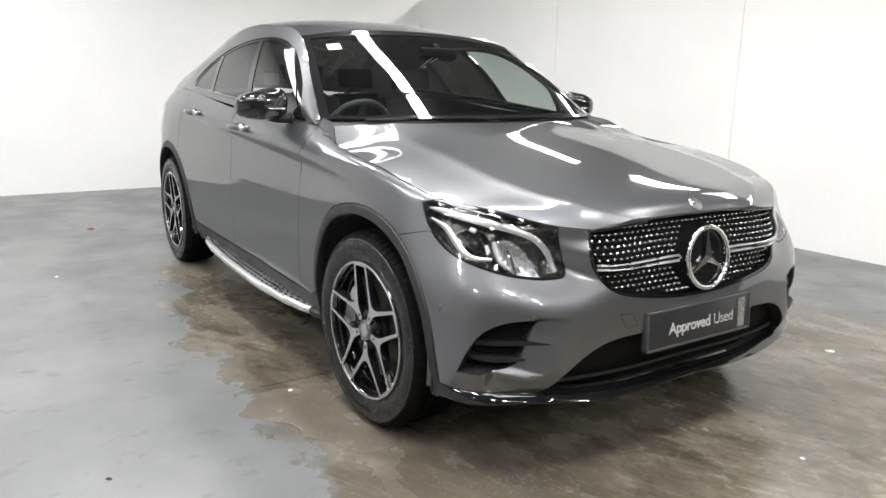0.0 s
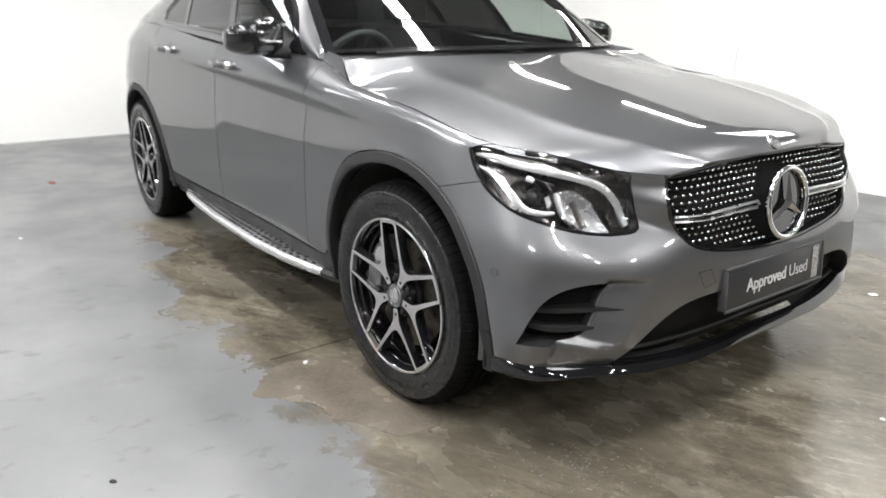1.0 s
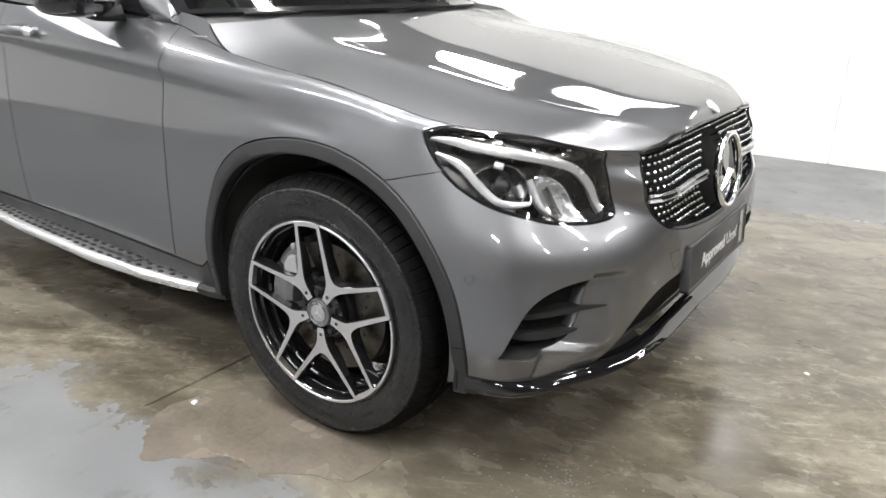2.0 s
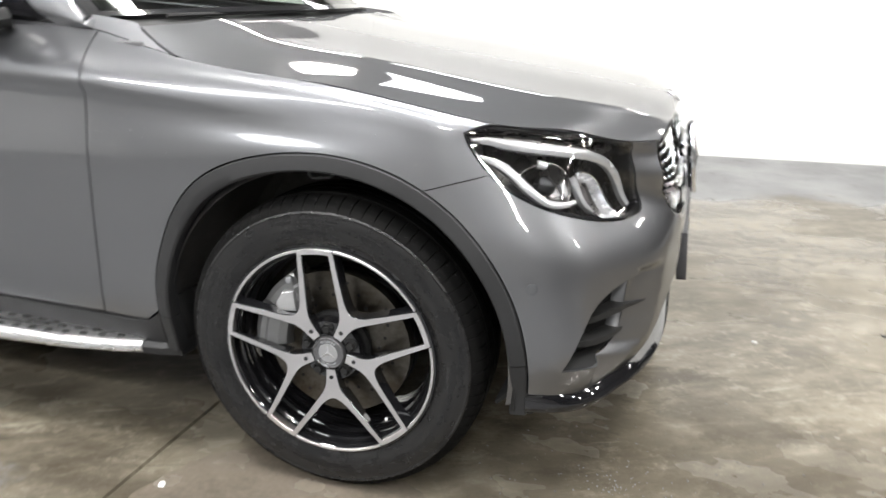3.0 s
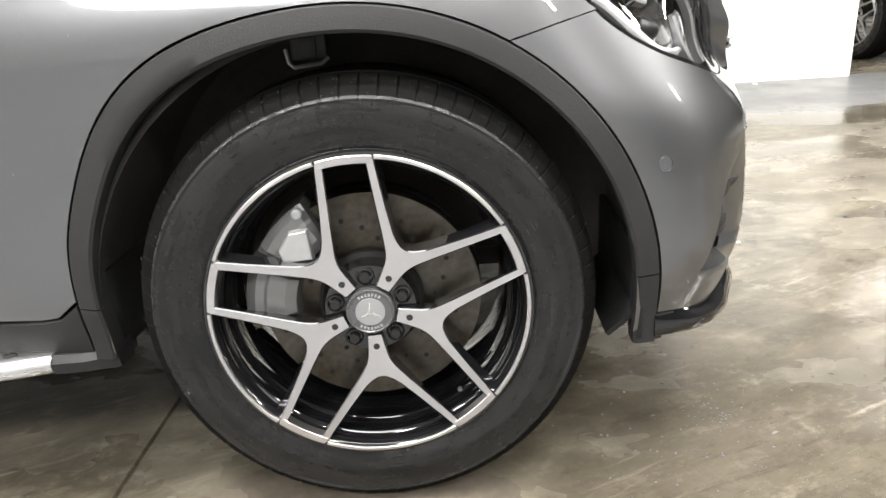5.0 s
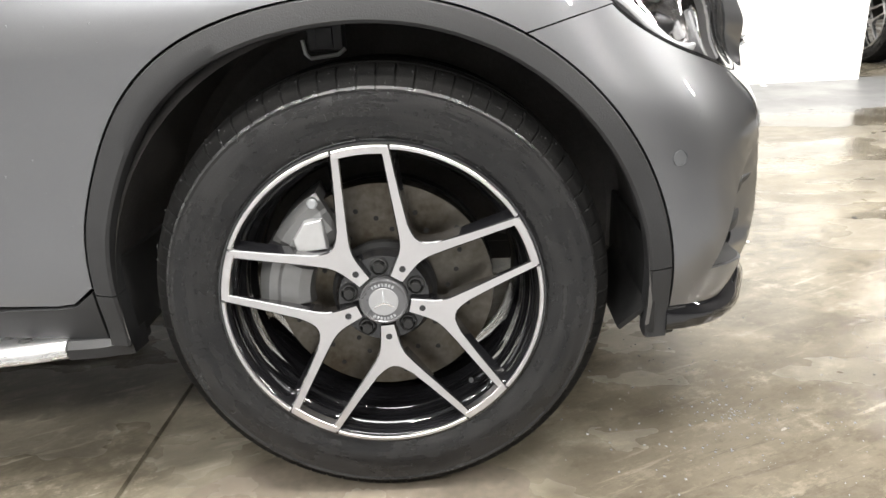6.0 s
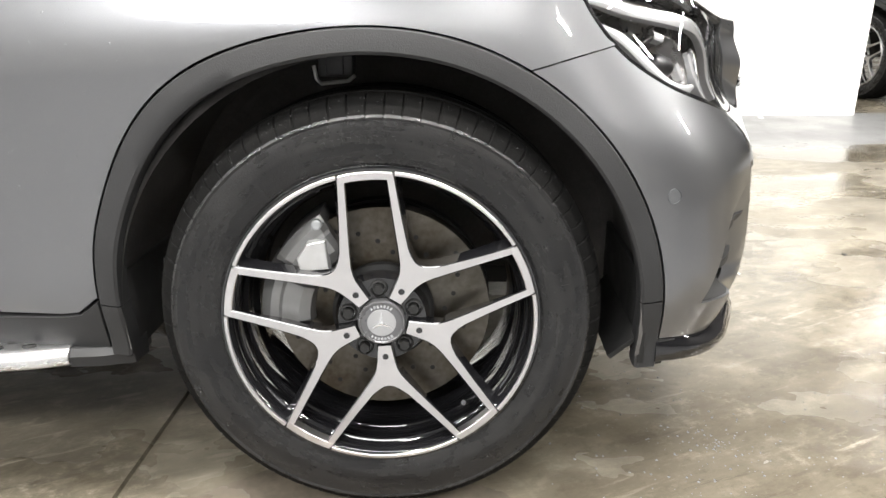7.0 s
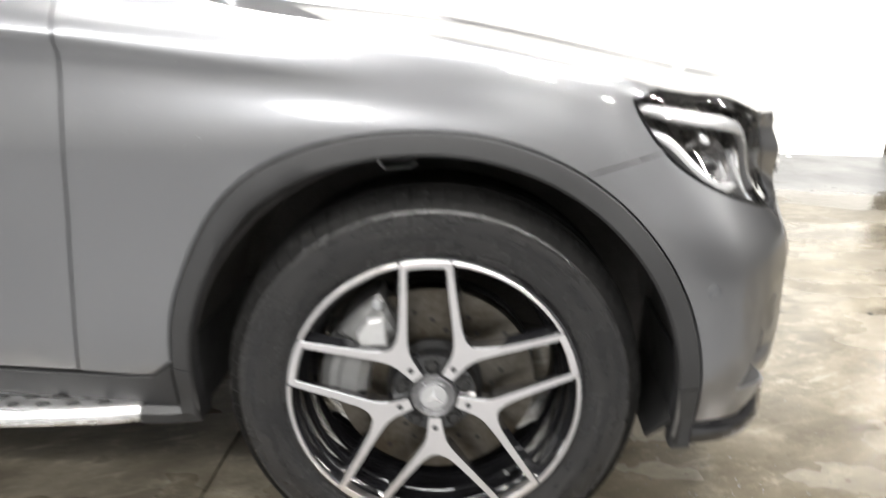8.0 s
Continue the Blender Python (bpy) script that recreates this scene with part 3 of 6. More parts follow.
# ---- styling lines of the grey car: half of it, x forward from the front axle, y outward, z up ----
BODY_LINES = [
    # lower edge
    [(0.665, 0, 0.225), (0.66, 0.25, 0.225), (0.645, 0.45, 0.232), (0.622, 0.60, 0.25), (0.585, 0.74, 0.264), (0.535, 0.83, 0.264), (0.45, 0.885, 0.268), (0.24, 0.90, 0.28), (0, 0.90, 0.30),
     (-0.35, 0.895, 0.29), (-0.62, 0.89, 0.29), (-1.3, 0.885, 0.29), (-2.1, 0.89, 0.29), (-2.75, 0.90, 0.30), (-3.25, 0.89, 0.30), (-3.60, 0.72, 0.30), (-3.82, 0.45, 0.30), (-3.88, 0, 0.30)],
    [(0.715, 0, 0.33), (0.71, 0.25, 0.33), (0.695, 0.45, 0.34), (0.675, 0.60, 0.35), (0.64, 0.74, 0.37), (0.58, 0.845, 0.39), (0.46, 0.908, 0.41), (0.24, 0.925, 0.42), (0, 0.925, 0.42),
     (-0.35, 0.92, 0.41), (-0.62, 0.912, 0.40), (-1.3, 0.905, 0.40), (-2.1, 0.91, 0.40), (-2.75, 0.92, 0.42), (-3.25, 0.91, 0.42), (-3.64, 0.75, 0.42), (-3.88, 0.45, 0.42), (-3.94, 0, 0.42)],
    [(0.74, 0, 0.45), (0.735, 0.25, 0.45), (0.715, 0.45, 0.46), (0.69, 0.60, 0.47), (0.64, 0.745, 0.48), (0.565, 0.85, 0.50), (0.462, 0.906, 0.52), (0.24, 0.93, 0.54), (0, 0.932, 0.55),
     (-0.35, 0.928, 0.54), (-0.62, 0.92, 0.53), (-1.3, 0.915, 0.53), (-2.1, 0.92, 0.53), (-2.75, 0.93, 0.55), (-3.25, 0.915, 0.55), (-3.66, 0.76, 0.55), (-3.90, 0.45, 0.55), (-3.965, 0, 0.55)],
    [(0.735, 0, 0.555), (0.73, 0.25, 0.56), (0.71, 0.45, 0.575), (0.68, 0.60, 0.60), (0.615, 0.75, 0.61), (0.53, 0.85, 0.62), (0.42, 0.905, 0.64), (0.23, 0.93, 0.66), (0, 0.935, 0.68),
     (-0.35, 0.93, 0.67), (-0.62, 0.925, 0.66), (-1.3, 0.92, 0.66), (-2.1, 0.925, 0.66), (-2.75, 0.935, 0.68), (-3.25, 0.915, 0.68), (-3.66, 0.75, 0.68), (-3.90, 0.45, 0.68), (-3.96, 0, 0.68)],
    [(0.72, 0, 0.65), (0.715, 0.25, 0.65), (0.70, 0.45, 0.665), (0.665, 0.585, 0.69), (0.58, 0.735, 0.70), (0.49, 0.83, 0.715), (0.38, 0.887, 0.73), (0.21, 0.918, 0.76), (0, 0.928, 0.80),
     (-0.35, 0.927, 0.79), (-0.62, 0.923, 0.78), (-1.3, 0.92, 0.78), (-2.1, 0.925, 0.79), (-2.75, 0.935, 0.80), (-3.25, 0.90, 0.80), (-3.63, 0.73, 0.80), (-3.86, 0.45, 0.80), (-3.92, 0, 0.80)],
    [(0.71, 0, 0.73), (0.705, 0.25, 0.73), (0.685, 0.46, 0.74), (0.645, 0.58, 0.76), (0.55, 0.725, 0.785), (0.45, 0.81, 0.80), (0.345, 0.872, 0.812), (0.19, 0.910, 0.842), (0, 0.922, 0.860),
     (-0.35, 0.9165, 0.888), (-0.62, 0.913, 0.912), (-1.3, 0.911, 0.942), (-2.1, 0.920, 0.985), (-2.75, 0.925, 1.01), (-3.25, 0.885, 0.95), (-3.60, 0.72, 0.92), (-3.80, 0.45, 0.92), (-3.86, 0, 0.92)],
    [(0.705, 0, 0.79), (0.70, 0.25, 0.788), (0.675, 0.46, 0.785), (0.63, 0.575, 0.80), (0.53, 0.715, 0.84), (0.42, 0.795, 0.855), (0.325, 0.864, 0.858), (0.17, 0.901, 0.888), (-0.01, 0.914, 0.905),
     (-0.355, 0.9165, 0.927), (-0.62, 0.9175, 0.952), (-1.3, 0.916, 0.982), (-2.1, 0.921, 1.024), (-2.75, 0.915, 1.05), (-3.25, 0.86, 1.06), (-3.58, 0.71, 1.02), (-3.77, 0.45, 1.02), (-3.84, 0, 1.02)],
    # wing crest
    [(0.703, 0, 0.820), (0.697, 0.25, 0.815), (0.670, 0.466, 0.803), (0.622, 0.575, 0.815), (0.515, 0.714, 0.856), (0.410, 0.796, 0.872), (0.320, 0.857, 0.882), (0.15, 0.888, 0.920), (-0.03, 0.897, 0.942),
     (-0.365, 0.893, 0.975), (-0.625, 0.887, 1.003), (-1.3, 0.898, 1.032), (-2.1, 0.900, 1.078), (-2.75, 0.885, 1.112), (-3.25, 0.83, 1.11), (-3.57, 0.70, 1.075), (-3.74, 0.45, 1.075), (-3.80, 0, 1.075)],
    # bonnet edge, then belt line
    [(0.70, 0, 0.845), (0.693, 0.25, 0.838), (0.665, 0.47, 0.82), (0.615, 0.575, 0.83), (0.50, 0.712, 0.870), (0.40, 0.792, 0.885), (0.315, 0.843, 0.904), (0.13, 0.868, 0.943), (-0.05, 0.870, 0.970),
     (-0.38, 0.850, 1.010), (-0.64, 0.81, 1.065), (-1.3, 0.855, 1.09), (-2.1, 0.86, 1.14), (-2.75, 0.835, 1.18), (-3.25, 0.78, 1.17), (-3.55, 0.68, 1.13), (-3.70, 0.45, 1.13), (-3.76, 0, 1.13)],
]
BELT = [(-0.64, 0.81, 1.065), (-0.97, 0.838, 1.076), (-1.3, 0.855, 1.09), (-1.7, 0.862, 1.115), (-2.1, 0.86, 1.14), (-2.45, 0.85, 1.163), (-2.75, 0.835, 1.18), (-3.0, 0.81, 1.178), (-3.25, 0.78, 1.17), (-3.5, 0.70, 1.14)]
ROOF_EDGE = [(-0.67, 0.79, 1.09), (-0.95, 0.715, 1.285), (-1.25, 0.632, 1.465), (-1.7, 0.605, 1.54), (-2.1, 0.605, 1.548), (-2.45, 0.61, 1.503), (-2.75, 0.62, 1.43), (-3.0, 0.635, 1.355), (-3.25, 0.65, 1.265), (-3.5, 0.66, 1.16)]
ROOF_MID = [(-1.22, 1.515), (-1.7, 1.588), (-2.1, 1.60), (-2.45, 1.563), (-2.75, 1.495), (-3.0, 1.415), (-3.25, 1.325), (-3.55, 1.205)]
BONNET_MID = [(0.70, 0.845), (0.684, 0.869), (0.61, 0.898), (0.48, 0.924), (0.36, 0.945), (0.17, 0.977), (-0.05, 1.012), (-0.33, 1.055), (-0.468, 1.0775)]



def undercut(lower, crease):
    """The line just below the shoulder crease: a tuck that fades out over the front wheel."""
    rows = []
    for a, b in zip(np.array(lower), np.array(crease)):
        tuck = 0.001 * min(1.0, max(0.0, (-0.05 - b[0]) / 0.2)) * min(1.0, max(0.0, (b[0] + 3.0) / 0.5))
        rows.append(a * 0.3 + b * 0.7 - [0, tuck, 0])
    return rows


for line in BODY_LINES[:6]:
    for k in range(5):
        line[k] = (line[k][0] + (0.019, 0.019, 0.016, 0.006, -0.003)[k], *line[k][1:])


def crest(lower, upper):
    """A line just inside the wing crest that keeps its edge tight."""
    lift = [0.0] * 6 + [0.0012, 0.0022, 0.0028, 0.0030, 0.0030, 0.0020] + [0.0] * 6
    return [a * 0.72 + b * 0.28 + [0, k * 0.7, k] for a, b, k in zip(np.array(lower), np.array(upper), lift)]


def ridge(lower, upper):
    """The rounded lip of the bumper just under the lamps."""
    push = [(0.001, 0), (0.001, 0), (0.002, 0), (0.002, 0.001), (0.001, 0.001), (0.001, 0.001), (0, 0.001)] + [(0, 0)] * 11
    return [a * 0.3 + b * 0.7 + [dx, dy, 0] for a, b, (dx, dy) in zip(np.array(lower), np.array(upper), push)]


for k, (dx, dy) in enumerate(((0.002, 0), (0.004, 0), (0.014, 0.001), (0.016, 0.003), (0.008, 0.003), (0.002, 0.001))):
    x, y, z = BODY_LINES[3][k]
    BODY_LINES[3][k] = (x + dx, y + dy, z)
for k, dx in enumerate((0.0, 0.0, 0.005, 0.006, 0.002)):
    x, y, z = BODY_LINES[2][k]
    BODY_LINES[2][k] = (x + dx, y, z)
for row, pushes in ((3, {2: -0.010, 3: -0.016, 4: -0.006}), (4, {1: -0.003, 2: -0.012, 3: -0.046, 4: -0.010}), (5, {1: 0.002, 2: 0.006, 3: -0.040, 4: -0.010}), (6, {1: 0.003, 2: 0.009, 3: -0.024, 4: -0.005}), (7, {1: 0.003, 2: 0.008, 3: -0.016, 4: -0.003}), (8, {1: 0.003, 2: 0.007, 3: -0.008}), (1, {1: 0.006, 2: 0.010, 3: 0.012, 4: 0.004, 5: 0.001}), (2, {2: 0.001, 3: 0.002, 4: -0.001})):
    for k, dx in pushes.items():
        x, y, z = BODY_LINES[row][k]
        BODY_LINES[row][k] = (x + dx, y, z)
# The flank is hollowed under the shoulder crease and flares out again towards the arch.
for k, hollow, flare in ((6, 0.001, 0.001), (7, 0.003, 0.003), (8, 0.004, 0.005), (9, 0.005, 0.005), (10, 0.005, 0.002), (11, 0.005, 0.0), (12, 0.004, 0.0)):
    for row, dy in ((5, -hollow), (4, flare)):
        x, y, z = BODY_LINES[row][k]
        BODY_LINES[row][k] = (x, y + dy, z)
# The wing leans in above the wheel, below its crest.
for k, dy in ((6, -0.002), (7, -0.005), (8, -0.007), (9, -0.003)):
    x, y, z = BODY_LINES[6][k]
    BODY_LINES[6][k] = (x, y + dy, z)
body = Loft([*BODY_LINES[:4], ridge(BODY_LINES[3], BODY_LINES[4]), *BODY_LINES[4:6], undercut(BODY_LINES[5], BODY_LINES[6]), *BODY_LINES[6:8], crest(BODY_LINES[7], BODY_LINES[8]), BODY_LINES[8]], True, True)
belt, rail = np.array(BELT), np.array(ROOF_EDGE)
cabin = Loft([belt, belt * 0.6 + rail * 0.4 + [0, 0.022, 0], belt * 0.25 + rail * 0.75 + [0, 0.016, 0.004], rail])


def arched(mid, edge, shares, rise=2.4, dome=()):
    """Lines from the centre line out to an edge line, crowned across."""
    mid, edge = np.array([(x, 0, z) for x, z in mid]), np.array(edge)
    lift = dome or [0.0] * len(shares)
    return [np.stack([mid[:, 0] + (edge[:, 0] - mid[:, 0]) * q**2, edge[:, 1] * q, mid[:, 2] + (edge[:, 2] - mid[:, 2]) * q**rise + d], 1) for q, d in zip(shares, lift)]


bonnet_edge = BODY_LINES[8][2:10] + [(-0.515, 0.798, 1.072)]
bonnet = Loft(arched(BONNET_MID, bonnet_edge, (0, 0.35, 0.62, 0.685, 0.72, 0.86, 1), 2.1, (0.0, 0.002, 0.0050, 0.0066, 0.0038, 0.0, 0)))
roof = Loft(arched(ROOF_MID, [rail[2] + [0.0, 0, 0], *rail[3:]], (0, 0.35, 0.7, 0.9, 1), 2.6))
screen = Loft(arched([(-0.47, 1.098), (-0.85, 1.325), (-1.215, 1.512)], rail[:3], (0, 0.3, 0.6, 0.85, 1), 2.2))

ARCH_Z, ARCH_OUT, ARCH_IN = 0.362, 0.4665, 0.423
FRONT_U = (0.0, 1.5)
SIDE_U = (0.9, 4.9)


def swell(cx, a):
    """How far the front arch stands out from a true circle: squarer at its upper rear."""
    return 0.0235 * math.exp(-(((a - 131) / 22) ** 2)) + 0.004 * math.exp(-(((a - 163) / 9) ** 2)) if cx == 0 else 0.0


def arch_points(cx, a0, a1, r=ARCH_OUT, steps=40):
    return [(cx + (r + swell(cx, a)) * math.cos(radians(a)), ARCH_Z + (r + swell(cx, a)) * math.sin(radians(a))) for a in np.linspace(a0, a1, steps)]


def on_side(points):
    return body.find([0, 2], points, SIDE_U)


LAMP_OUTLINE = [(0.304, 0.862, 0.878), (0.333, 0.868, 0.83), (0.385, 0.864, 0.775), (0.465, 0.838, 0.727), (0.55, 0.778, 0.697), (0.605, 0.693, 0.676), (0.630, 0.612, 0.662), (0.643, 0.548, 0.674),
                (0.628, 0.552, 0.735), (0.617, 0.560, 0.797), (0.610, 0.568, 0.826), (0.54, 0.672, 0.854), (0.44, 0.757, 0.877), (0.36, 0.82, 0.891)]
GRILLE_HALF = [(0.735, 0, 0.565), (0.733, 0.12, 0.568), (0.722, 0.30, 0.588), (0.720, 0.418, 0.625), (0.706, 0.48, 0.69), (0.692, 0.494, 0.755), (0.674, 0.484, 0.806)]
VENT_OUTLINE = [(0.535, 0.874, 0.383), (0.566, 0.858, 0.455), (0.59, 0.82, 0.513), (0.625, 0.755, 0.545), (0.668, 0.664, 0.551), (0.672, 0.679, 0.528), (0.674, 0.689, 0.50), (0.670, 0.709, 0.439), (0.651, 0.746, 0.393), (0.60, 0.81, 0.383)]
INTAKE_HALF = [(0.737, -0.02, 0.476), (0.737, 0.24, 0.475), (0.723, 0.395, 0.468), (0.708, 0.49, 0.437), (0.689, 0.564, 0.382), (0.652, 0.628, 0.312), (0.64, 0.615, 0.26), (0.66, 0.45, 0.25), (0.68, 0.25, 0.25), (0.685, -0.02, 0.25)]
CHIN_LINE = [(0.462, 0.893, 0.325), (0.55, 0.83, 0.318), (0.61, 0.73, 0.312), (0.65, 0.62, 0.308), (0.67, 0.5, 0.296), (0.69, 0.25, 0.288), (0.695, 0, 0.286)]

lamp_uv = flow(body.near(LAMP_OUTLINE, FRONT_U), 5, True, (0,))
grille_uv = flow(body.near(GRILLE_HALF, FRONT_U), 6)
vent_uv = flow(body.near(VENT_OUTLINE, FRONT_U), 5, True, (0,))
intake_uv = flow(body.near(INTAKE_HALF, (-0.2, 1.2)), 5, True, (0, 5, 6, 9))
intake_uv[np.abs(intake_uv[:, 0]) < 0.03, 0] = -0.02
chin_uv = flow(body.near(CHIN_LINE, FRONT_U), 5)
chin_uv[-1, 0] = 0
grille_uv[0, 0] = 0
seam_uv = np.array([body.near([(0.366, 0.864, 0.797)], FRONT_U)[0], on_side([(0.30, 0.782)])[0], on_side(arch_points(0, 59.7, 59.7, steps=1))[0]])


class Recessed(Loft):
    """The body's surface with the hollow that leads from the bumper's middle into each side vent."""
    DEPTH = 0.034

    def __init__(self, base):
        self.net, self.lead, self.ku, self.kv, self.u_end, self.v_end = base.net, base.lead, base.ku, base.kv, base.u_end, base.v_end

    def hollow(self, uv):
        u, v = np.asarray(uv, float).reshape(-1, 2).T
        edge = np.interp(v, [0.06, 0.123, 0.152, 0.212, 0.274, 0.300, 0.322], [0.89, 0.859, 0.774, 0.725, 0.696, 0.683, 0.668])
        width = np.interp(v, [0.08, 0.20, 0.32], [0.15, 0.13, 0.12])
        across = np.clip(1 - (edge - u) / width, 0, 1) * np.clip(1 - (u - edge - 0.004) / 0.02, 0, 1)
        tall = np.clip((0.334 - v) / 0.022, 0, 1) * np.clip((v - 0.045) / 0.05, 0, 1)
        return self.DEPTH * across * tall * tall * (3 - 2 * tall) * np.clip((0.86 - u) / 0.03, 0, 1)

    def at(self, uv):
        return Loft.at(self, uv) - body.normal(uv) * self.hollow(uv)[:, None]


bumper = Recessed(body)


def ring_from(loop, a, b):
    """The stretch of a closed loop from the place nearest a on to the place nearest b."""
    i, j = (((loop - np.asarray(p)) ** 2).sum(1).argmin() for p in (a, b))
    return loop[i:j + 1] if i <= j else np.concatenate([loop[i:], loop[:j + 1]])


def build_shell(car, paint):
    """Painted panels, each with its own edges and shut lines."""
    top, lamp_low, lamp_in = body.v_end, seam_uv[0], body.near([LAMP_OUTLINE[10]], FRONT_U)[0]
    tip = body.near([LAMP_OUTLINE[13]], FRONT_U)[0]
    corner = grille_uv[-1]
    # Bumper: grille edge, strip beside the lamp, under the lamp, wing seam, arch, chin.
    under = ring_from(lamp_uv, lamp_low, lamp_in)[::-1]
    front_arch = on_side(arch_points(0, 59.7, -4.6, steps=24))
    outline = np.concatenate([grille_uv, [[corner[0], top], [lamp_in[0], top]], under, seam_uv[1:2], front_arch, chin_uv])
    skin("front_bumper", sheet(bumper, outline, [vent_uv, intake_uv], 0.015, 0.0012, sides="B"), paint, car, "grey painted front bumper with side vents")
    # Wings.
    rear_edge = on_side([(-0.616, 1.040), (-0.606, 0.985), (-0.60, 0.93), (-0.602, 0.80), (-0.612, 0.66), (-0.627, 0.52), (-0.640, 0.40), (-0.644, 0.366)])
    roof_u = rear_edge[0][0]
    tip_u = tip[0]
    wing = np.concatenate([[[tip_u, top], [roof_u, top]], rear_edge, on_side([(-0.535, 0.364), (-0.505, 0.368), (-0.472, 0.394)]), on_side(arch_points(0, 175.6, 59.7, steps=44)),
                           seam_uv[1:2], seam_uv[0:1], ring_from(lamp_uv, tip, lamp_low)[::-1][1:]])
    mid_edge = on_side([(-1.55, 1.02), (-1.552, 0.85), (-1.565, 0.6), (-1.58, 0.366)])
    mid_u = body.near([(-1.55, 0.861, 1.105)])[0][0]
    door_f = np.concatenate([[[roof_u, top], [mid_u, top]], mid_edge, on_side([(-1.3, 0.365), (-0.95, 0.365)]), rear_edge[::-1]])
    rear_cut = on_side(arch_points(-2.873, 8, 62, steps=20))
    back_u = body.near([(-2.52, 0.85, 1.167)])[0][0]
    door_r = np.concatenate([[[mid_u, top], [back_u, top]], on_side([(-2.55, 1.0), (-2.62, 0.86)]), rear_cut[::-1], on_side([(-2.405, 0.366), (-2.0, 0.365)]), mid_edge[::-1]])
    end_u = body.near([(-3.52, 0.76, 0.8)])[0][0]
    quarter = np.concatenate([[[back_u, top], [end_u, top]], [[end_u, 0.02]], on_side(arch_points(-2.873, -4, 62, steps=2))[:0], on_side([(-3.34, 0.33)]), on_side(arch_points(-2.873, 184, 62, steps=50)),
                              on_side([(-2.62, 0.86), (-2.55, 1.0)])])
    for side in "RL":
        skin("front_wing", sheet(body, wing, (), 0.026, 0.0016, sides=side), paint, car)
        skin("front_door", sheet(body, door_f, (), 0.03, 0.0024, sides=side), paint, car)
        skin("rear_door", sheet(body, door_r, (), 0.03, 0.0022, sides=side), paint, car)
        skin("quarter_panel", sheet(body, quarter, (), 0.035, sides=side), paint, car)
        sill = np.concatenate([on_side([(-0.467, 0.392), (-0.503, 0.365), (-0.535, 0.361), (-1.3, 0.362), (-2.39, 0.362)]), on_side([(-2.40, 0.294), (-1.3, 0.294), (-0.467, 0.294)])])
        skin("sill", sheet(body, sill, (), 0.04, 0.0, 0.004, 0.03, side), M_clad, car, "dark grey plastic sill trim")
    last = body.u_end
    hatch = np.array([[end_u, 0.46], [last, 0.46], [last, top], [end_u, top]])
    skin("tailgate", sheet(body, hatch, (), 0.04, sides="B"), paint, car)
    rear = np.array([[end_u, 0.02], [last, 0.02], [last, 0.455], [end_u, 0.455]])
    skin("rear_bumper", sheet(body, rear, (), 0.04, sides="B"), paint, car)
    for side in "RL":
        lamp = np.array([[end_u - 0.22, 0.50], [end_u + 0.25, 0.50], [end_u + 0.25, 0.60], [end_u - 0.18, 0.60]])
        skin("tail_lamp", sheet(body, lamp, (), 0.04, 0, 0.004, 0.01, side), M_tail, car, "dark red tail lamp")
    # Bonnet, roof, rear window.
    v, u0 = bonnet.v_end, bonnet.ku[-1]
    skin("bonnet", sheet(bonnet, np.array([[0.003, 0], [u0 - 0.003, 0], [u0 - 0.003, v - 0.0035], [0.003, v - 0.003]]), (), 0.024, 0.0, sides="B", outward=-1), paint, car, "grey bonnet with two long creases")
    u1, cut, low = roof.v_end, roof.near([(-2.5, 0, 1.55)])[0][0], roof.near([(-3.30, 0, 1.30)])[0][0]
    skin("roof", sheet(roof, np.array([[0, 0], [cut, 0], [cut, u1], [0, u1]]), (), 0.035, 0, sides="B", outward=-1), paint, car)
    skin("rear_window", sheet(roof, np.array([[cut, 0], [low, 0], [low, u1 - 0.05], [cut, u1 - 0.05]]), (), 0.04, 0.002, -0.003, 0.006, "B", -1), M_privacy, car, "dark tinted rear window")
    for side in "RL":
        skin("window_surround", sheet(roof, np.array([[cut, u1 - 0.05], [low, u1 - 0.05], [low, u1], [cut, u1]]), (), 0.04, 0, sides=side, outward=-1), paint, car)
    skin("spoiler", sheet(roof, np.array([[low, 0], [roof.ku[-1], 0], [roof.ku[-1], u1], [low, u1]]), (), 0.04, 0, sides="B", outward=-1), paint, car)
    bm = bmesh.new()
    tube(bm, [(-3.53, y, 1.172 + 0.03 * (1 - (y / 0.66) ** 2)) for y in np.linspace(-0.66, 0.66, 15)], 0.025, 8, True, 1.0)
    part("boot_lip", bm, paint, car)
    # Windscreen with a black printed band.
    su, sv = screen.ku[-1], screen.v_end
    pane = [[0.022, 0.0], [su - 0.045, 0.0], [su - 0.045, sv - 0.045], [0.022, sv - 0.035]]
    skin("windscreen", sheet(screen, np.array(pane), (), 0.04, 0, -0.002, 0.004, "B", -1), M_screen, car, "clear curved windscreen")
    band = np.array([[0.0, 0.0], [su, 0.0], [su, sv], [0.0, sv]])
    hole = np.array([[0.022, -0.05], [su - 0.045, -0.05], [su - 0.045, sv - 0.045], [0.022, sv - 0.035]])
    skin("screen_band", sheet(screen, band, [hole], 0.04, 0, 0.001, 0.012, "B", -1), M_gloss_black, car, "black printed windscreen border")


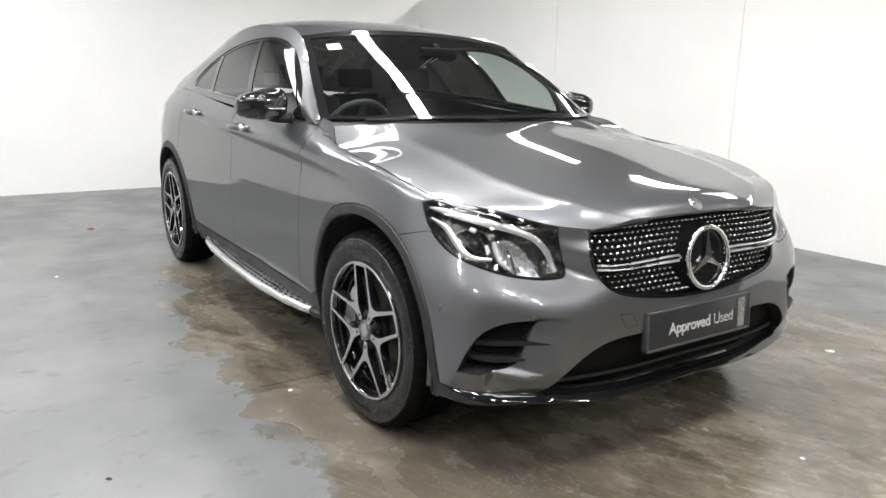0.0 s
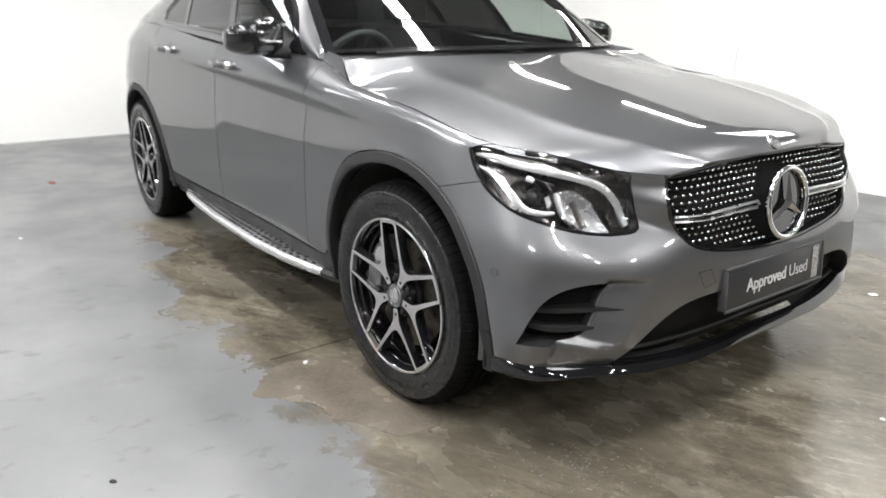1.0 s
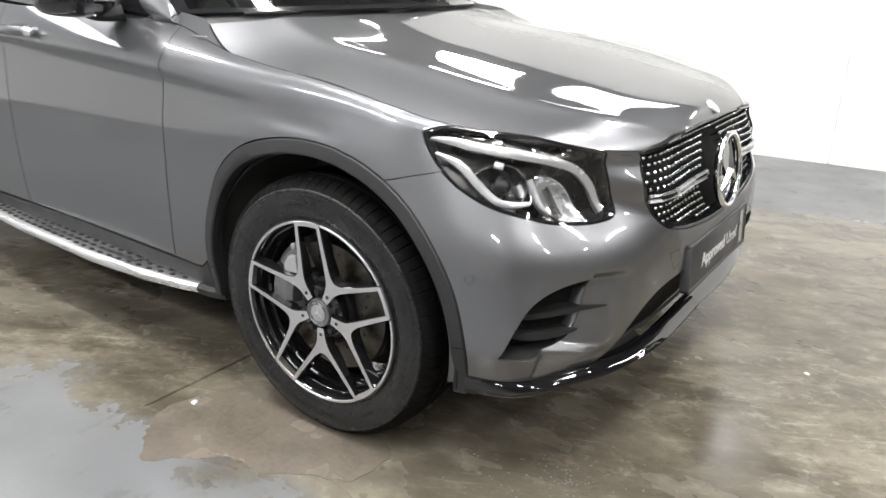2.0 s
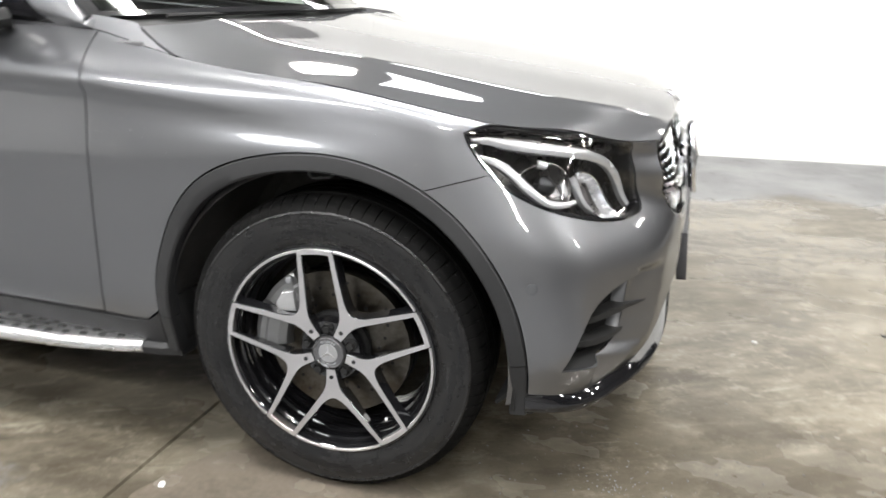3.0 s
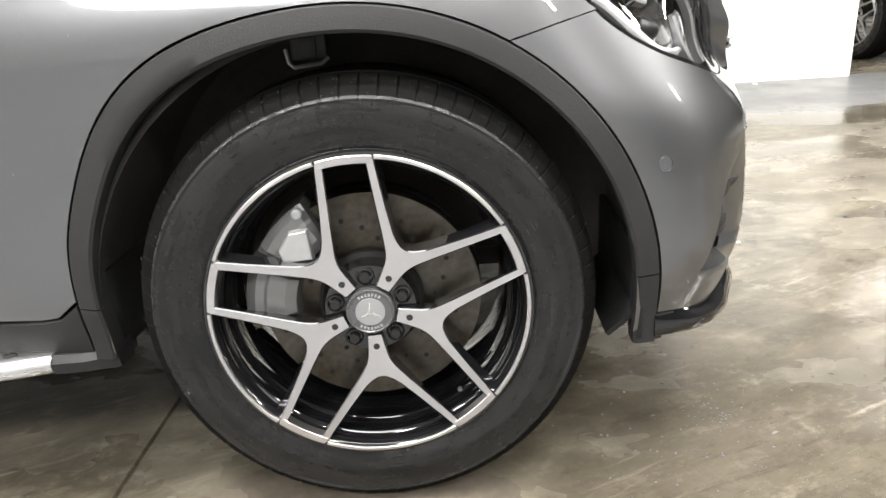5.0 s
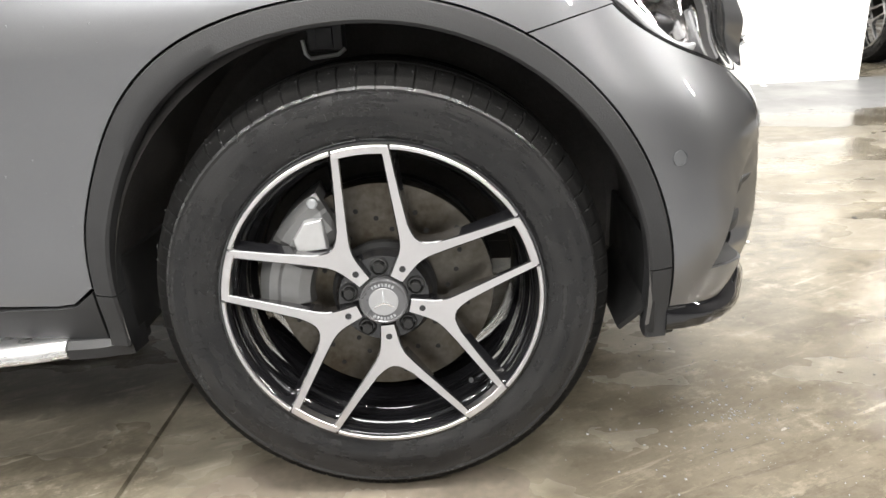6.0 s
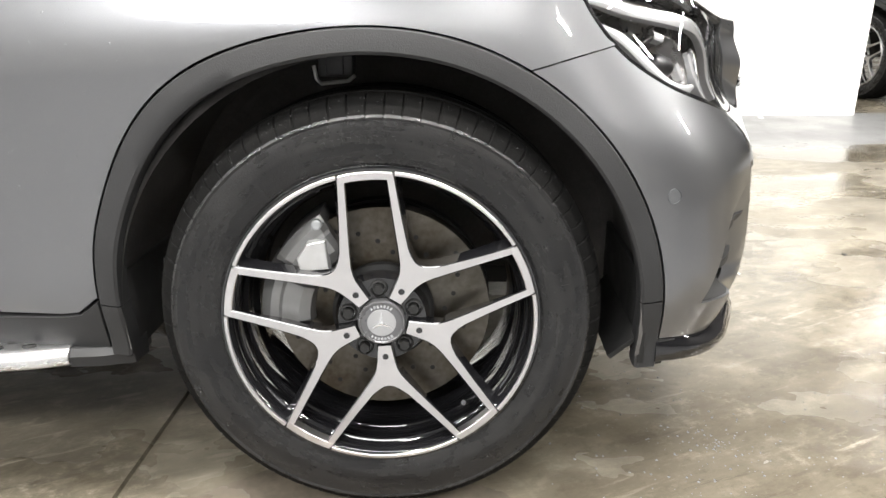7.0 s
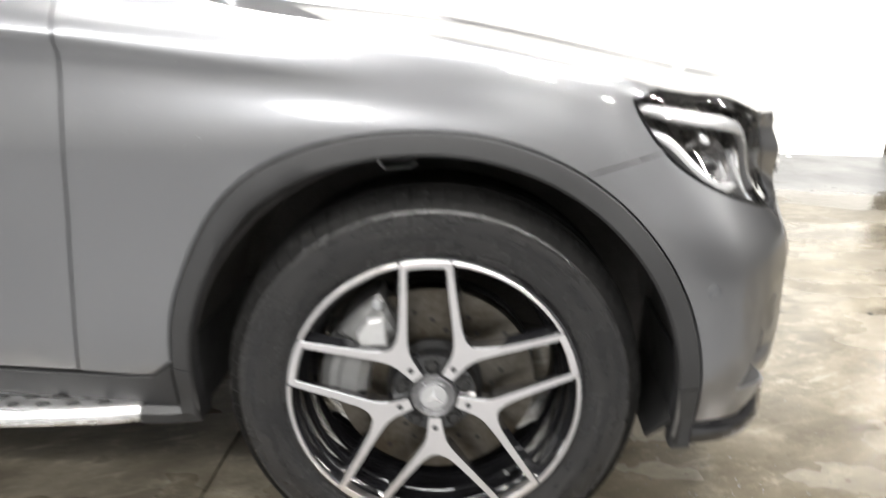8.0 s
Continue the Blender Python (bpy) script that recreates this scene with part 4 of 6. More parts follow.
def build_cabin_sides(car, paint):
    cz = lambda pts: cabin.find([0, 2], pts)
    opening = flow(cz(DLO), 6, True, (0, len(DLO) - 4))
    whole = np.array([[0, 0], [cabin.ku[-1], 0], [cabin.ku[-1], cabin.v_end], [0, cabin.v_end]])
    panes = [("front_window", cz(PANE_FRONT), M_side), ("rear_window_side", cz(PANE_REAR), M_privacy), ("quarter_window", cz(PANE_QUARTER), M_privacy)]
    for side in "RL":
        skin("roof_rail", sheet(cabin, whole, [opening], 0.028, 0.0, 0, 0.02, side), paint, car, "grey window pillar and roof rail")
        skin("window_trim", sheet(cabin, opening, [flow(p, 4, True, range(len(p))) for _, p, _ in panes], 0.03, 0.002, -0.004, 0.012, side), M_gloss_black, car, "gloss black window trim")
        for name, p, glaze in panes:
            skin(name, sheet(cabin, p, (), 0.05, 0.0, -0.007, 0.004, side), glaze, car)


def build_arch(car, cx, side):
    """Plastic wheel-arch band, proud of the panels and rolled in at its lip, with straight feet and the dark liner behind it."""
    seam = 4.9

    def path(a0, a1, foot_a, foot_b):
        way = [(1.0, z) for z in np.linspace(0.274, ARCH_Z, 5)[:-1]] if foot_a else []
        way = [(c, z - ARCH_Z, True, 0.0) for c, z in way]
        way += [(math.cos(radians(a)), math.sin(radians(a)), False, swell(cx, a)) for a in np.linspace(a0, a1, max(3, int((a1 - a0) / 2.6)))]
        if foot_b:
            way += [(-1.0, z - ARCH_Z, True, 0.0) for z in np.linspace(ARCH_Z, 0.290, 5)[1:]]
        return way

    def band(way, name, label):
        bm, rings = bmesh.new(), []
        spots = on_side([(cx + (ARCH_OUT + out) * c, max(0.318, ARCH_Z + (s if straight else (ARCH_OUT + out) * s))) for c, s, straight, out in way])
        for (c, s, straight, out), base in zip(way, body.at(spots)):
            ring = []
            for r, dy in ((0.4642, -0.010), (0.4640, 0.0010), (0.4620, 0.0050), (0.447, 0.0085), (0.432, 0.0105), (0.4275, 0.0070), (0.4262, 0.000), (0.4275, -0.03)):
                r += out * (0.65 + 0.35 * min(1.0, max(0.0, (r - 0.427) / 0.036)))
                ring.append(bm.verts.new((cx + r * c, side * (base[1] + dy), ARCH_Z + (s if straight else r * s))))
            rings.append(ring)
        for a, b in zip(rings, rings[1:]):
            for j in range(len(a) - 1):
                bm.faces.new((a[j], a[j + 1], b[j + 1], b[j]))
        for end in (rings[0], rings[-1]):
            bm.faces.new(end)
        bmesh.ops.recalc_face_normals(bm, faces=bm.faces)
        if sum(f.normal.y * side for f in bm.faces) < 0:
            bmesh.ops.reverse_faces(bm, faces=bm.faces)
        part(name, bm, M_clad, car, label, sharp=40)

    band(path(seam, 180 - seam + 1.6, False, False), "arch_trim", "dark grey grained plastic wheel-arch band")
    band(path(0.3, seam - 0.3, True, False), "arch_foot", "dark grey plastic foot of the arch band")
    band(path(180 - seam + 1.9, 179.7, False, True), "arch_foot", "dark grey plastic foot of the arch band")
    bm = bmesh.new()
    spin_y(bm, [(0.4268, side * 0.915), (0.436, side * 0.905), (0.447, side * 0.89), (0.452, side * 0.85), (0.452, side * 0.56), (0.43, side * 0.53), (0.05, side * 0.52)], 40, (cx, 0, ARCH_Z), start=-8, sweep=196)
    part("arch_liner", bm, M_liner, car, "black wheel-arch liner")
    # Dark panels behind the feet of the band, and the rubber flap that hangs ahead of the tyre.
    for way in (1, -1):
        bm = bmesh.new()
        box(bm, (cx + way * 0.436 - 0.005, min(side * 0.56, side * 0.905), 0.284), (cx + way * 0.436 + 0.005, max(side * 0.56, side * 0.905), 0.43), 0.002)
        part("liner_end", bm, M_black, car)
    bm = bmesh.new()
    rows = []
    for t in np.linspace(0, 1, 5):
        x = cx + 0.432 - 0.045 * t
        rows.append([bm.verts.new((x + e, side * y, z)) for e, y, z in ((0, 0.89 - 0.02 * t, 0.33 - 0.05 * t), (0, 0.60, 0.33 - 0.05 * t), (0.006, 0.60, 0.326 - 0.052 * t), (0.006, 0.89 - 0.02 * t, 0.326 - 0.052 * t))])
    for a, b in zip(rows, rows[1:]):
        for p in range(4):
            bm.faces.new((a[p], a[(p + 1) % 4], b[(p + 1) % 4], b[p]))
    bm.faces.new(rows[0])
    bm.faces.new(rows[-1][::-1])
    bmesh.ops.recalc_face_normals(bm, faces=bm.faces)
    part("splash_flap", bm, M_black, car, "black rubber splash flap")
    bm = bmesh.new()
    box(bm, (cx + 0.27, min(side * 0.50, side * 0.515), 0.29), (cx + 0.445, max(side * 0.50, side * 0.515), 0.74), 0.002)
    part("liner_skirt", bm, M_black, car, "black inner arch skirt")


M_tail = material("red lamp plastic", (0.18, 0.008, 0.008), 0.12, coat=0.8)
DLO = [(-0.74, 1.074), (-0.90, 1.205), (-1.06, 1.318), (-1.29, 1.424), (-1.58, 1.47), (-1.83, 1.466), (-2.13, 1.425), (-2.40, 1.345), (-2.545, 1.255), (-2.54, 1.189), (-2.09, 1.163), (-1.455, 1.128), (-1.1, 1.096)]
PANE_FRONT = [(-0.96, 1.105), (-0.99, 1.245), (-1.10, 1.322), (-1.31, 1.413), (-1.59, 1.452), (-1.69, 1.452), (-1.46, 1.148), (-1.2, 1.125)]
PANE_REAR = [(-1.53, 1.155), (-1.75, 1.452), (-2.0, 1.43), (-2.22, 1.385), (-2.10, 1.18)]
PANE_QUARTER = [(-2.15, 1.184), (-2.265, 1.37), (-2.40, 1.326), (-2.52, 1.245), (-2.515, 1.202)]


def wing_corner(car, paint):
    """Painted corner between the bonnet's rear edge and the foot of the screen pillar."""
    rim = bonnet.at([[u, bonnet.v_end] for u in np.linspace(0, bonnet.ku[-1], 120)])
    rim = rim[rim[:, 0] < -0.372][::2] + [0, 0.003, -0.002]
    foot = flow([rim[-1], (-0.53, 0.790, 1.078), (-0.58, 0.782, 1.086), (-0.67, 0.776, 1.096)], 4)[1:]
    top = np.concatenate([rim, foot])
    grid = np.linspace(body.near([(-0.36, 0.853, 1.006)])[0][0], body.near([(-0.69, 0.81, 1.07)])[0][0], 200)
    edge = body.at([[u, body.v_end] for u in grid])
    us = np.interp(-top[:, 0], -edge[:, 0], grid)
    low = body.at([[u, body.v_end] for u in us])
    for s in (1, -1):
        nor = body.normal([[u, body.v_end - 0.003] for u in us])
        V, N, F = [], [], []
        for a, b, n in zip(low, top, nor):
            mid = (a + b) / 2 + n * 0.001
            up = n + np.array([0, -0.02, 0.06])
            for p, q in ((a, n), (mid, n * 0.6 + up * 0.4), (b, up), (b + [0, -0.02, -0.03], up)):
                V.append(p * [1, s, 1])
                N.append(q / np.linalg.norm(q) * [1, s, 1])
        for i in range(len(us) - 1):
            for k in range(3):
                f = [4 * i + k, 4 * i + k + 1, 4 * i + k + 5, 4 * i + k + 4]
                F.append(f if s < 0 else f[::-1])
        V, N = np.array(V), np.array(N)
        k = len(F) // 2 - len(F) // 2 % 3
        if np.dot(np.cross(V[F[k][1]] - V[F[k][0]], V[F[k][2]] - V[F[k][0]]), N[F[k][0]]) < 0:
            F = [f[::-1] for f in F]
        skin("wing_corner", (V, F, N), paint, car)


# ---- wheels: built round the origin, the outer face towards -y ----
SPOKE_TURN = 4.0


def tyre_mesh():
    bm = bmesh.new()
    half = [(0.2445, 0.098), (0.2515, 0.1085), (0.2575, 0.1105), (0.262, 0.1085), (0.268, 0.112), (0.285, 0.1175), (0.302, 0.1195), (0.318, 0.1185), (0.331, 0.1155), (0.335, 0.1168), (0.339, 0.1135),
            (0.349, 0.1075), (0.357, 0.098), (0.3625, 0.086), (0.3655, 0.0745), (0.3665, 0.064), (0.3595, 0.063), (0.3595, 0.055), (0.3675, 0.054), (0.3685, 0.032), (0.3685, 0.022), (0.3605, 0.021), (0.3605, 0.013), (0.3688, 0.012)]
    profile = [(r, -y) for r, y in half] + [(r, y) for r, y in half[::-1]]
    steps, blocks = 1014, {10: 0.4, 11: 0.8, 12: 1.0, 13: 1.0, 14: 1.0, 15: 0.8}
    rings = spin_y(bm, profile, steps)
    n = len(profile)
    for k, ring in enumerate(rings):
        for j, v in enumerate(ring):
            i = min(j, n - 1 - j)
            if i in blocks and k % 13 == 0:
                s = 1 - 0.0040 * blocks[i] / math.hypot(v.co.x, v.co.z)
                v.co.x, v.co.z = v.co.x * s, v.co.z * s
            if i >= 18 and k % 26 == 0 and i % 4 < 2:
                s = 1 - 0.003 / math.hypot(v.co.x, v.co.z)
                v.co.x, v.co.z = v.co.x * s, v.co.z * s
            if v.co.z < -0.3605:
                v.co.z = -0.3605
    bmesh.ops.recalc_face_normals(bm, faces=bm.faces)
    for f in bm.faces:
        c = f.calc_center_median()
        f.material_index = 1 if math.hypot(c.x, c.z) > 0.3425 else 0
    # Raised sidewall marks that cannot be read.
    rnd = random.Random(4)
    for centre, count in ((96, 9), (268, 11), (20, 6), (190, 6)):
        for i in range(count):
            a = radians(centre + (i - count / 2) * 2.5)
            w = rnd.uniform(0.003, 0.0045)
            m = Matrix.Rotation(-a, 4, "Y") @ Matrix.Translation((0.303, -0.1195, 0)) @ Matrix.Diagonal((0.011, 0.0016, w * 1.6, 1))
            bmesh.ops.create_cube(bm, size=1, matrix=m)
    return bm


def spoke_mesh():
    """A forked spoke: a stem at the hub that splits into two straight arms; bright machined face, black flanks."""
    right = [(0.0415, 0.0118), (0.055, 0.0135), (0.069, 0.0154), (0.081, 0.0175), (0.0905, 0.0208), (0.100, 0.0260), (0.1085, 0.0322), (0.1265, 0.0463), (0.168, 0.0802), (0.198, 0.1045), (0.2122, 0.1160), (0.2262, 0.1102), (0.189, 0.0786), (0.163, 0.0558), (0.133, 0.0285), (0.1235, 0.0165), (0.1185, 0.0075)]
    outline = right + [(0.1172, 0.0)] + [(s, -t) for s, t in right[::-1]]
    face_y = lambda s, t: -0.1060 - 0.0105 * min(1, max(0, (math.hypot(s, t) - 0.05) / 0.19)) ** 1.3
    bm, n = bmesh.new(), len(outline)
    inner = inset(np.array(outline), 0.0016)
    if abs(inner[0][0] - outline[0][0]) > 0.01:
        inner = inner[::-1]
    order = [int(((inner - np.array(p)) ** 2).sum(1).argmin()) for p in outline]
    front = [bm.verts.new((inner[k][0], face_y(*inner[k]), inner[k][1])) for k in order]
    edge = [bm.verts.new((s, face_y(s, t) + 0.0016, t)) for s, t in outline]
    back = [bm.verts.new((0.02 + s * 0.93 if s < 0.1 else s, face_y(s, t) + (0.034 if s < 0.15 else 0.026), t * 0.9)) for s, t in outline]
    for i in range(n):
        j = (i + 1) % n
        for a, b in ((front, edge), (edge, back)):
            f = bm.faces.new((a[i], a[j], b[j], b[i]))
            f.material_index = 1
    cap = bm.faces.new(front)
    cap.material_index = 0
    bm.faces.new(back[::-1]).material_index = 1
    bmesh.ops.recalc_face_normals(bm, faces=bm.faces)
    return bm


def rim_arc(bm, r0, r1, y0, y1, a0, a1, steps):
    """A bar bent along the rim."""
    spin = spin_y(bm, [(r0, y0 + 0.001), (r0 + 0.001, y0), (r1 - 0.001, y0), (r1, y0 + 0.001), (r1, y1), (r0, y1)], steps, closed=True, start=a0, sweep=a1 - a0)
    for ring in (spin[0], spin[-1][::-1]):
        bm.faces.new(ring)
    bmesh.ops.recalc_face_normals(bm, faces=bm.faces)


def build_wheel(car, place, flip, meshes, steer=0.0, finish=None):
    """A wheel at a hub, steered by some degrees; flip turns it to the other side of the car. Alike parts share their meshes."""
    finish = finish or M_rim_black
    base = Matrix.Translation(place) @ Matrix.Rotation(radians(steer), 4, "Z") @ (Matrix.Rotation(math.pi, 4, "Z") if flip else Matrix()) @ Matrix.Scale(1.010, 4)

    def add(name, key, maker, mats, parent, m, label="", sharp=35):
        if key not in meshes:
            ob = link_mesh(name, maker(), mats, parent, label)
            ob.data.set_sharp_from_angle(angle=radians(sharp))
            meshes[key] = ob.data
        else:
            ob = new(name, meshes[key])
            ob.parent = parent
            if label:
                ob["label"] = label
        ob.matrix_local = m
        return ob

    def barrel():
        bm = bmesh.new()
        spin_y(bm, [(0.2595, -0.094), (0.2590, -0.1085), (0.2565, -0.1135), (0.2535, -0.1140), (0.2528, -0.1125), (0.2460, -0.1115), (0.2425, -0.106), (0.2405, -0.098), (0.2412, -0.094), (0.2395, -0.088), (0.2350, -0.084), (0.2335, -0.072), (0.2345, -0.068), (0.2330, -0.062), (0.2270, -0.056), (0.2255, -0.040), (0.2265, -0.036), (0.2240, -0.028), (0.2180, -0.020), (0.2160, 0.04), (0.2240, 0.08), (0.2440, 0.095), (0.2590, 0.104)], 96)
        spin_y(bm, [(0.200, 0.02), (0.150, -0.060), (0.078, -0.078), (0.072, -0.094), (0.036, -0.096), (0.0, -0.096)][2:], 48)
        bmesh.ops.recalc_face_normals(bm, faces=bm.faces)
        return bm

    def lip():
        bm = bmesh.new()
        rim_arc(bm, 0.2462, 0.2526, -0.1165, -0.110, -25.6, 25.6, 28)
        return bm

    def bridge():
        bm = bmesh.new()
        rim_arc(bm, 0.2392, 0.2518, -0.1169, -0.098, -9.45, 9.45, 10)
        return bm

    def cap():
        bm = bmesh.new()
        spin_y(bm, [(0.0385, -0.090), (0.0385, -0.1075), (0.0372, -0.1095), (0.0350, -0.1100), (0.0335, -0.1085), (0.0, -0.1085)], 48)
        bmesh.ops.remove_doubles(bm, verts=bm.verts, dist=1e-5)
        bmesh.ops.recalc_face_normals(bm, faces=bm.faces)
        return bm

    def badge():
        bm = bmesh.new()
        spin_y(bm, [(0.0235, -0.1086), (0.0230, -0.1098), (0.0, -0.1102)], 40)
        bmesh.ops.remove_doubles(bm, verts=bm.verts, dist=1e-5)
        return bm

    def star():
        bm = bmesh.new()
        three_point_star(bm, 0.0215, 0.0032, -0.1103, 0.0012)
        return bm

    def bolt():
        bm = bmesh.new()
        bmesh.ops.create_cone(bm, cap_ends=True, segments=6, radius1=0.0095, radius2=0.0085, depth=0.02, matrix=Matrix.Translation((0.056, -0.0965, 0)) @ Matrix.Rotation(math.pi / 2, 4, "X"))
        spin_y(bm, [(0.0150, -0.094), (0.0138, -0.100), (0.0118, -0.101), (0.0112, -0.094)], 20, (0.056, 0, 0))
        return bm

    def dimple():
        bm = bmesh.new()
        bmesh.ops.create_cone(bm, cap_ends=True, segments=16, radius1=0.0052, radius2=0.0052, depth=0.003, matrix=Matrix.Translation((0.0625, -0.1059, 0)) @ Matrix.Rotation(math.pi / 2, 4, "X"))
        return bm

    def marks():
        bm = bmesh.new()
        for centre in (90, 270):
            for i in range(7):
                a = radians(centre + (i - 3) * 11)
                m = Matrix.Rotation(-a, 4, "Y") @ Matrix.Translation((0.0288, -0.1088, 0)) @ Matrix.Diagonal((0.005, 0.0008, 0.0034, 1))
                bmesh.ops.create_cube(bm, size=1, matrix=m)
        return bm

    def valve():
        bm = bmesh.new()
        tube(bm, [(0.226, -0.072, 0), (0.214, -0.088, 0), (0.204, -0.100, 0)], [0.0045, 0.004, 0.0045], 10)
        return bm

    def drops():
        """Small beads of water and grit on the side wall and tread."""
        bm, rnd = bmesh.new(), random.Random(11)
        for k in range(600):
            a = rnd.uniform(0, 2 * math.pi)
            r = rnd.uniform(0.335, 0.366) if rnd.random() < 0.8 else rnd.uniform(0.262, 0.335)
            y = -0.1185 if r < 0.335 else -0.1145 + 0.028 * ((r - 0.335) / 0.0305) ** 1.6
            size = rnd.choice((0.0005, 0.0006, 0.0008, 0.0012))
            bmesh.ops.create_icosphere(bm, subdivisions=1, radius=size, matrix=Matrix.Translation((r * math.cos(a), y, r * math.sin(a))) @ Matrix.Diagonal((1, 0.6, 1, 1)))
        return bm

    wheel = add("wheel", "barrel", barrel, finish, car, base, "gloss black alloy wheel with bright machined spoke faces" if finish == M_rim_black else "silver alloy wheel")
    add("tyre", "tyre", tyre_mesh, [M_rubber, M_shaded_tread], wheel, Matrix.Scale(1 / 1.008, 4), "wet black rubber tyre", 30)
    add("water_drop", "drops", drops, M_drop, wheel, Matrix.Scale(1 / 1.008, 4))["kind"] = "stuff"
    for k in range(5):
        stem = Matrix.Rotation(-radians(130 + SPOKE_TURN - 4 + 72 * k), 4, "Y")
        pair = Matrix.Rotation(-radians(94 + SPOKE_TURN - 4 + 72 * k), 4, "Y")
        add("spoke", "spoke", spoke_mesh, [M_machined, finish], wheel, stem, "", 25)
        add("spoke_bridge", "bridge", bridge, M_machined, wheel, pair)
        add("rim_lip", "lip", lip, M_machined, wheel, stem)
        add("wheel_bolt", "bolt", bolt, M_black, wheel, pair)
        add("spoke_dimple", "dimple", dimple, M_gloss_black, wheel, stem)
    add("centre_cap", "cap", cap, M_cap, wheel, Matrix(), "silver wheel centre cap with a plain emblem")
    add("cap_emblem", "badge", badge, M_white_metal, wheel, Matrix())
    add("cap_star", "star", star, M_chrome, wheel, Matrix())
    add("cap_marks", "marks", marks, M_satin, wheel, Matrix())["kind"] = "stuff"
    add("tyre_valve", "valve", valve, M_chrome, wheel, Matrix.Rotation(-radians(-49), 4, "Y"))
    return wheel


def three_point_star(bm, size, waist, y, rise):
    """Three tapering blades from a centre, ridged along their middles, facing -y, one blade up."""
    mid = bm.verts.new((0, y - rise, 0))
    tips, notches = [], []
    for k in range(3):
        a = radians(90 + 120 * k)
        tips.append(bm.verts.new((size * math.cos(a), y, size * math.sin(a))))
        b = a + radians(60)
        notches.append(bm.verts.new((waist * math.cos(b), y, waist * math.sin(b))))
    for k in range(3):
        bm.faces.new((mid, tips[k], notches[k]))
        bm.faces.new((mid, notches[k - 1], tips[k]))
    bmesh.ops.recalc_face_normals(bm, faces=bm.faces)
    if sum(f.normal.y for f in bm.faces) > 0:
        bmesh.ops.reverse_faces(bm, faces=bm.faces)


def build_brake(car, place, side, steer=0.0):
    """Drilled disc with its hat, and a silver caliper behind the axle."""
    m = Matrix.Translation(place) @ Matrix.Rotation(radians(steer), 4, "Z") @ (Matrix.Rotation(math.pi, 4, "Z") if side > 0 else Matrix())
    bm = bmesh.new()
    spin_y(bm, [(0.085, -0.052), (0.180, -0.052), (0.1808, -0.050), (0.1808, -0.022), (0.085, -0.022)], 72)
    bmesh.ops.recalc_face_normals(bm, faces=bm.faces)
    disc = part("brake_disc", bm, M_disc, car, "drilled steel brake disc")
    disc.matrix_local = m
    hole = None
    for k in range(36):
        r, a = (0.104, 0.122, 0.140, 0.158)[k % 4], radians(10 * k + 3 * (k % 4))
        spot = m @ Matrix.Translation((r * math.cos(a), -0.0518, r * math.sin(a)))
        if hole is None:
            bm = bmesh.new()
            bmesh.ops.create_cone(bm, cap_ends=True, segments=10, radius1=0.0042, radius2=0.0042, depth=0.002, matrix=Matrix.Rotation(math.pi / 2, 4, "X"))
            hole = part("drilled_hole", bm, M_black, disc)
            ob = hole
        else:
            ob = new("drilled_hole", hole.data)
            ob.parent = disc
        ob.matrix_local = m.inverted() @ spot
    bm = bmesh.new()
    spin_y(bm, [(0.086, -0.03), (0.086, -0.066), (0.080, -0.074), (0.0, -0.074)], 40)
    bmesh.ops.remove_doubles(bm, verts=bm.verts, dist=1e-5)
    part("disc_hat", bm, M_black, car).matrix_local = m
    centre = 152 if side < 0 else 28
    turn = 1 if side < 0 else -1
    cal = None
    for name, a0, sweep, r_out, lift in (("brake_caliper", centre - 33 * turn, 31 * turn, 0.199, 0.0), ("caliper_bridge", centre + 1 * turn, 33 * turn, 0.203, 0.004)):
        bm = bmesh.new()
        spin = spin_y(bm, [(0.116, -0.062), (0.121, -0.076 - lift), (0.138, -0.085 - lift), (0.166, -0.086 - lift), (0.172, -0.081 - lift), (0.186, -0.081 - lift), (r_out, -0.070), (r_out + 0.002, 0.0), (0.116, 0.0)], 10, closed=True, start=min(a0, a0 + sweep), sweep=abs(sweep))
        for ring in (spin[0], spin[-1][::-1]):
            bm.faces.new(ring)
        for k, ring in enumerate(spin):
            for v in ring:
                if v.co.y < -0.074 and k in (0, len(spin) - 1):
                    v.co.y += 0.010
        bmesh.ops.recalc_face_normals(bm, faces=bm.faces)
        ob = part(name, bm, M_caliper, car if cal is None else cal, "silver brake caliper with worn print" if cal is None else "", sharp=25)
        if cal is None:
            cal = ob
            cal.matrix_local = m
    bm = bmesh.new()
    for a in (centre - 30, centre + 30):
        spin_y(bm, [(0.0085, -0.078), (0.0085, -0.088), (0.006, -0.090), (0.0, -0.090)], 12, (0.19 * math.cos(radians(a)), 0, 0.19 * math.sin(radians(a))))
    bmesh.ops.remove_doubles(bm, verts=bm.verts, dist=1e-5)
    part("caliper_pin", bm, M_steel, cal)["kind"] = "stuff"
    bm = bmesh.new()
    for a0, n in ((centre + 2, 8), (centre - 27, 2)):
        for i in range(n):
            a = radians(a0 + 2.6 * i)
            box_m = Matrix.Rotation(-a, 4, "Y") @ Matrix.Translation((0.159, -0.0858, 0)) @ Matrix.Diagonal((0.010, 0.0012, 0.0042, 1))
            bmesh.ops.create_cube(bm, size=1, matrix=box_m)
    part("caliper_print", bm, M_trim, cal)["kind"] = "stuff"
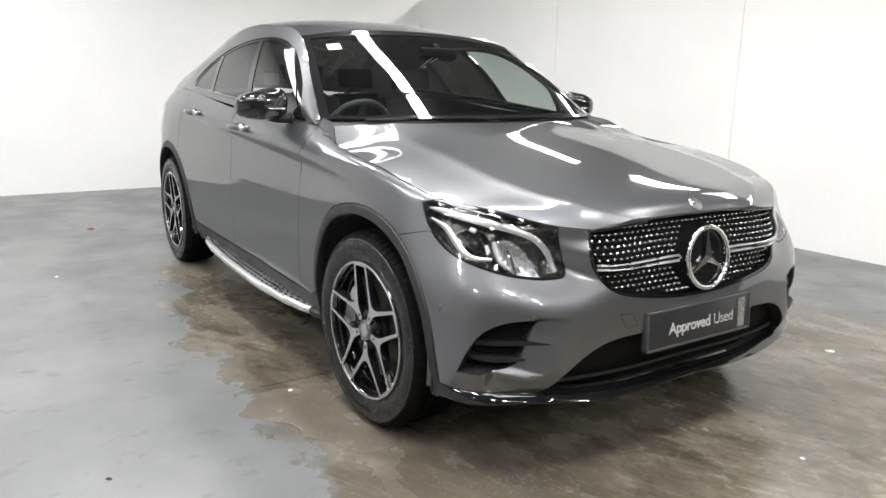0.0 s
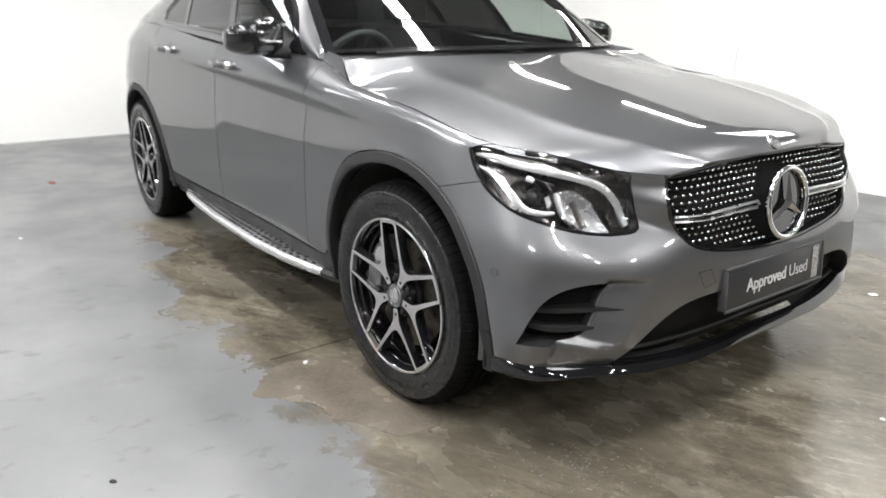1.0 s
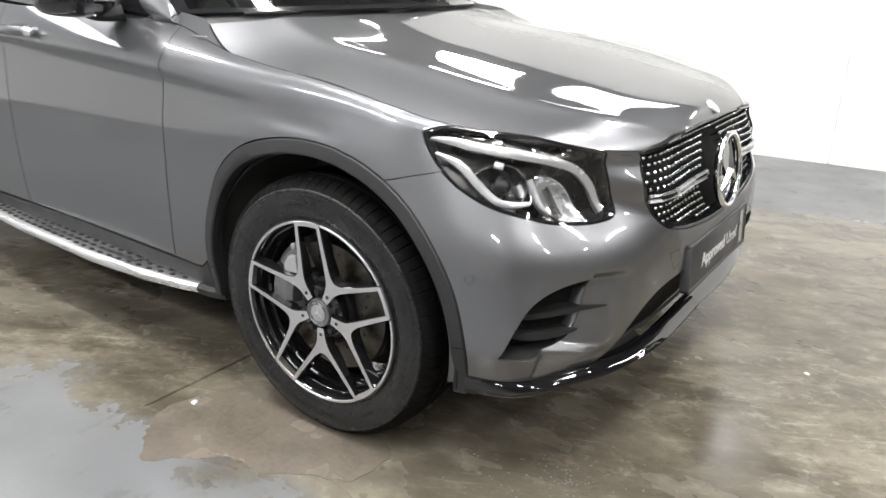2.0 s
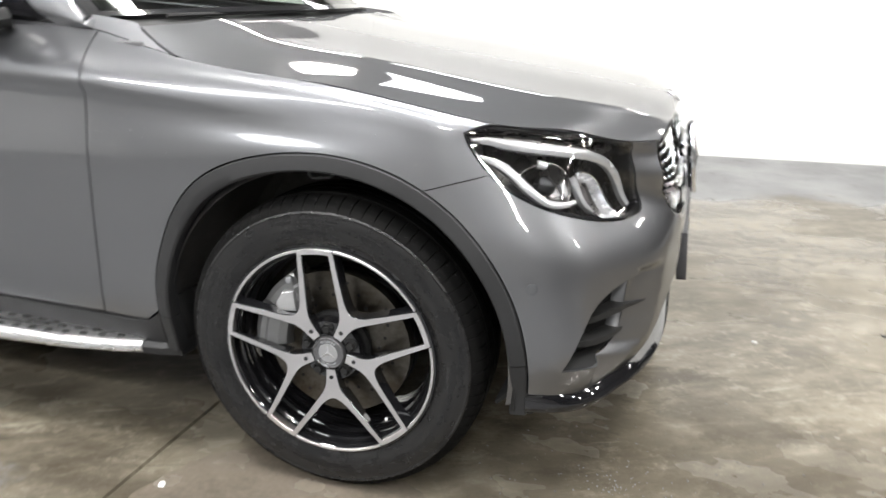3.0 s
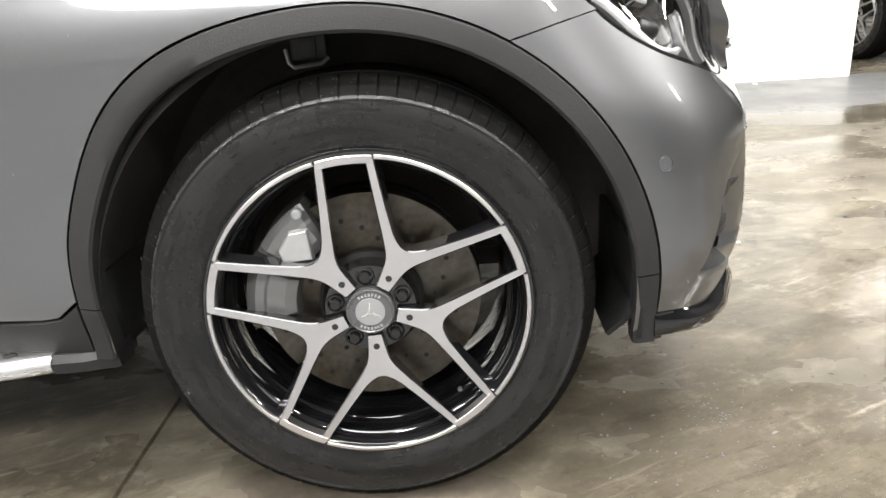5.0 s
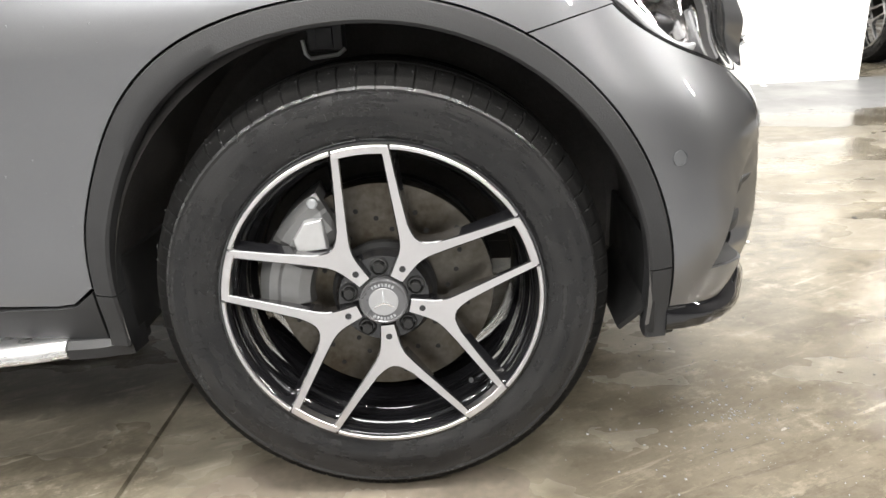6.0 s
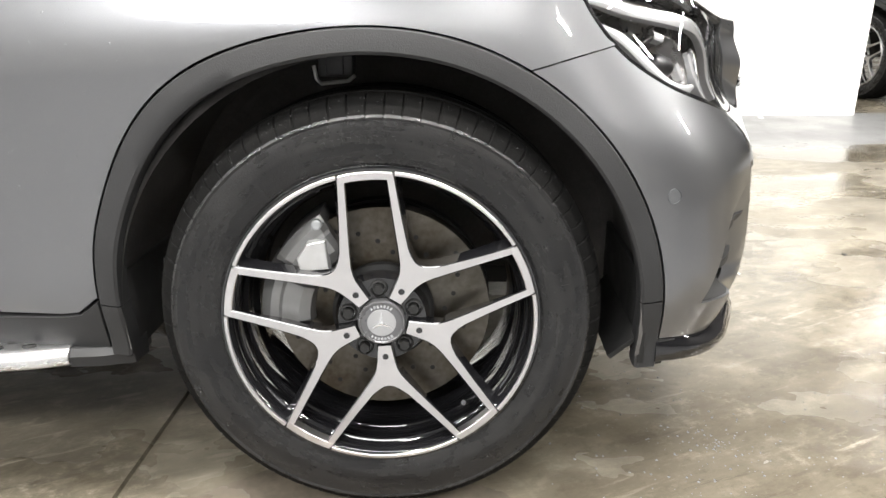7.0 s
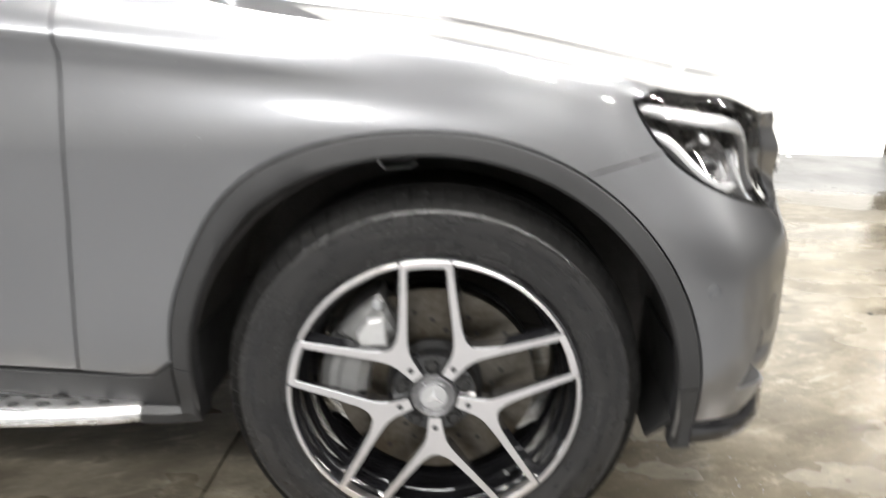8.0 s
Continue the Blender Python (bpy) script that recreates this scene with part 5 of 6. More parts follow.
    # Raised angular pad on the caliper's face.
    if side < 0:
        rim = [(-0.116, 0.131), (-0.088, 0.136), (-0.084, 0.088), (-0.130, 0.084), (-0.134, 0.104)]
        c = np.mean(rim, axis=0)
        bm = bmesh.new()
        rings = [[bm.verts.new((c[0] + (x - c[0]) * k, y, c[1] + (z - c[1]) * k)) for x, z in rim] for k, y in ((1.12, -0.082), (1.0, -0.0925), (0.93, -0.0935))]
        for a, b in zip(rings, rings[1:]):
            for i in range(5):
                bm.faces.new((a[i], a[(i + 1) % 5], b[(i + 1) % 5], b[i]))
        bm.faces.new(rings[-1])
        bmesh.ops.recalc_face_normals(bm, faces=bm.faces)
        pad = part("caliper_pad", bm, M_clip, cal, "pale silver caliper pad")
        pad.data.set_sharp_from_angle(angle=radians(20))
    # Knuckle and shield behind the disc.
    bm = bmesh.new()
    spin_y(bm, [(0.06, 0.0), (0.178, 0.004), (0.182, -0.01), (0.184, 0.008), (0.06, 0.02)], 40)
    box(bm, (-0.04, 0.0, -0.08), (0.04, 0.09, 0.08), 0.01)
    part("brake_shield", bm, M_black, car).matrix_local = m


M_clip = material("pale clip metal", (0.5, 0.5, 0.5), 0.35, 0.6)
M_cap = material("dark silver cap", (0.15, 0.15, 0.155), 0.3, 0.7, spread=0.05)
M_white_metal = material("pale silver emblem", (0.42, 0.42, 0.43), 0.35, 0.7, spread=0.03)


# ---- the grey car ----
grey_car = thing("car", "dark grey metallic coupe SUV, freshly washed, parked on wet concrete", "car")
build_shell(grey_car, M_paint)
build_cabin_sides(grey_car, M_paint)
wing_corner(grey_car, M_paint)
wheel_meshes = {}
for hub_x in (0.0, -2.873):
    for side in (-1, 1):
        build_arch(grey_car, hub_x, side)
        steer = 2.6 if hub_x == 0 else 0.0
        build_wheel(grey_car, (hub_x, side * 0.8165, 0.3638), side > 0, wheel_meshes, steer)
        build_brake(grey_car, (hub_x, side * 0.8165, 0.3638), side, steer)


# ---- front of the car ----
def build_grille(car):
    """Black backing with bright studs, a slotted bar and the big round emblem."""
    lower = grille_uv
    corner, top = lower[-1], body.v_end
    rim = np.array([[corner[0], top - 0.006], [0, top - 0.010]])
    outline = np.concatenate([lower, rim])
    skin("grille_backing", sheet(body, outline, (), 0.03, 0.0, -0.045, 0.0, "B"), M_void, car, "black grille backing")
    ring_in = inset(outline, 0.011)
    ring_in[np.abs(ring_in[:, 0]) < 0.013, 0] = -0.02
    skin("grille_frame", sheet(body, outline, [ring_in], 0.02, 0.0008, -0.004, 0.04, "B"), M_gloss_black, car, "gloss black grille surround")
    stud = bmesh.new()
    bmesh.ops.create_cone(stud, cap_ends=True, segments=8, radius1=0.0056, radius2=0.0036, depth=0.006, matrix=Matrix.Translation((0, 0, 0.002)))
    stud_base = link_mesh("grille_stud", stud, M_chrome, car, "", True)
    stem = bmesh.new()
    rows = []
    limit = inset(outline, 0.017)
    for i, z in enumerate(np.arange(0.572, 0.835, 0.0187)):
        if abs(z - 0.700) < 0.020:
            continue
        y0 = 0.0125 if i % 2 else 0.0
        for y in np.arange(y0, 0.50, 0.025):
            rows.append((y, z))
    uv = body.find([1, 2], rows, (0.0, 0.7))
    ok = inside(limit, uv) | ((uv[:, 0] < 0.02) & (uv[:, 1] > limit[:, 1].min()) & (uv[:, 1] < limit[:, 1].max()))
    pos, nor = body.at(uv), body.normal(uv)
    places = []
    for (y, z), o, p, n in zip(rows, ok, pos, nor):
        if not o or math.hypot(y, z - 0.695) < 0.118:
            continue
        for s in ((1,) if y < 1e-6 else (1, -1)):
            places.append((Vector((p[0] - 0.022, s * p[1], p[2])), Vector((n[0], s * n[1], n[2]))))
    for i, (p, n) in enumerate(places):
        m = Matrix.Translation(p) @ n.to_track_quat("Z", "Y").to_matrix().to_4x4()
        tube(stem, [p - n * 0.022, p], 0.0022, 5, False)
        if i == 0:
            stud_base.matrix_local = m
        else:
            ob = new("grille_stud", stud_base.data)
            ob.parent, ob.matrix_local = car, m
    part("stud_stem", stem, M_black, car)["kind"] = "stuff"
    # Slotted bar on either side of the emblem.
    for s in (1, -1):
        for dz in (0.0095, -0.0095):
            bm = bmesh.new()
            ys = np.linspace(0.115, 0.462, 10)
            on = body.at(body.find([1, 2], [(y, 0.700) for y in ys], (0.0, 0.7)))
            tube(bm, [(p[0] - 0.003, s * y, 0.700 + dz * (1 - 0.25 * (y / 0.46) ** 2)) for p, y in zip(on, ys)], 0.0050, 8, True, 0.75)
            part("grille_bar", bm, M_satin, car, "bright slotted grille bar")
        bm = bmesh.new()
        tube(bm, [(p[0] - 0.012, s * y, 0.700) for p, y in zip(on, ys)], 0.011, 8, True, 0.8)
        part("grille_bar_core", bm, M_gloss_black, car)
        bm = bmesh.new()
        tube(bm, [(on[0][0] - 0.004, s * 0.117, 0.7095), (on[0][0] - 0.002, s * 0.108, 0.700), (on[0][0] - 0.004, s * 0.117, 0.6905)], 0.005, 8)
        part("grille_bar_end", bm, M_satin, car)
    turn = Matrix.Translation((0.756, 0, 0.695)) @ Matrix.Rotation(math.pi / 2, 4, "Z") @ Matrix.Rotation(radians(-7), 4, "X")
    bm = bmesh.new()
    spin_y(bm, [(0.1035 + 0.0085 * math.cos(a), 0.0085 * math.sin(a)) for a in np.linspace(0, 2 * math.pi, 13)[:-1]], 56, closed=True)
    bmesh.ops.recalc_face_normals(bm, faces=bm.faces)
    ring = part("emblem_ring", bm, M_chrome, car, "large chrome three-pointed emblem in a ring")
    ring.matrix_local = turn
    bm = bmesh.new()
    three_point_star(bm, 0.099, 0.0165, -0.002, 0.014)
    part("emblem_star", bm, M_chrome, ring, sharp=20)
    bm = bmesh.new()
    bmesh.ops.create_cone(bm, cap_ends=True, segments=40, radius1=0.098, radius2=0.098, depth=0.006, matrix=Matrix.Translation((0, 0.012, 0)) @ Matrix.Rotation(math.pi / 2, 4, "X"))
    part("emblem_plate", bm, M_gloss_black, ring)
    # Small round badge at the front of the bonnet.
    p = bonnet.at([[0.075, 0.0]])[0]
    bm = bmesh.new()
    bmesh.ops.create_cone(bm, cap_ends=True, segments=32, radius1=0.026, radius2=0.0235, depth=0.004)
    bmesh.ops.create_cone(bm, cap_ends=True, segments=32, radius1=0.015, radius2=0.014, depth=0.006)
    badge = part("bonnet_badge", bm, M_satin, car, "small round silver bonnet badge")
    n = -Vector(bonnet.normal([[0.075, 0.001]])[0])
    badge.matrix_local = Matrix.Translation(Vector(p) + n * 0.002) @ n.to_track_quat("Z", "Y").to_matrix().to_4x4()


def build_lower_front(car):
    for side in "RL":
        skin("vent_backing", sheet(body, vent_uv, (), 0.03, -0.004, -0.06, 0.0, side), M_void, car, "black vent backing")
        sgn = -1 if side == "R" else 1
        for z0, y0, y1, dz in ((0.478, 0.846, 0.606, -0.008), (0.428, 0.866, 0.652, -0.012)):
            bm = bmesh.new()
            ys = np.linspace(y0, y1, 15)
            spots = body.find([1, 2], [(y, z0 + dz * (y0 - y) / (y0 - y1)) for y in ys], FRONT_U)
            lip = []
            for k, (p, n, d) in enumerate(zip(body.at(spots), body.normal(spots), np.maximum(bumper.hollow(spots), np.where(spots[:, 0] > 0.70, bumper.DEPTH, 0)))):
                taper = 1 - 0.97 * max(0.0, (k - 6) / 8) ** 1.3
                a, b = p - n * (d + 0.004 - 0.015 * math.sin(math.pi * k / 14)), p - n * (d + 0.045)
                lip.append([bm.verts.new((q[0], sgn * q[1], q[2] + e)) for q, e in ((b, 0.012 * taper), (a, 0.008 * taper), (a, -0.006 * taper), (b, -0.010 * taper))])
            for a, b in zip(lip, lip[1:]):
                for k in range(4):
                    bm.faces.new((a[k], a[(k + 1) % 4], b[(k + 1) % 4], b[k]))
            bm.faces.new(lip[0])
            bm.faces.new(lip[-1][::-1])
            bmesh.ops.recalc_face_normals(bm, faces=bm.faces)
            part("vent_blade", bm, M_black, car, "black vent blade")
        loop = dense(vent_uv, 0.02)
        scoop = ring_from(loop, *body.near([VENT_OUTLINE[4], VENT_OUTLINE[8]], FRONT_U))
        middle = body.at(loop).mean(0)
        for name, run, mat, lean, label in (("vent_wall", np.concatenate([loop, loop[:1]]), M_black, 0.0, ""), ("vent_scoop", scoop, M_paint, 0.030, "grey painted scoop inside the vent")):
            p, n = bumper.at(run), body.normal(run)
            towards = middle - p
            towards /= np.linalg.norm(towards, axis=1)[:, None]
            rows, ramp = [], np.minimum(1.0, np.linspace(1, 0, len(run)) / 0.35)[:, None] if lean else 1.0
            bm = bmesh.new()
            for s in ((0.0, 1.0) if lean == 0 else (0.0, 0.12, 0.3, 0.55, 0.8, 1.0)):
                q = p - n * (0.004 + 0.064 * s if lean == 0 else 0.001 + 0.072 * s**1.4 * (0.3 + 0.7 * ramp)) + towards * lean * s * ramp
                rows.append([bm.verts.new((x, sgn * y, z)) for x, y, z in q])
            for a, b in zip(rows, rows[1:]):
                for k in range(len(a) - 1):
                    bm.faces.new((a[k], a[k + 1], b[k + 1], b[k]))
            bmesh.ops.recalc_face_normals(bm, faces=bm.faces)
            part(name, bm, mat, car, label)
        # Parking sensor.
        for x, z in ((0.466, 0.573),):
            uv = on_side([(x, z)])
            p, n = Vector(body.at(uv)[0]), Vector(body.normal(uv)[0])
            p.y, n.y = sgn * p.y, sgn * n.y
            bm = bmesh.new()
            spin_y(bm, [(0.0125, 0.001), (0.0125, -0.001), (0.0112, -0.0012), (0.0110, 0.0), (0.0098, -0.0004), (0.0, -0.0008)], 24)
            bmesh.ops.remove_doubles(bm, verts=bm.verts, dist=1e-5)
            bmesh.ops.recalc_face_normals(bm, faces=bm.faces)
            part("parking_sensor", bm, M_sensor, car, "round parking sensor").matrix_local = Matrix.Translation(p) @ (-n).to_track_quat("Y", "Z").to_matrix().to_4x4()
    # Middle intake: mesh backing with slats.
    half = intake_uv.copy()
    half[half[:, 0] < 0.0, 0] = 0.0
    half[:, 1] = np.maximum(half[:, 1], 0.03)
    skin("intake_backing", sheet(body, half, (), 0.04, -0.004, -0.055, 0.0, "B"), M_void, car, "black lower intake")
    for s in (1, -1):
        loop = dense(intake_uv, 0.03)
        loop = loop[loop[:, 0] > 0.3]
        p, n = body.at(loop), body.normal(loop)
        bm = bmesh.new()
        a, b = ([bm.verts.new((q[0], s * q[1], q[2])) for q in p - n * d] for d in (0.004, 0.085))
        for i in range(len(a) - 1):
            if (p[i + 1] - p[i]) @ (p[i + 1] - p[i]) < 0.01:
                bm.faces.new((a[i], a[i + 1], b[i + 1], b[i]))
        part("intake_wall", bm, M_black, car)
    for k, z in enumerate((0.330,)):
        bm = bmesh.new()
        w = 0.58 - 0.09 * k
        ys = np.linspace(-w, w, 17)
        on = body.at(body.find([1, 2], [(abs(y), z) for y in ys], (0.0, 1.0)))
        tube(bm, [(p[0] - 0.040, y, z) for p, y in zip(on, ys)], 0.0045, 6, True, 1.6)
        part("intake_slat", bm, M_black, car)
    # Gloss black splitter under the painted chin, deeper at the corners.
    turn = body.near([(0.492, 0.872, 0.323)], FRONT_U)[0][0]
    front = chin_uv[chin_uv[:, 0] < turn - 0.002]
    back = chin_uv[chin_uv[:, 0] > turn]
    for side in "RL":
        corner = np.concatenate([back, [[turn, front[0][1]], [turn + 0.012, 0.004], [chin_uv[0][0], 0.004]]])
        skin("chin_corner", sheet(body, corner, (), 0.02, 0.0006, 0.003, 0.03, side), M_clad, car, "dark grey plastic bumper corner")
    us = np.linspace(turn + 0.035, 0, 36)
    vs = np.interp(us, chin_uv[::-1, 0], chin_uv[::-1, 1])
    line = np.stack([us, vs], 1)
    pts, nn = body.at(line), body.normal(line)
    nn = nn * [1, 1, 0]
    nn /= np.linalg.norm(nn, axis=1, keepdims=True)
    for s in (1, -1):
        bm, rows = bmesh.new(), []
        for k, (p, n) in enumerate(zip(pts, nn)):
            dip = 0.022 * max(0.0, 1 - p[1] / 0.62)
            n = n * min(1.0, (k + 2) / 9)
            dip -= 0.016 * max(0.0, 1 - k / 9)
            spots = (p - n * 0.02 + [0, 0, 0.008], p + n * 0.005 + [0, 0, -0.002], p + n * 0.014 + [0, 0, -0.011], p + n * 0.021 + [0, 0, -0.019], p + n * 0.023 + [0, 0, -0.025 + dip * 0.6], p + n * 0.018 + [0, 0, -0.031 + dip * 0.6], p - n * 0.05 + [0, 0, -0.036 + dip * 0.6])
            rows.append([bm.verts.new((q[0], s * q[1], q[2])) for q in spots])
        for a, b in zip(rows, rows[1:]):
            for k in range(len(a) - 1):
                bm.faces.new((a[k], a[k + 1], b[k + 1], b[k]))
        bm.faces.new(rows[0])
        bmesh.ops.recalc_face_normals(bm, faces=bm.faces)
        if sum(f.normal.x for f in bm.faces) < 0:
            bmesh.ops.reverse_faces(bm, faces=bm.faces)
        part("splitter", bm, M_splitter, car, "gloss black front splitter", sharp=45)
    # Towing-eye cover outline.
    cover = body.near([(0.739, 0.392, 0.548), (0.744, 0.341, 0.549), (0.75, 0.318, 0.506), (0.746, 0.364, 0.496)], FRONT_U)
    skin("tow_cover", sheet(body, cover, [inset(cover, 0.0018)], 0.02, 0, 0.0006, 0.0, "R"), M_black, car, "tow-eye cover joint")


def build_plate(car):
    """Dealer's plate in a surround on a bracket."""
    m = Matrix.Translation((0.766, -0.014, 0.471)) @ Matrix.Rotation(radians(-4), 4, "Y") @ Matrix.Rotation(math.pi / 2, 4, "Z") @ Matrix.Rotation(math.pi / 2, 4, "X")
    bm = bmesh.new()
    box(bm, (-0.266, -0.063, -0.020), (0.266, 0.063, 0.0), 0.005)
    plate = part("number_plate", bm, M_plate, car, "black dealer plate with white lettering")
    plate.matrix_local = m
    bm = bmesh.new()
    box(bm, (-0.272, -0.068, -0.024), (0.272, -0.058, 0.003), 0.003)
    box(bm, (-0.272, 0.060, -0.024), (0.272, 0.068, 0.003), 0.003)
    box(bm, (-0.272, -0.068, -0.024), (-0.263, 0.068, 0.003), 0.003)
    box(bm, (0.263, -0.068, -0.024), (0.272, 0.068, 0.003), 0.003)
    part("plate_surround", bm, M_trim, plate)
    bm = bmesh.new()
    box(bm, (0.200, -0.052, 0.0005), (0.238, 0.054, 0.0015))
    part("plate_stripe", bm, M_satin, plate, "pale silver stripe", smooth=False)
    for text, x, bold in (("Approved", -0.165, 0.0009), ("Used", 0.064, -0.0003)):
        cu = bpy.data.curves.new("lettering", "FONT")
        cu.body, cu.size, cu.extrude, cu.offset, cu.space_character = text, 0.055, 0.0006, bold, 0.96 if bold else 0.92
        dg = new("lettering_source", cu)
        bpy.context.view_layer.update()
        me = bpy.data.meshes.new_from_object(dg.evaluated_get(bpy.context.evaluated_depsgraph_get()))
        bpy.data.objects.remove(dg)
        me.materials.clear()
        me.materials.append(M_lettering)
        ob = new("lettering", me)
        ob.parent = plate
        ob.matrix_local = Matrix.Translation((x, -0.020, 0.001))
        ob["label"] = "white lettering"


def build_headlamp(car, side):
    """Lamp behind a clear cover: dark bowl, bright light-guide strips, projectors and reflectors."""
    sgn = -1 if side == "R" else 1
    lens = skin("headlamp", sheet(body, lamp_uv, (), 0.03, 0.0035, 0.0, 0.006, side), M_lens, car, "clear headlamp cover over chrome lamp units")
    rim = inset(lamp_uv, 0.0025)
    skin("headlamp_seal", sheet(body, rim, [inset(lamp_uv, 0.010)], 0.02, 0.0, -0.002, 0.03, side), M_gloss_black, lens, "black lamp edge")
    skin("headlamp_bowl", sheet(body, lamp_uv, (), 0.03, 0.001, -0.085, 0.0, side), M_bowl, lens, "dark chrome lamp bowl")
    # Side wall between cover and bowl.
    loop = dense(inset(lamp_uv, 0.004), 0.03)
    p, n = body.at(loop), body.normal(loop)
    bm = bmesh.new()
    a = [bm.verts.new((q[0], sgn * q[1], q[2])) for q in p - n * 0.006]
    b = [bm.verts.new((q[0], sgn * q[1], q[2])) for q in p - n * 0.09]
    for i in range(len(a)):
        j = (i + 1) % len(a)
        bm.faces.new((a[i], a[j], b[j], b[i]))
    part("headlamp_wall", bm, M_bowl, lens)

    def inset_at(points, depth):
        uv = body.near(points, FRONT_U)
        q, m = body.at(uv), body.normal(uv)
        d = np.broadcast_to(depth, len(points))[:, None]
        return [(x, sgn * y, z) for x, y, z in q - m * d]

    def strip(name, points, depth, radius, mat, flat, label="", steps=6):
        pts = flow(points, steps)
        dep = np.interp(np.linspace(0, 1, len(pts)), np.linspace(0, 1, len(np.atleast_1d(depth))), np.atleast_1d(depth)) if np.ndim(depth) else depth
        r = radius if np.ndim(radius) == 0 else list(np.interp(np.linspace(0, 1, len(pts)), np.linspace(0, 1, len(radius)), radius))
        bm = bmesh.new()
        tube(bm, inset_at(pts, dep), r, 10, True, flat)
        part(name, bm, mat, lens, label)

    def ribbon(name, points, depth, widths, mat, label=""):
        """A flat crowned strip that follows the lamp's cover at a depth."""
        pts = flow(points, 6)
        uv = body.near(pts, FRONT_U)
        q, m = body.at(uv), body.normal(uv)
        q = q - m * depth
        w = np.interp(np.linspace(0, 1, len(q)), np.linspace(0, 1, len(widths)), widths)
        way = np.gradient(q, axis=0)
        across = np.cross(way, m)
        across /= np.linalg.norm(across, axis=1, keepdims=True)
        bm, rows = bmesh.new(), []
        for p, n, a, h in zip(q, m, across, w):
            rows.append([bm.verts.new((c[0], sgn * c[1], c[2])) for c in (p + a * h * f + n * g for f, g in ((-1, -0.012), (-1, 0), (-0.5, 0.0022), (0.25, 0.0026), (1, 0), (1, -0.012)))])
        for a, b in zip(rows, rows[1:]):
            for k in range(5):
                bm.faces.new((a[k], a[k + 1], b[k + 1], b[k]))
        bmesh.ops.recalc_face_normals(bm, faces=bm.faces)
        part(name, bm, mat, lens, label, sharp=50)

    # Brow that sweeps along the top and down the inner end, and the guide under the outer unit.
    ribbon("brow_strip", [(0.322, 0.858, 0.866), (0.388, 0.818, 0.857), (0.494, 0.75, 0.836), (0.562, 0.691, 0.816), (0.597, 0.628, 0.787), (0.618, 0.600, 0.745), (0.636, 0.574, 0.694)], 0.016, [0.004, 0.0105, 0.0115, 0.010, 0.010, 0.010, 0.008], M_guide, "bright chrome brow strip")
    ribbon("guide_strip", [(0.337, 0.862, 0.838), (0.392, 0.841, 0.816), (0.445, 0.832, 0.771), (0.487, 0.817, 0.741), (0.522, 0.788, 0.733), (0.548, 0.758, 0.735)], 0.024, [0.004, 0.0095, 0.0095, 0.0085, 0.007, 0.005], M_guide, "bright light guide")
    ribbon("divider", [(0.537, 0.748, 0.785), (0.547, 0.746, 0.765), (0.566, 0.738, 0.732), (0.585, 0.72, 0.712)], 0.02, [0.006, 0.008, 0.007, 0.004], M_guide, "chrome divider")
    ribbon("bezel", [(0.36, 0.838, 0.882), (0.44, 0.772, 0.868), (0.54, 0.69, 0.845), (0.61, 0.60, 0.818)], 0.03, [0.004, 0.009, 0.012, 0.010], M_bowl, "smoked upper bezel")

    def cup(points, depths, mat, label, bright, rim_mat):
        """A concave reflector whose mouth follows an outline, with a bright rim."""
        loop = flow(points, 5, True)
        mid = loop.mean(0)
        bm, rings = bmesh.new(), []
        for share, depth in depths:
            rings.append([bm.verts.new(c) for c in inset_at(mid + (loop - mid) * share, depth)])
        for a, b in zip(rings, rings[1:]):
            for k in range(len(a)):
                j = (k + 1) % len(a)
                bm.faces.new((a[k], a[j], b[j], b[k]))
        bm.faces.new(rings[-1])
        bmesh.ops.recalc_face_normals(bm, faces=bm.faces)
        part("reflector", bm, mat, lens, label, sharp=60)
        bm = bmesh.new()
        path = inset_at(np.concatenate([loop, loop[:1]]), depths[0][1])
        tube(bm, path, bright, 8, False)
        part("reflector_rim", bm, rim_mat, lens)

    cup([(0.543, 0.741, 0.771), (0.569, 0.732, 0.728), (0.607, 0.695, 0.699), (0.645, 0.629, 0.696), (0.622, 0.647, 0.733), (0.587, 0.682, 0.771), (0.552, 0.72, 0.789)],
        ((1.0, 0.024), (0.93, 0.034), (0.75, 0.046), (0.45, 0.054), (0.2, 0.056)), M_reflector, "silver reflector bowl", 0.0022, M_chrome)
    cup([(0.430, 0.832, 0.800), (0.455, 0.826, 0.768), (0.492, 0.81, 0.742), (0.53, 0.775, 0.738), (0.533, 0.752, 0.772), (0.50, 0.765, 0.812), (0.46, 0.80, 0.822)],
        ((1.0, 0.028), (0.92, 0.040), (0.72, 0.056), (0.4, 0.062)), M_bowl, "smoked reflector bowl", 0.0018, M_bowl)
    p0 = Vector(inset_at([(0.488, 0.793, 0.778)], 0.052)[0])
    face = Matrix.Translation(p0) @ Matrix.Rotation(sgn * radians(30), 4, "Z") @ Matrix.Rotation(math.pi / 2, 4, "Z")
    bm = bmesh.new()
    r = 0.021
    spin_y(bm, [(r * 1.1, 0.01), (r * 1.08, -0.002), (r * 0.98, -0.004), (r * 0.9, -0.010), (r * 0.66, -0.021), (r * 0.35, -0.027), (0.0, -0.029)], 28)
    bmesh.ops.remove_doubles(bm, verts=bm.verts, dist=1e-5)
    bmesh.ops.recalc_face_normals(bm, faces=bm.faces)
    part("projector_lens", bm, M_projector, lens, "dark glass projector lens").matrix_local = face
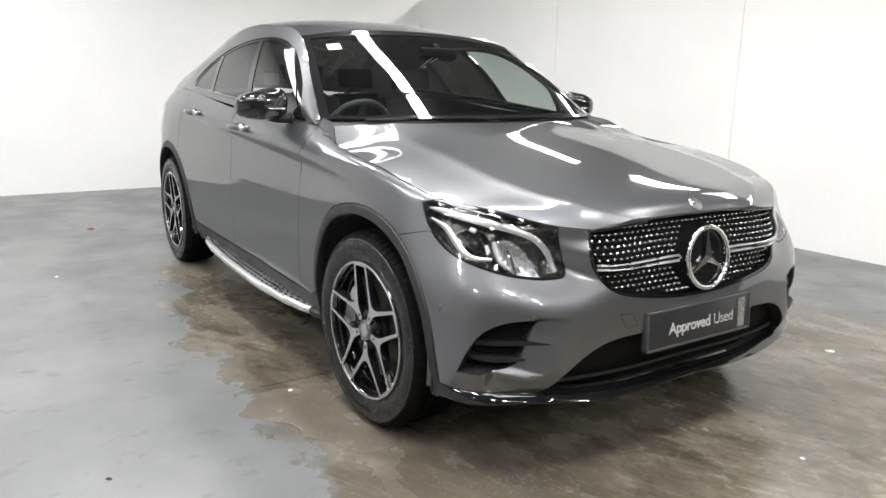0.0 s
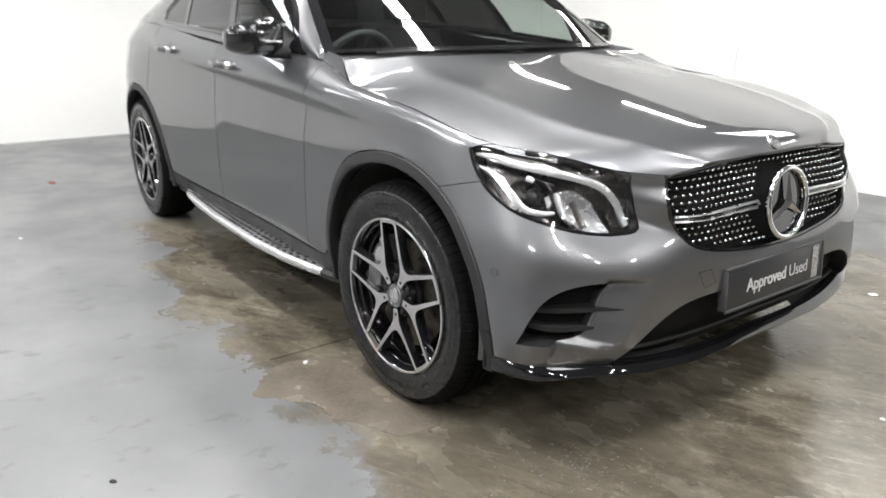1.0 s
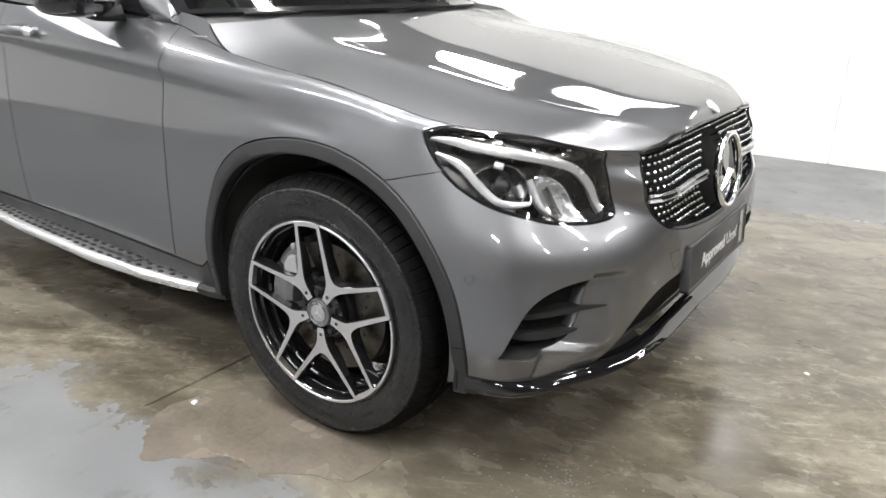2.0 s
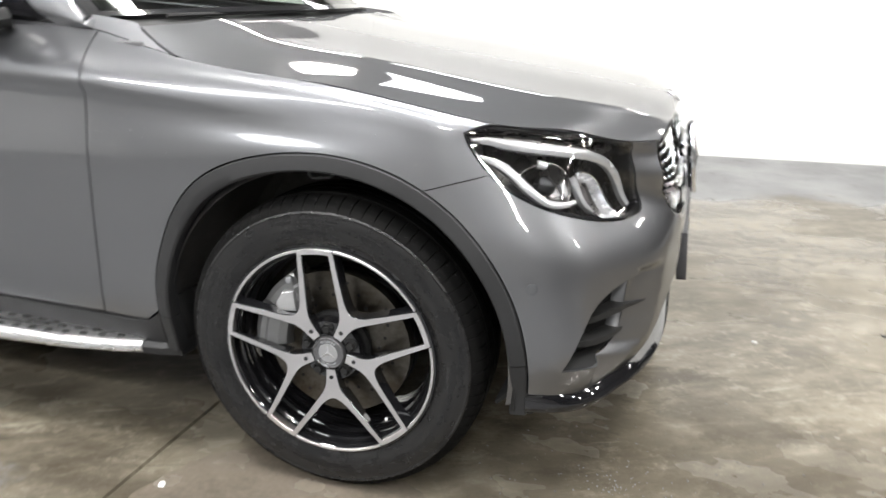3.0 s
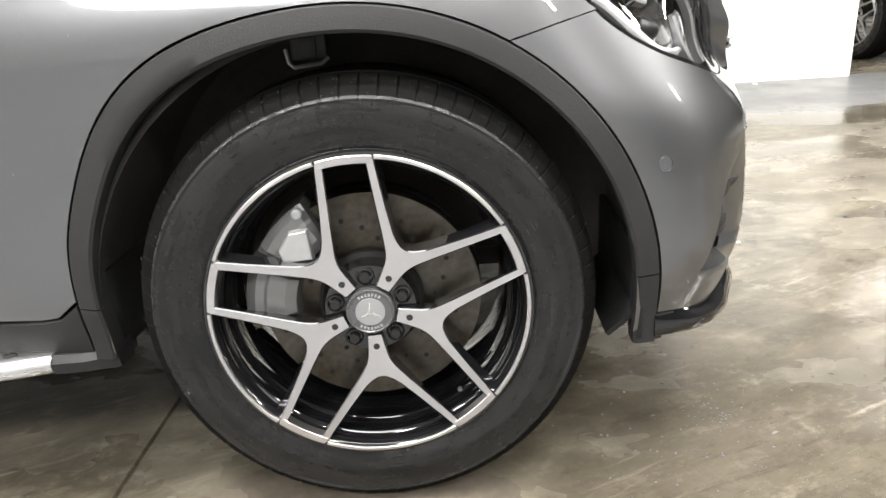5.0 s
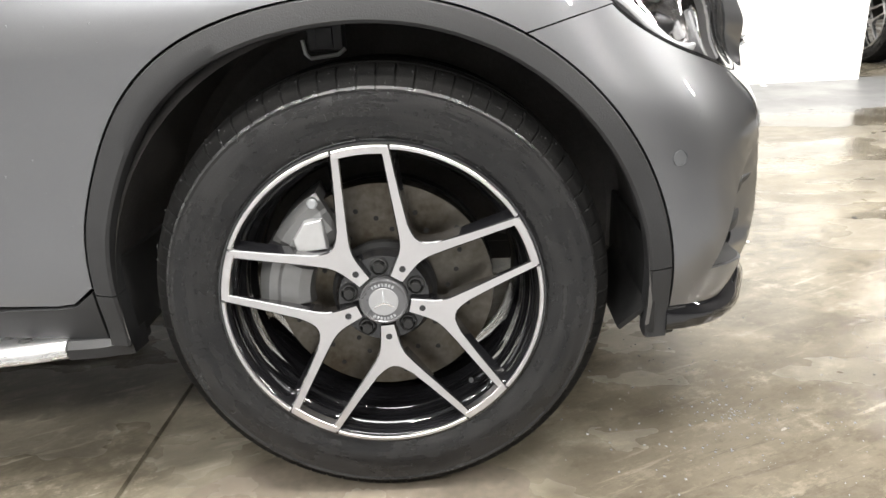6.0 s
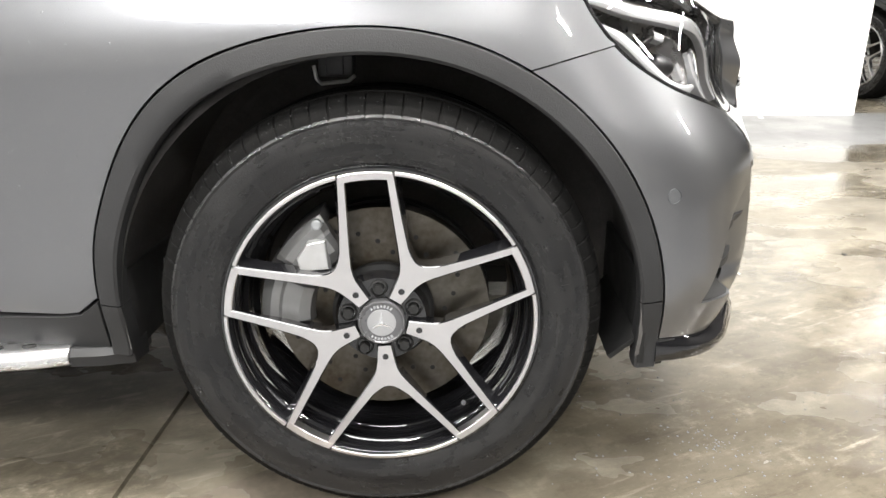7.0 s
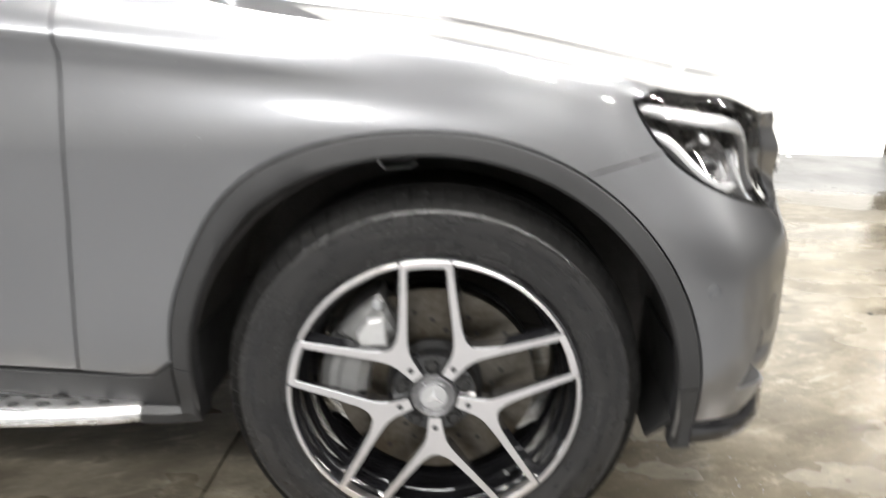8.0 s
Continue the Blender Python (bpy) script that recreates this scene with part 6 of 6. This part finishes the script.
    # Bright facets beside the projector and the dark post in front of the inner bowl.
    ribbon("lamp_facet", [(0.462, 0.800, 0.826), (0.480, 0.787, 0.818)], 0.026, [0.008, 0.007], M_guide, "bright reflector facet")
    ribbon("lamp_facet", [(0.520, 0.768, 0.776), (0.531, 0.760, 0.748)], 0.034, [0.006, 0.008], M_guide, "bright reflector facet")
    ribbon("lamp_post", [(0.574, 0.704, 0.760), (0.592, 0.692, 0.733), (0.607, 0.683, 0.708)], 0.030, [0.006, 0.0075, 0.008], M_bowl, "dark post before the reflector")


M_splitter = material("piano black lip", (0.006, 0.006, 0.007), 0.05, spread=0.1, rough_spread=0.02, coat=0.6)
M_sensor = material("sensor paint", (0.12, 0.124, 0.13), 0.4, 0.6, coat=0.5)
M_bowl = material("smoked lamp bowl", (0.15, 0.143, 0.140), 0.26, 0.9, spread=0.2, scale=30)
M_reflector = material("silver reflector", (0.70, 0.70, 0.71), 0.24, 0.55, spread=0.12, scale=40)
M_guide = material("bright light guide", (0.62, 0.62, 0.63), 0.22, 0.6, spread=0.05)
M_projector = material("projector glass", (0.012, 0.012, 0.013), 0.30, 0.6, spread=0.1, coat=0.1)
build_grille(grey_car)
build_lower_front(grey_car)
build_plate(grey_car)
for side in "RL":
    build_headlamp(grey_car, side)


def bonnet_seal(car):
    """Dark rubber behind the shut line round the bonnet."""
    for s in (1, -1):
        bm = bmesh.new()
        line = flow([BODY_LINES[8][k] for k in range(1, 10)] + [(-0.50, 0.80, 1.068)], 6)
        tube(bm, [(x - 0.006, s * (y - 0.006), z - 0.007) for x, y, z in line], 0.006, 6)
        part("bonnet_seal", bm, M_black, car)



def bonnet_lip(car, paint):
    """The turned-down front edge of the bonnet over the grille."""
    vs = np.linspace(0, bonnet.v_end - 0.004, 24)
    edge = bonnet.at([[0.003, v] for v in vs])
    side = [(x, -y, z) for x, y, z in edge[::-1]] + [tuple(p) for p in edge[1:]]
    bm = bmesh.new()
    rows = [[bm.verts.new((x + dx, y, z + dz)) for dx, dz in ((0, 0), (0.001, -0.005), (-0.002, -0.010), (-0.02, -0.012))] for x, y, z in side]
    for a, b in zip(rows, rows[1:]):
        for k in range(3):
            bm.faces.new((a[k], a[k + 1], b[k + 1], b[k]))
    bmesh.ops.recalc_face_normals(bm, faces=bm.faces)
    if sum(f.normal.x for f in bm.faces) < 0:
        bmesh.ops.reverse_faces(bm, faces=bm.faces)
    part("bonnet_lip", bm, paint, car, sharp=60)


bonnet_seal(grey_car)
bonnet_lip(grey_car, M_paint)


# ---- sides of the car ----
def build_running_board(car, s):
    """Aluminium step with rubber studs on dark brackets."""
    xs = np.linspace(-2.22, -0.535, 30)
    outer = np.interp(xs, [-2.22, -2.1, -1.9, -1.54, -1.03, -0.75, -0.60, -0.535], [0.885, 0.930, 0.957, 0.977, 0.985, 0.965, 0.940, 0.920])
    bm, rings = bmesh.new(), []
    for x, y in zip(xs, outer):
        prof = [(0.855, 0.296), (0.856, 0.302), (y - 0.030, 0.304), (y - 0.012, 0.302), (y - 0.003, 0.296), (y, 0.286), (y - 0.004, 0.274), (y - 0.014, 0.268), (0.86, 0.268)]
        rings.append([bm.verts.new((x, s * a, b)) for a, b in prof])
    for a, b in zip(rings, rings[1:]):
        for k in range(len(a)):
            bm.faces.new((a[k], a[(k + 1) % len(a)], b[(k + 1) % len(a)], b[k]))
    bm.faces.new(rings[0])
    bm.faces.new(rings[-1][::-1])
    bmesh.ops.recalc_face_normals(bm, faces=bm.faces)
    board = part("running_board", bm, M_alu, car, "brushed aluminium running board with rubber studs", sharp=40)
    stud = bmesh.new()
    bmesh.ops.create_cone(stud, cap_ends=True, segments=10, radius1=0.011, radius2=0.0085, depth=0.005)
    bmesh.ops.scale(stud, vec=(1.25, 0.62, 1), verts=stud.verts)
    first = None
    for x in np.arange(-2.06, -0.60, 0.052):
        y = float(np.interp(x, xs, outer))
        for row in range(3):
            yy, xx = y - 0.030 - 0.026 * row, float(x) + 0.018 * row
            if yy < 0.868 or xx > -0.60:
                continue
            m = Matrix.Translation((xx, s * yy, 0.3045)) @ Matrix.Rotation(radians(-12 * s), 4, "Z")
            if first is None:
                first = link_mesh("rubber_stud", stud, M_black, board)
                ob = first
            else:
                ob = new("rubber_stud", first.data)
                ob.parent = board
            ob.matrix_local = m
    # Dark end pieces that run into the sill.
    for x0, x1 in ((-0.535, -0.43), (-2.22, -2.34)):
        bm = bmesh.new()
        rings = []
        y = float(np.interp(x0, xs, outer))
        for x, w, top in ((x0, y - 0.003, 0.300), ((x0 + x1) / 2, y - 0.008, 0.300), (x1, 0.897, 0.302)):
            rings.append([bm.verts.new((x, s * a, b)) for a, b in ((0.84, top), (w - 0.01, top), (w, top - 0.012), (w - 0.004, 0.268), (0.84, 0.262))])
        for a, b in zip(rings, rings[1:]):
            for k in range(5):
                bm.faces.new((a[k], a[(k + 1) % 5], b[(k + 1) % 5], b[k]))
        bm.faces.new(rings[0])
        bm.faces.new(rings[-1][::-1])
        bmesh.ops.recalc_face_normals(bm, faces=bm.faces)
        part("board_end", bm, M_clad, board, "dark plastic end piece")
    # Sill infill behind the arch, with its slanted joint.
    bm = bmesh.new()
    box(bm, (-2.36, min(s * 0.80, s * 0.885), 0.258), (-0.44, max(s * 0.80, s * 0.885), 0.300), 0.006)
    part("sill_base", bm, M_clad, car)


def build_mirror(car, s):
    """Gloss black door mirror on a short foot."""
    centre, wide = (0.965, 0.118) if s < 0 else (0.912, 0.098)
    bm = bmesh.new()
    bmesh.ops.create_uvsphere(bm, u_segments=32, v_segments=20, radius=1.0)
    for v in bm.verts:
        x, y, z = v.co
        p = 3.4
        n = (abs(x) ** p + abs(y) ** p + abs(z) ** p) ** (1 / p)
        x, y, z = x / n, y / n, z / n
        taper = 1 - 0.22 * y
        back = 0.045 if x < 0 else 0.095
        v.co = (-0.93 + x * back * (1 - 0.25 * abs(y)) + (0.02 if y > 0 else 0.0), s * (centre + wide * y), 1.142 + z * 0.066 * taper - 0.008 * y)
    bmesh.ops.recalc_face_normals(bm, faces=bm.faces)
    shell = part("mirror_housing", bm, M_gloss_black, car, "gloss black door mirror", sharp=60)
    bm = bmesh.new()
    bmesh.ops.create_cone(bm, cap_ends=True, segments=28, radius1=1, radius2=1, depth=0.004, matrix=Matrix.Translation((-0.979, s * centre, 1.142)) @ Matrix.Rotation(math.pi / 2, 4, "Y") @ Matrix.Diagonal((0.052, wide * 0.83, 1, 1)))
    part("mirror_glass", bm, M_chrome, shell)
    bm = bmesh.new()
    tube(bm, [(-0.91, s * 0.945, 1.092), (-0.895, s * 0.91, 1.080), (-0.88, s * 0.880, 1.080), (-0.86, s * 0.845, 1.088)], [0.020, 0.019, 0.022, 0.032], 12, True, 0.8)
    part("mirror_foot", bm, M_black, shell)
    bm = bmesh.new()
    tube(bm, [(-0.829 - 0.004 * k * k * 0.45, s * (centre - wide * 0.68 + wide * 0.3 * k), 1.128) for k in range(6)], 0.0045, 8)
    part("indicator_strip", bm, M_satin, shell, "slim indicator strip")
    # Sail panel at the window's front corner.
    sail = cabin.find([0, 2], [(-0.745, 1.082), (-0.965, 1.098), (-0.985, 1.235)])
    skin("sail_panel", sheet(cabin, sail, (), 0.04, 0.001, 0.001, 0.01, "R" if s < 0 else "L"), M_gloss_black, car, "black sail panel")


def build_handle(car, s, x, z):
    uv = on_side([(x, z)])
    p = Vector(body.at(uv)[0])
    bm = bmesh.new()
    tube(bm, [(dx, dy, 0) for dx, dy in ((-0.11, -0.012), (-0.10, 0.010), (-0.085, 0.026), (0.0, 0.034), (0.085, 0.030), (0.10, 0.018), (0.112, -0.012))], [0.012, 0.013, 0.014, 0.0145, 0.014, 0.013, 0.012], 12, True, 1.15)
    handle = part("door_handle", bm, M_paint, car, "painted door handle with a chrome cap", sharp=60)
    handle.matrix_local = Matrix.Translation((x, s * (p.y + 0.002), z)) @ Matrix.Diagonal((1, s, 1, 1))
    bm = bmesh.new()
    bmesh.ops.create_uvsphere(bm, u_segments=20, v_segments=12, radius=1, matrix=Matrix.Translation((0.098, 0.018, 0)) @ Matrix.Diagonal((0.026, 0.017, 0.019, 1)))
    part("handle_cap", bm, M_chrome, handle)
    bm = bmesh.new()
    bmesh.ops.create_uvsphere(bm, u_segments=24, v_segments=12, radius=1, matrix=Matrix.Translation((0, -0.0035, 0)) @ Matrix.Diagonal((0.080, 0.004, 0.026, 1)))
    part("handle_recess", bm, M_sensor, handle)


def build_cabin(car):
    """Dashboard, wheel, seats and lining seen through the glass."""
    def lump(name, rows, mat, label=""):
        """A soft block lofted through cross sections of four corners."""
        bm, rings = bmesh.new(), []
        for ring in rows:
            rings.append([bm.verts.new(p) for p in ring])
        for a, b in zip(rings, rings[1:]):
            for k in range(len(a)):
                bm.faces.new((a[k], a[(k + 1) % len(a)], b[(k + 1) % len(a)], b[k]))
        bm.faces.new(rings[0])
        bm.faces.new(rings[-1][::-1])
        bmesh.ops.recalc_face_normals(bm, faces=bm.faces)
        bmesh.ops.bevel(bm, geom=bm.edges[:], offset=0.018, segments=3, affect="EDGES", profile=0.6)
        return part(name, bm, mat, car, label, sharp=60)

    dash = [[(-0.46, y, 1.015 - 0.05 * abs(y)), (-0.62, y, 1.035 - 0.04 * abs(y)), (-0.92, y, 1.045 - 0.04 * abs(y)), (-1.02, y, 0.985), (-1.00, y, 0.75), (-0.5, y, 0.75)] for y in (-0.72, -0.4, 0.0, 0.4, 0.72)]
    lump("dashboard", dash, M_trim, "dark grey dashboard")
    bm = bmesh.new()
    spin_y(bm, [(0.182 + 0.016 * math.cos(a), 0.016 * math.sin(a)) for a in np.linspace(0, 2 * math.pi, 11)[:-1]], 40, closed=True)
    for a in (90, 200, -20):
        tube(bm, [(0.05 * math.cos(radians(a)), 0.01, 0.05 * math.sin(radians(a))), (0.18 * math.cos(radians(a)), 0, 0.18 * math.sin(radians(a)))], 0.016, 8, True, 0.6)
    bmesh.ops.create_uvsphere(bm, u_segments=20, v_segments=12, radius=1, matrix=Matrix.Diagonal((0.075, 0.03, 0.065, 1)))
    bmesh.ops.recalc_face_normals(bm, faces=bm.faces)
    part("steering_wheel", bm, M_cloth, car, "black leather steering wheel", sharp=60).matrix_local = Matrix.Translation((-1.16, -0.37, 0.985)) @ Matrix.Rotation(math.pi / 2, 4, "Z") @ Matrix.Rotation(radians(24), 4, "X")
    for x, ys, back in ((-1.62, (-0.37, 0.37), 0.0), (-2.52, (-0.42, 0.0, 0.42), 0.05)):
        for y in ys:
            w = 0.25 if len(ys) == 2 else 0.20
            lump("seat_cushion", [[(x + 0.38, y + k, 0.52), (x + 0.40, y + k, 0.66), (x - 0.10, y + k, 0.62), (x - 0.10, y + k, 0.48)] for k in (-w, 0, w)], M_cloth, "black leather seat")
            lump("seat_back", [[(x - 0.02, y + k * 0.95, 0.60), (x - 0.22, y + k * 0.85, 1.16), (x - 0.32, y + k * 0.85, 1.15), (x - 0.16, y + k * 0.95, 0.56)] for k in (-w, -w * 0.4, w * 0.4, w)], M_cloth)
            lump("headrest", [[(x - 0.22, y + k, 1.20), (x - 0.24, y + k, 1.34), (x - 0.32, y + k, 1.34), (x - 0.30, y + k, 1.20)] for k in (-0.13, 0, 0.13)], M_cloth)
    bm = bmesh.new()
    box(bm, (-0.98, -0.11, 1.375), (-0.96, 0.11, 1.425), 0.009, 3)
    tube(bm, [(-0.97, 0, 1.41), (-0.985, 0, 1.43), (-1.01, 0, 1.44)], 0.012, 8)
    part("interior_mirror", bm, M_void, car, "black interior mirror")
    lining = roof.near([(-2.5, 0, 1.55)])[0][0]
    skin("headliner", sheet(roof, np.array([[0.0, 0], [lining, 0], [lining, roof.v_end], [0.0, roof.v_end]]), (), 0.08, 0.0, -0.03, 0, "B", -1), M_lining, car, "dark headliner")
    bm = bmesh.new()
    box(bm, (-3.45, -0.80, 0.28), (-0.50, 0.80, 0.40), 0.02)
    part("cabin_floor", bm, M_black, car)
    bm = bmesh.new()
    box(bm, (-0.52, -0.80, 0.40), (-0.48, 0.80, 0.99))
    part("bulkhead", bm, M_black, car, smooth=False)
    bm = bmesh.new()
    box(bm, (-0.46, -0.45, 0.24), (0.62, 0.45, 0.30), 0.02)
    box(bm, (-3.5, -0.45, 0.24), (-0.46, 0.45, 0.29), 0.02)
    part("underbody", bm, M_black, car)
    bm = bmesh.new()
    box(bm, (-0.44, -0.50, 0.30), (0.585, 0.50, 0.80), 0.02)
    part("engine_cover", bm, M_black, car)
    # Door inner skins keep daylight out of the shut lines.
    for s in (-1, 1):
        bm = bmesh.new()
        box(bm, (-2.42, min(s * 0.80, s * 0.84), 0.36), (-0.48, max(s * 0.80, s * 0.84), 1.04), 0.01)
        part("door_lining", bm, M_trim, car)
        bm = bmesh.new()
        box(bm, (-3.40, min(s * 0.50, s * 0.54), 0.36), (-2.3, max(s * 0.50, s * 0.54), 1.10), 0.01)
        part("boot_lining", bm, M_trim, car)
    # Cowl between bonnet and screen.
    bm = bmesh.new()
    ys = np.linspace(-0.77, 0.77, 23)
    rings = []
    for y in ys:
        q = abs(y) / 0.78
        x0, x1 = -0.425 - 0.085 * q**2, -0.505 - 0.155 * q**2
        rings.append([bm.verts.new(p) for p in ((x0, y, 1.062 - 0.012 * q**2), (x0 - 0.02, y, 1.066 - 0.012 * q**2), (x1, y, 1.090 - 0.012 * q**2), (x1, y, 1.03), (x0, y, 1.03))])
    for a, b in zip(rings, rings[1:]):
        for k in range(5):
            bm.faces.new((a[k], a[(k + 1) % 5], b[(k + 1) % 5], b[k]))
    bmesh.ops.recalc_face_normals(bm, faces=bm.faces)
    part("cowl", bm, M_black, car, "black plastic cowl")
    for s0, s1 in ((-0.62, -0.02), (0.06, 0.60)):
        bm = bmesh.new()
        tube(bm, [(-0.50 - 0.12 * (y / 0.78) ** 2, y, 1.096 - 0.01 * (y / 0.78) ** 2) for y in np.linspace(s0, s1, 9)], 0.006, 6)
        part("wiper", bm, M_black, car, "black wiper blade")
    # Paper label inside the top corner of the windscreen.
    lab = screen.near([(-1.150, 0.545, 1.437), (-1.140, 0.475, 1.441), (-1.085, 0.485, 1.412), (-1.095, 0.555, 1.407)])
    skin("windscreen_label", sheet(screen, lab, (), 0.04, 0.0, -0.007, 0.001, "R", -1), M_white, car, "white paper label behind the windscreen")


def build_arch_clip(car):
    """Pale connector that shows at the top of the front arch."""
    bm = bmesh.new()
    box(bm, (-0.112, -0.745, 0.738), (-0.052, -0.700, 0.800), 0.006)
    box(bm, (-0.098, -0.750, 0.742), (-0.068, -0.740, 0.776), 0.003)
    clip = part("arch_connector", bm, M_trim, car, "dark plastic connector under the arch")
    bm = bmesh.new()
    tube(bm, [(-0.118, -0.750, 0.758), (-0.114, -0.752, 0.736), (-0.106, -0.752, 0.728), (-0.060, -0.752, 0.733), (-0.048, -0.752, 0.742)], 0.0035, 6)
    part("clip_edge", bm, M_clip, clip, "pale metal edge")


for s in (-1, 1):
    build_running_board(grey_car, s)
    build_mirror(grey_car, s)
    build_handle(grey_car, s, -1.41, 1.015)
    build_handle(grey_car, s, -2.24, 1.052)
build_cabin(grey_car)
build_arch_clip(grey_car)


def paint_drops(car):
    """Beads of water left on the wing and the side of the bumper."""
    rnd = random.Random(23)
    spots = [(rnd.uniform(-0.60, 0.53), rnd.uniform(0.46, 0.93)) for _ in range(420)]
    spots = [(x, z) for x, z in spots if math.hypot(x, z - ARCH_Z) > 0.49 and not (x > 0.31 and z > 0.69)][:64]
    uv = on_side(spots)
    bm = bmesh.new()
    for p, n in zip(body.at(uv), body.normal(uv)):
        m = Matrix.Translation((p[0], -p[1], p[2])) @ Vector((n[0], -n[1], n[2])).to_track_quat("Z", "Y").to_matrix().to_4x4()
        r = rnd.choice((0.0007, 0.0009, 0.0012, 0.0018))
        bmesh.ops.create_icosphere(bm, subdivisions=1, radius=r, matrix=m @ Matrix.Diagonal((1, rnd.uniform(1, 1.6), 0.5, 1)))
    part("water_bead", bm, M_bead, car, "small water beads")["kind"] = "stuff"


M_bead = material("water on paint", (0.17, 0.175, 0.18), 0.04, spread=0.1, coat=1.0)
paint_drops(grey_car)


# ---- puddles and litter on the floor ----
def puddle(points, label):
    """A thin pool with an uneven edge."""
    edge = flow(points, 10, True)
    edge = edge + np.array([[0.010 * math.sin(0.41 * k) + 0.004 * math.sin(1.3 * k), 0.010 * math.cos(0.37 * k) + 0.004 * math.cos(1.7 * k)] for k in range(len(edge))])
    bm = bmesh.new()
    low = [bm.verts.new((x, y, -0.0005)) for x, y in edge]
    top = [bm.verts.new((x, y, 0.0012)) for x, y in edge]
    for i in range(len(low)):
        j = (i + 1) % len(low)
        bm.faces.new((low[i], low[j], top[j], top[i]))
    bmesh.ops.triangulate(bm, faces=[bm.faces.new(top)])
    bmesh.ops.recalc_face_normals(bm, faces=bm.faces)
    if sum(f.normal.z for f in bm.faces) < 0:
        bmesh.ops.reverse_faces(bm, faces=bm.faces)
    return tagged(link_mesh("puddle", bm, M_puddle, smooth=False), label, "puddle", "puddles")


M_puddle = material("muddy water", (0.125, 0.107, 0.085), 0.22, spread=0.25, scale=7, rough_spread=0.1)
puddle([(-0.31, -1.30), (-0.36, -1.24), (-0.42, -1.20), (-0.43, -1.07), (-0.37, -0.93), (-0.20, -0.82), (0.10, -0.84), (0.24, -0.93), (0.20, -1.05), (0.06, -1.13), (-0.06, -1.17), (-0.16, -1.20), (-0.22, -1.28)], "shallow brown puddle round the front tyre")


def scrap(name, place, size, mat, label, category, seed):
    """A crumpled flake on the floor."""
    rnd = random.Random(seed)
    bm = bmesh.new()
    bmesh.ops.create_icosphere(bm, subdivisions=2, radius=1)
    for v in bm.verts:
        k = rnd.uniform(0.65, 1.2)
        v.co = (v.co.x * size * k, v.co.y * size * 0.7 * k, max(0, v.co.z * size * 0.35 * k))
    ob = tagged(link_mesh(name, bm, mat, smooth=False), label, category)
    ob.matrix_world = Matrix.Translation(place) @ Matrix.Rotation(rnd.uniform(0, 6), 4, "Z")


scrap("dry_leaf", (-4.27, -1.29, 0), 0.035, M_leaf, "curled reddish dry leaf on grey painted floor", "leaf", 1)
scrap("paper_scrap", (-2.78, -1.69, 0), 0.014, M_litter, "tiny white paper scrap on the floor", "litter", 2)
scrap("paper_scrap", (0.49, 1.39, 0), 0.022, M_litter, "tiny white paper scrap on the floor", "litter", 3)
scrap("grit", (-0.05, -1.81, 0), 0.012, M_black, "small dark lump of grit on grey paint", "grit", 4)
scrap("paper_scrap", (1.035, 0.26, 0), 0.011, M_litter, "tiny white paper scrap on the floor", "litter", 5)
scrap("grit", (1.476, 0.46, 0), 0.013, M_black, "dark sliver of grit on worn concrete", "grit", 6)
scrap("paper_scrap", (2.33, 3.52, 0), 0.03, M_litter, "crumpled white paper at the wall's foot", "litter", 7)
scrap("paper_scrap", (-0.40, -1.06, 0.002), 0.013, M_litter, "tiny white paper scrap beside the puddle", "litter", 8)


def floor_beads():
    """Beads added on the wet lane beside the bumper to imitate lamp glints."""
    rnd = random.Random(31)
    bm = bmesh.new()
    for _ in range(420):
        a, r = rnd.uniform(0, 2 * math.pi), rnd.gauss(0, 0.34)
        x, y = 0.66 + r * math.cos(a) * 1.2, -0.72 + r * math.sin(a)
        size = rnd.choice((0.0012, 0.0016, 0.0022, 0.0034))
        m = Matrix.Translation((x, y, 0.0006)) @ Matrix.Rotation(rnd.uniform(0, 3.1), 4, "Z") @ Matrix.Diagonal((1, rnd.uniform(0.6, 1.0), 0.45, 1))
        bmesh.ops.create_icosphere(bm, subdivisions=1, radius=size, matrix=m)
    tagged(link_mesh("water_splash", bm, M_bead), "small water beads splashed on brown concrete", "water", kind="stuff")


floor_beads()


# ---- a second car, half hidden behind the partition ----
other_car = thing("parked_car", "dark grey car parked in the bay behind the partition", "car")
other_car.matrix_world = pose(4.45, 4.83, 0, 0, 0, -78)
silver_meshes = {}
build_shell(other_car, M_dark_paint)
build_cabin_sides(other_car, M_dark_paint)
for hub_x in (0.0, -2.873):
    for side in (-1, 1):
        build_arch(other_car, hub_x, side)
        build_wheel(other_car, (hub_x, side * 0.81, 0.3638), side > 0, silver_meshes, 0.0, M_satin)
for side in "RL":
    build_headlamp(other_car, side)
build_lower_front(other_car)
skin("grille_backing", sheet(body, np.concatenate([grille_uv, [[grille_uv[-1][0], body.v_end - 0.006], [0, body.v_end - 0.01]]]), (), 0.03, 0.0, -0.02, 0.0, "B"), M_gloss_black, other_car, "black grille")
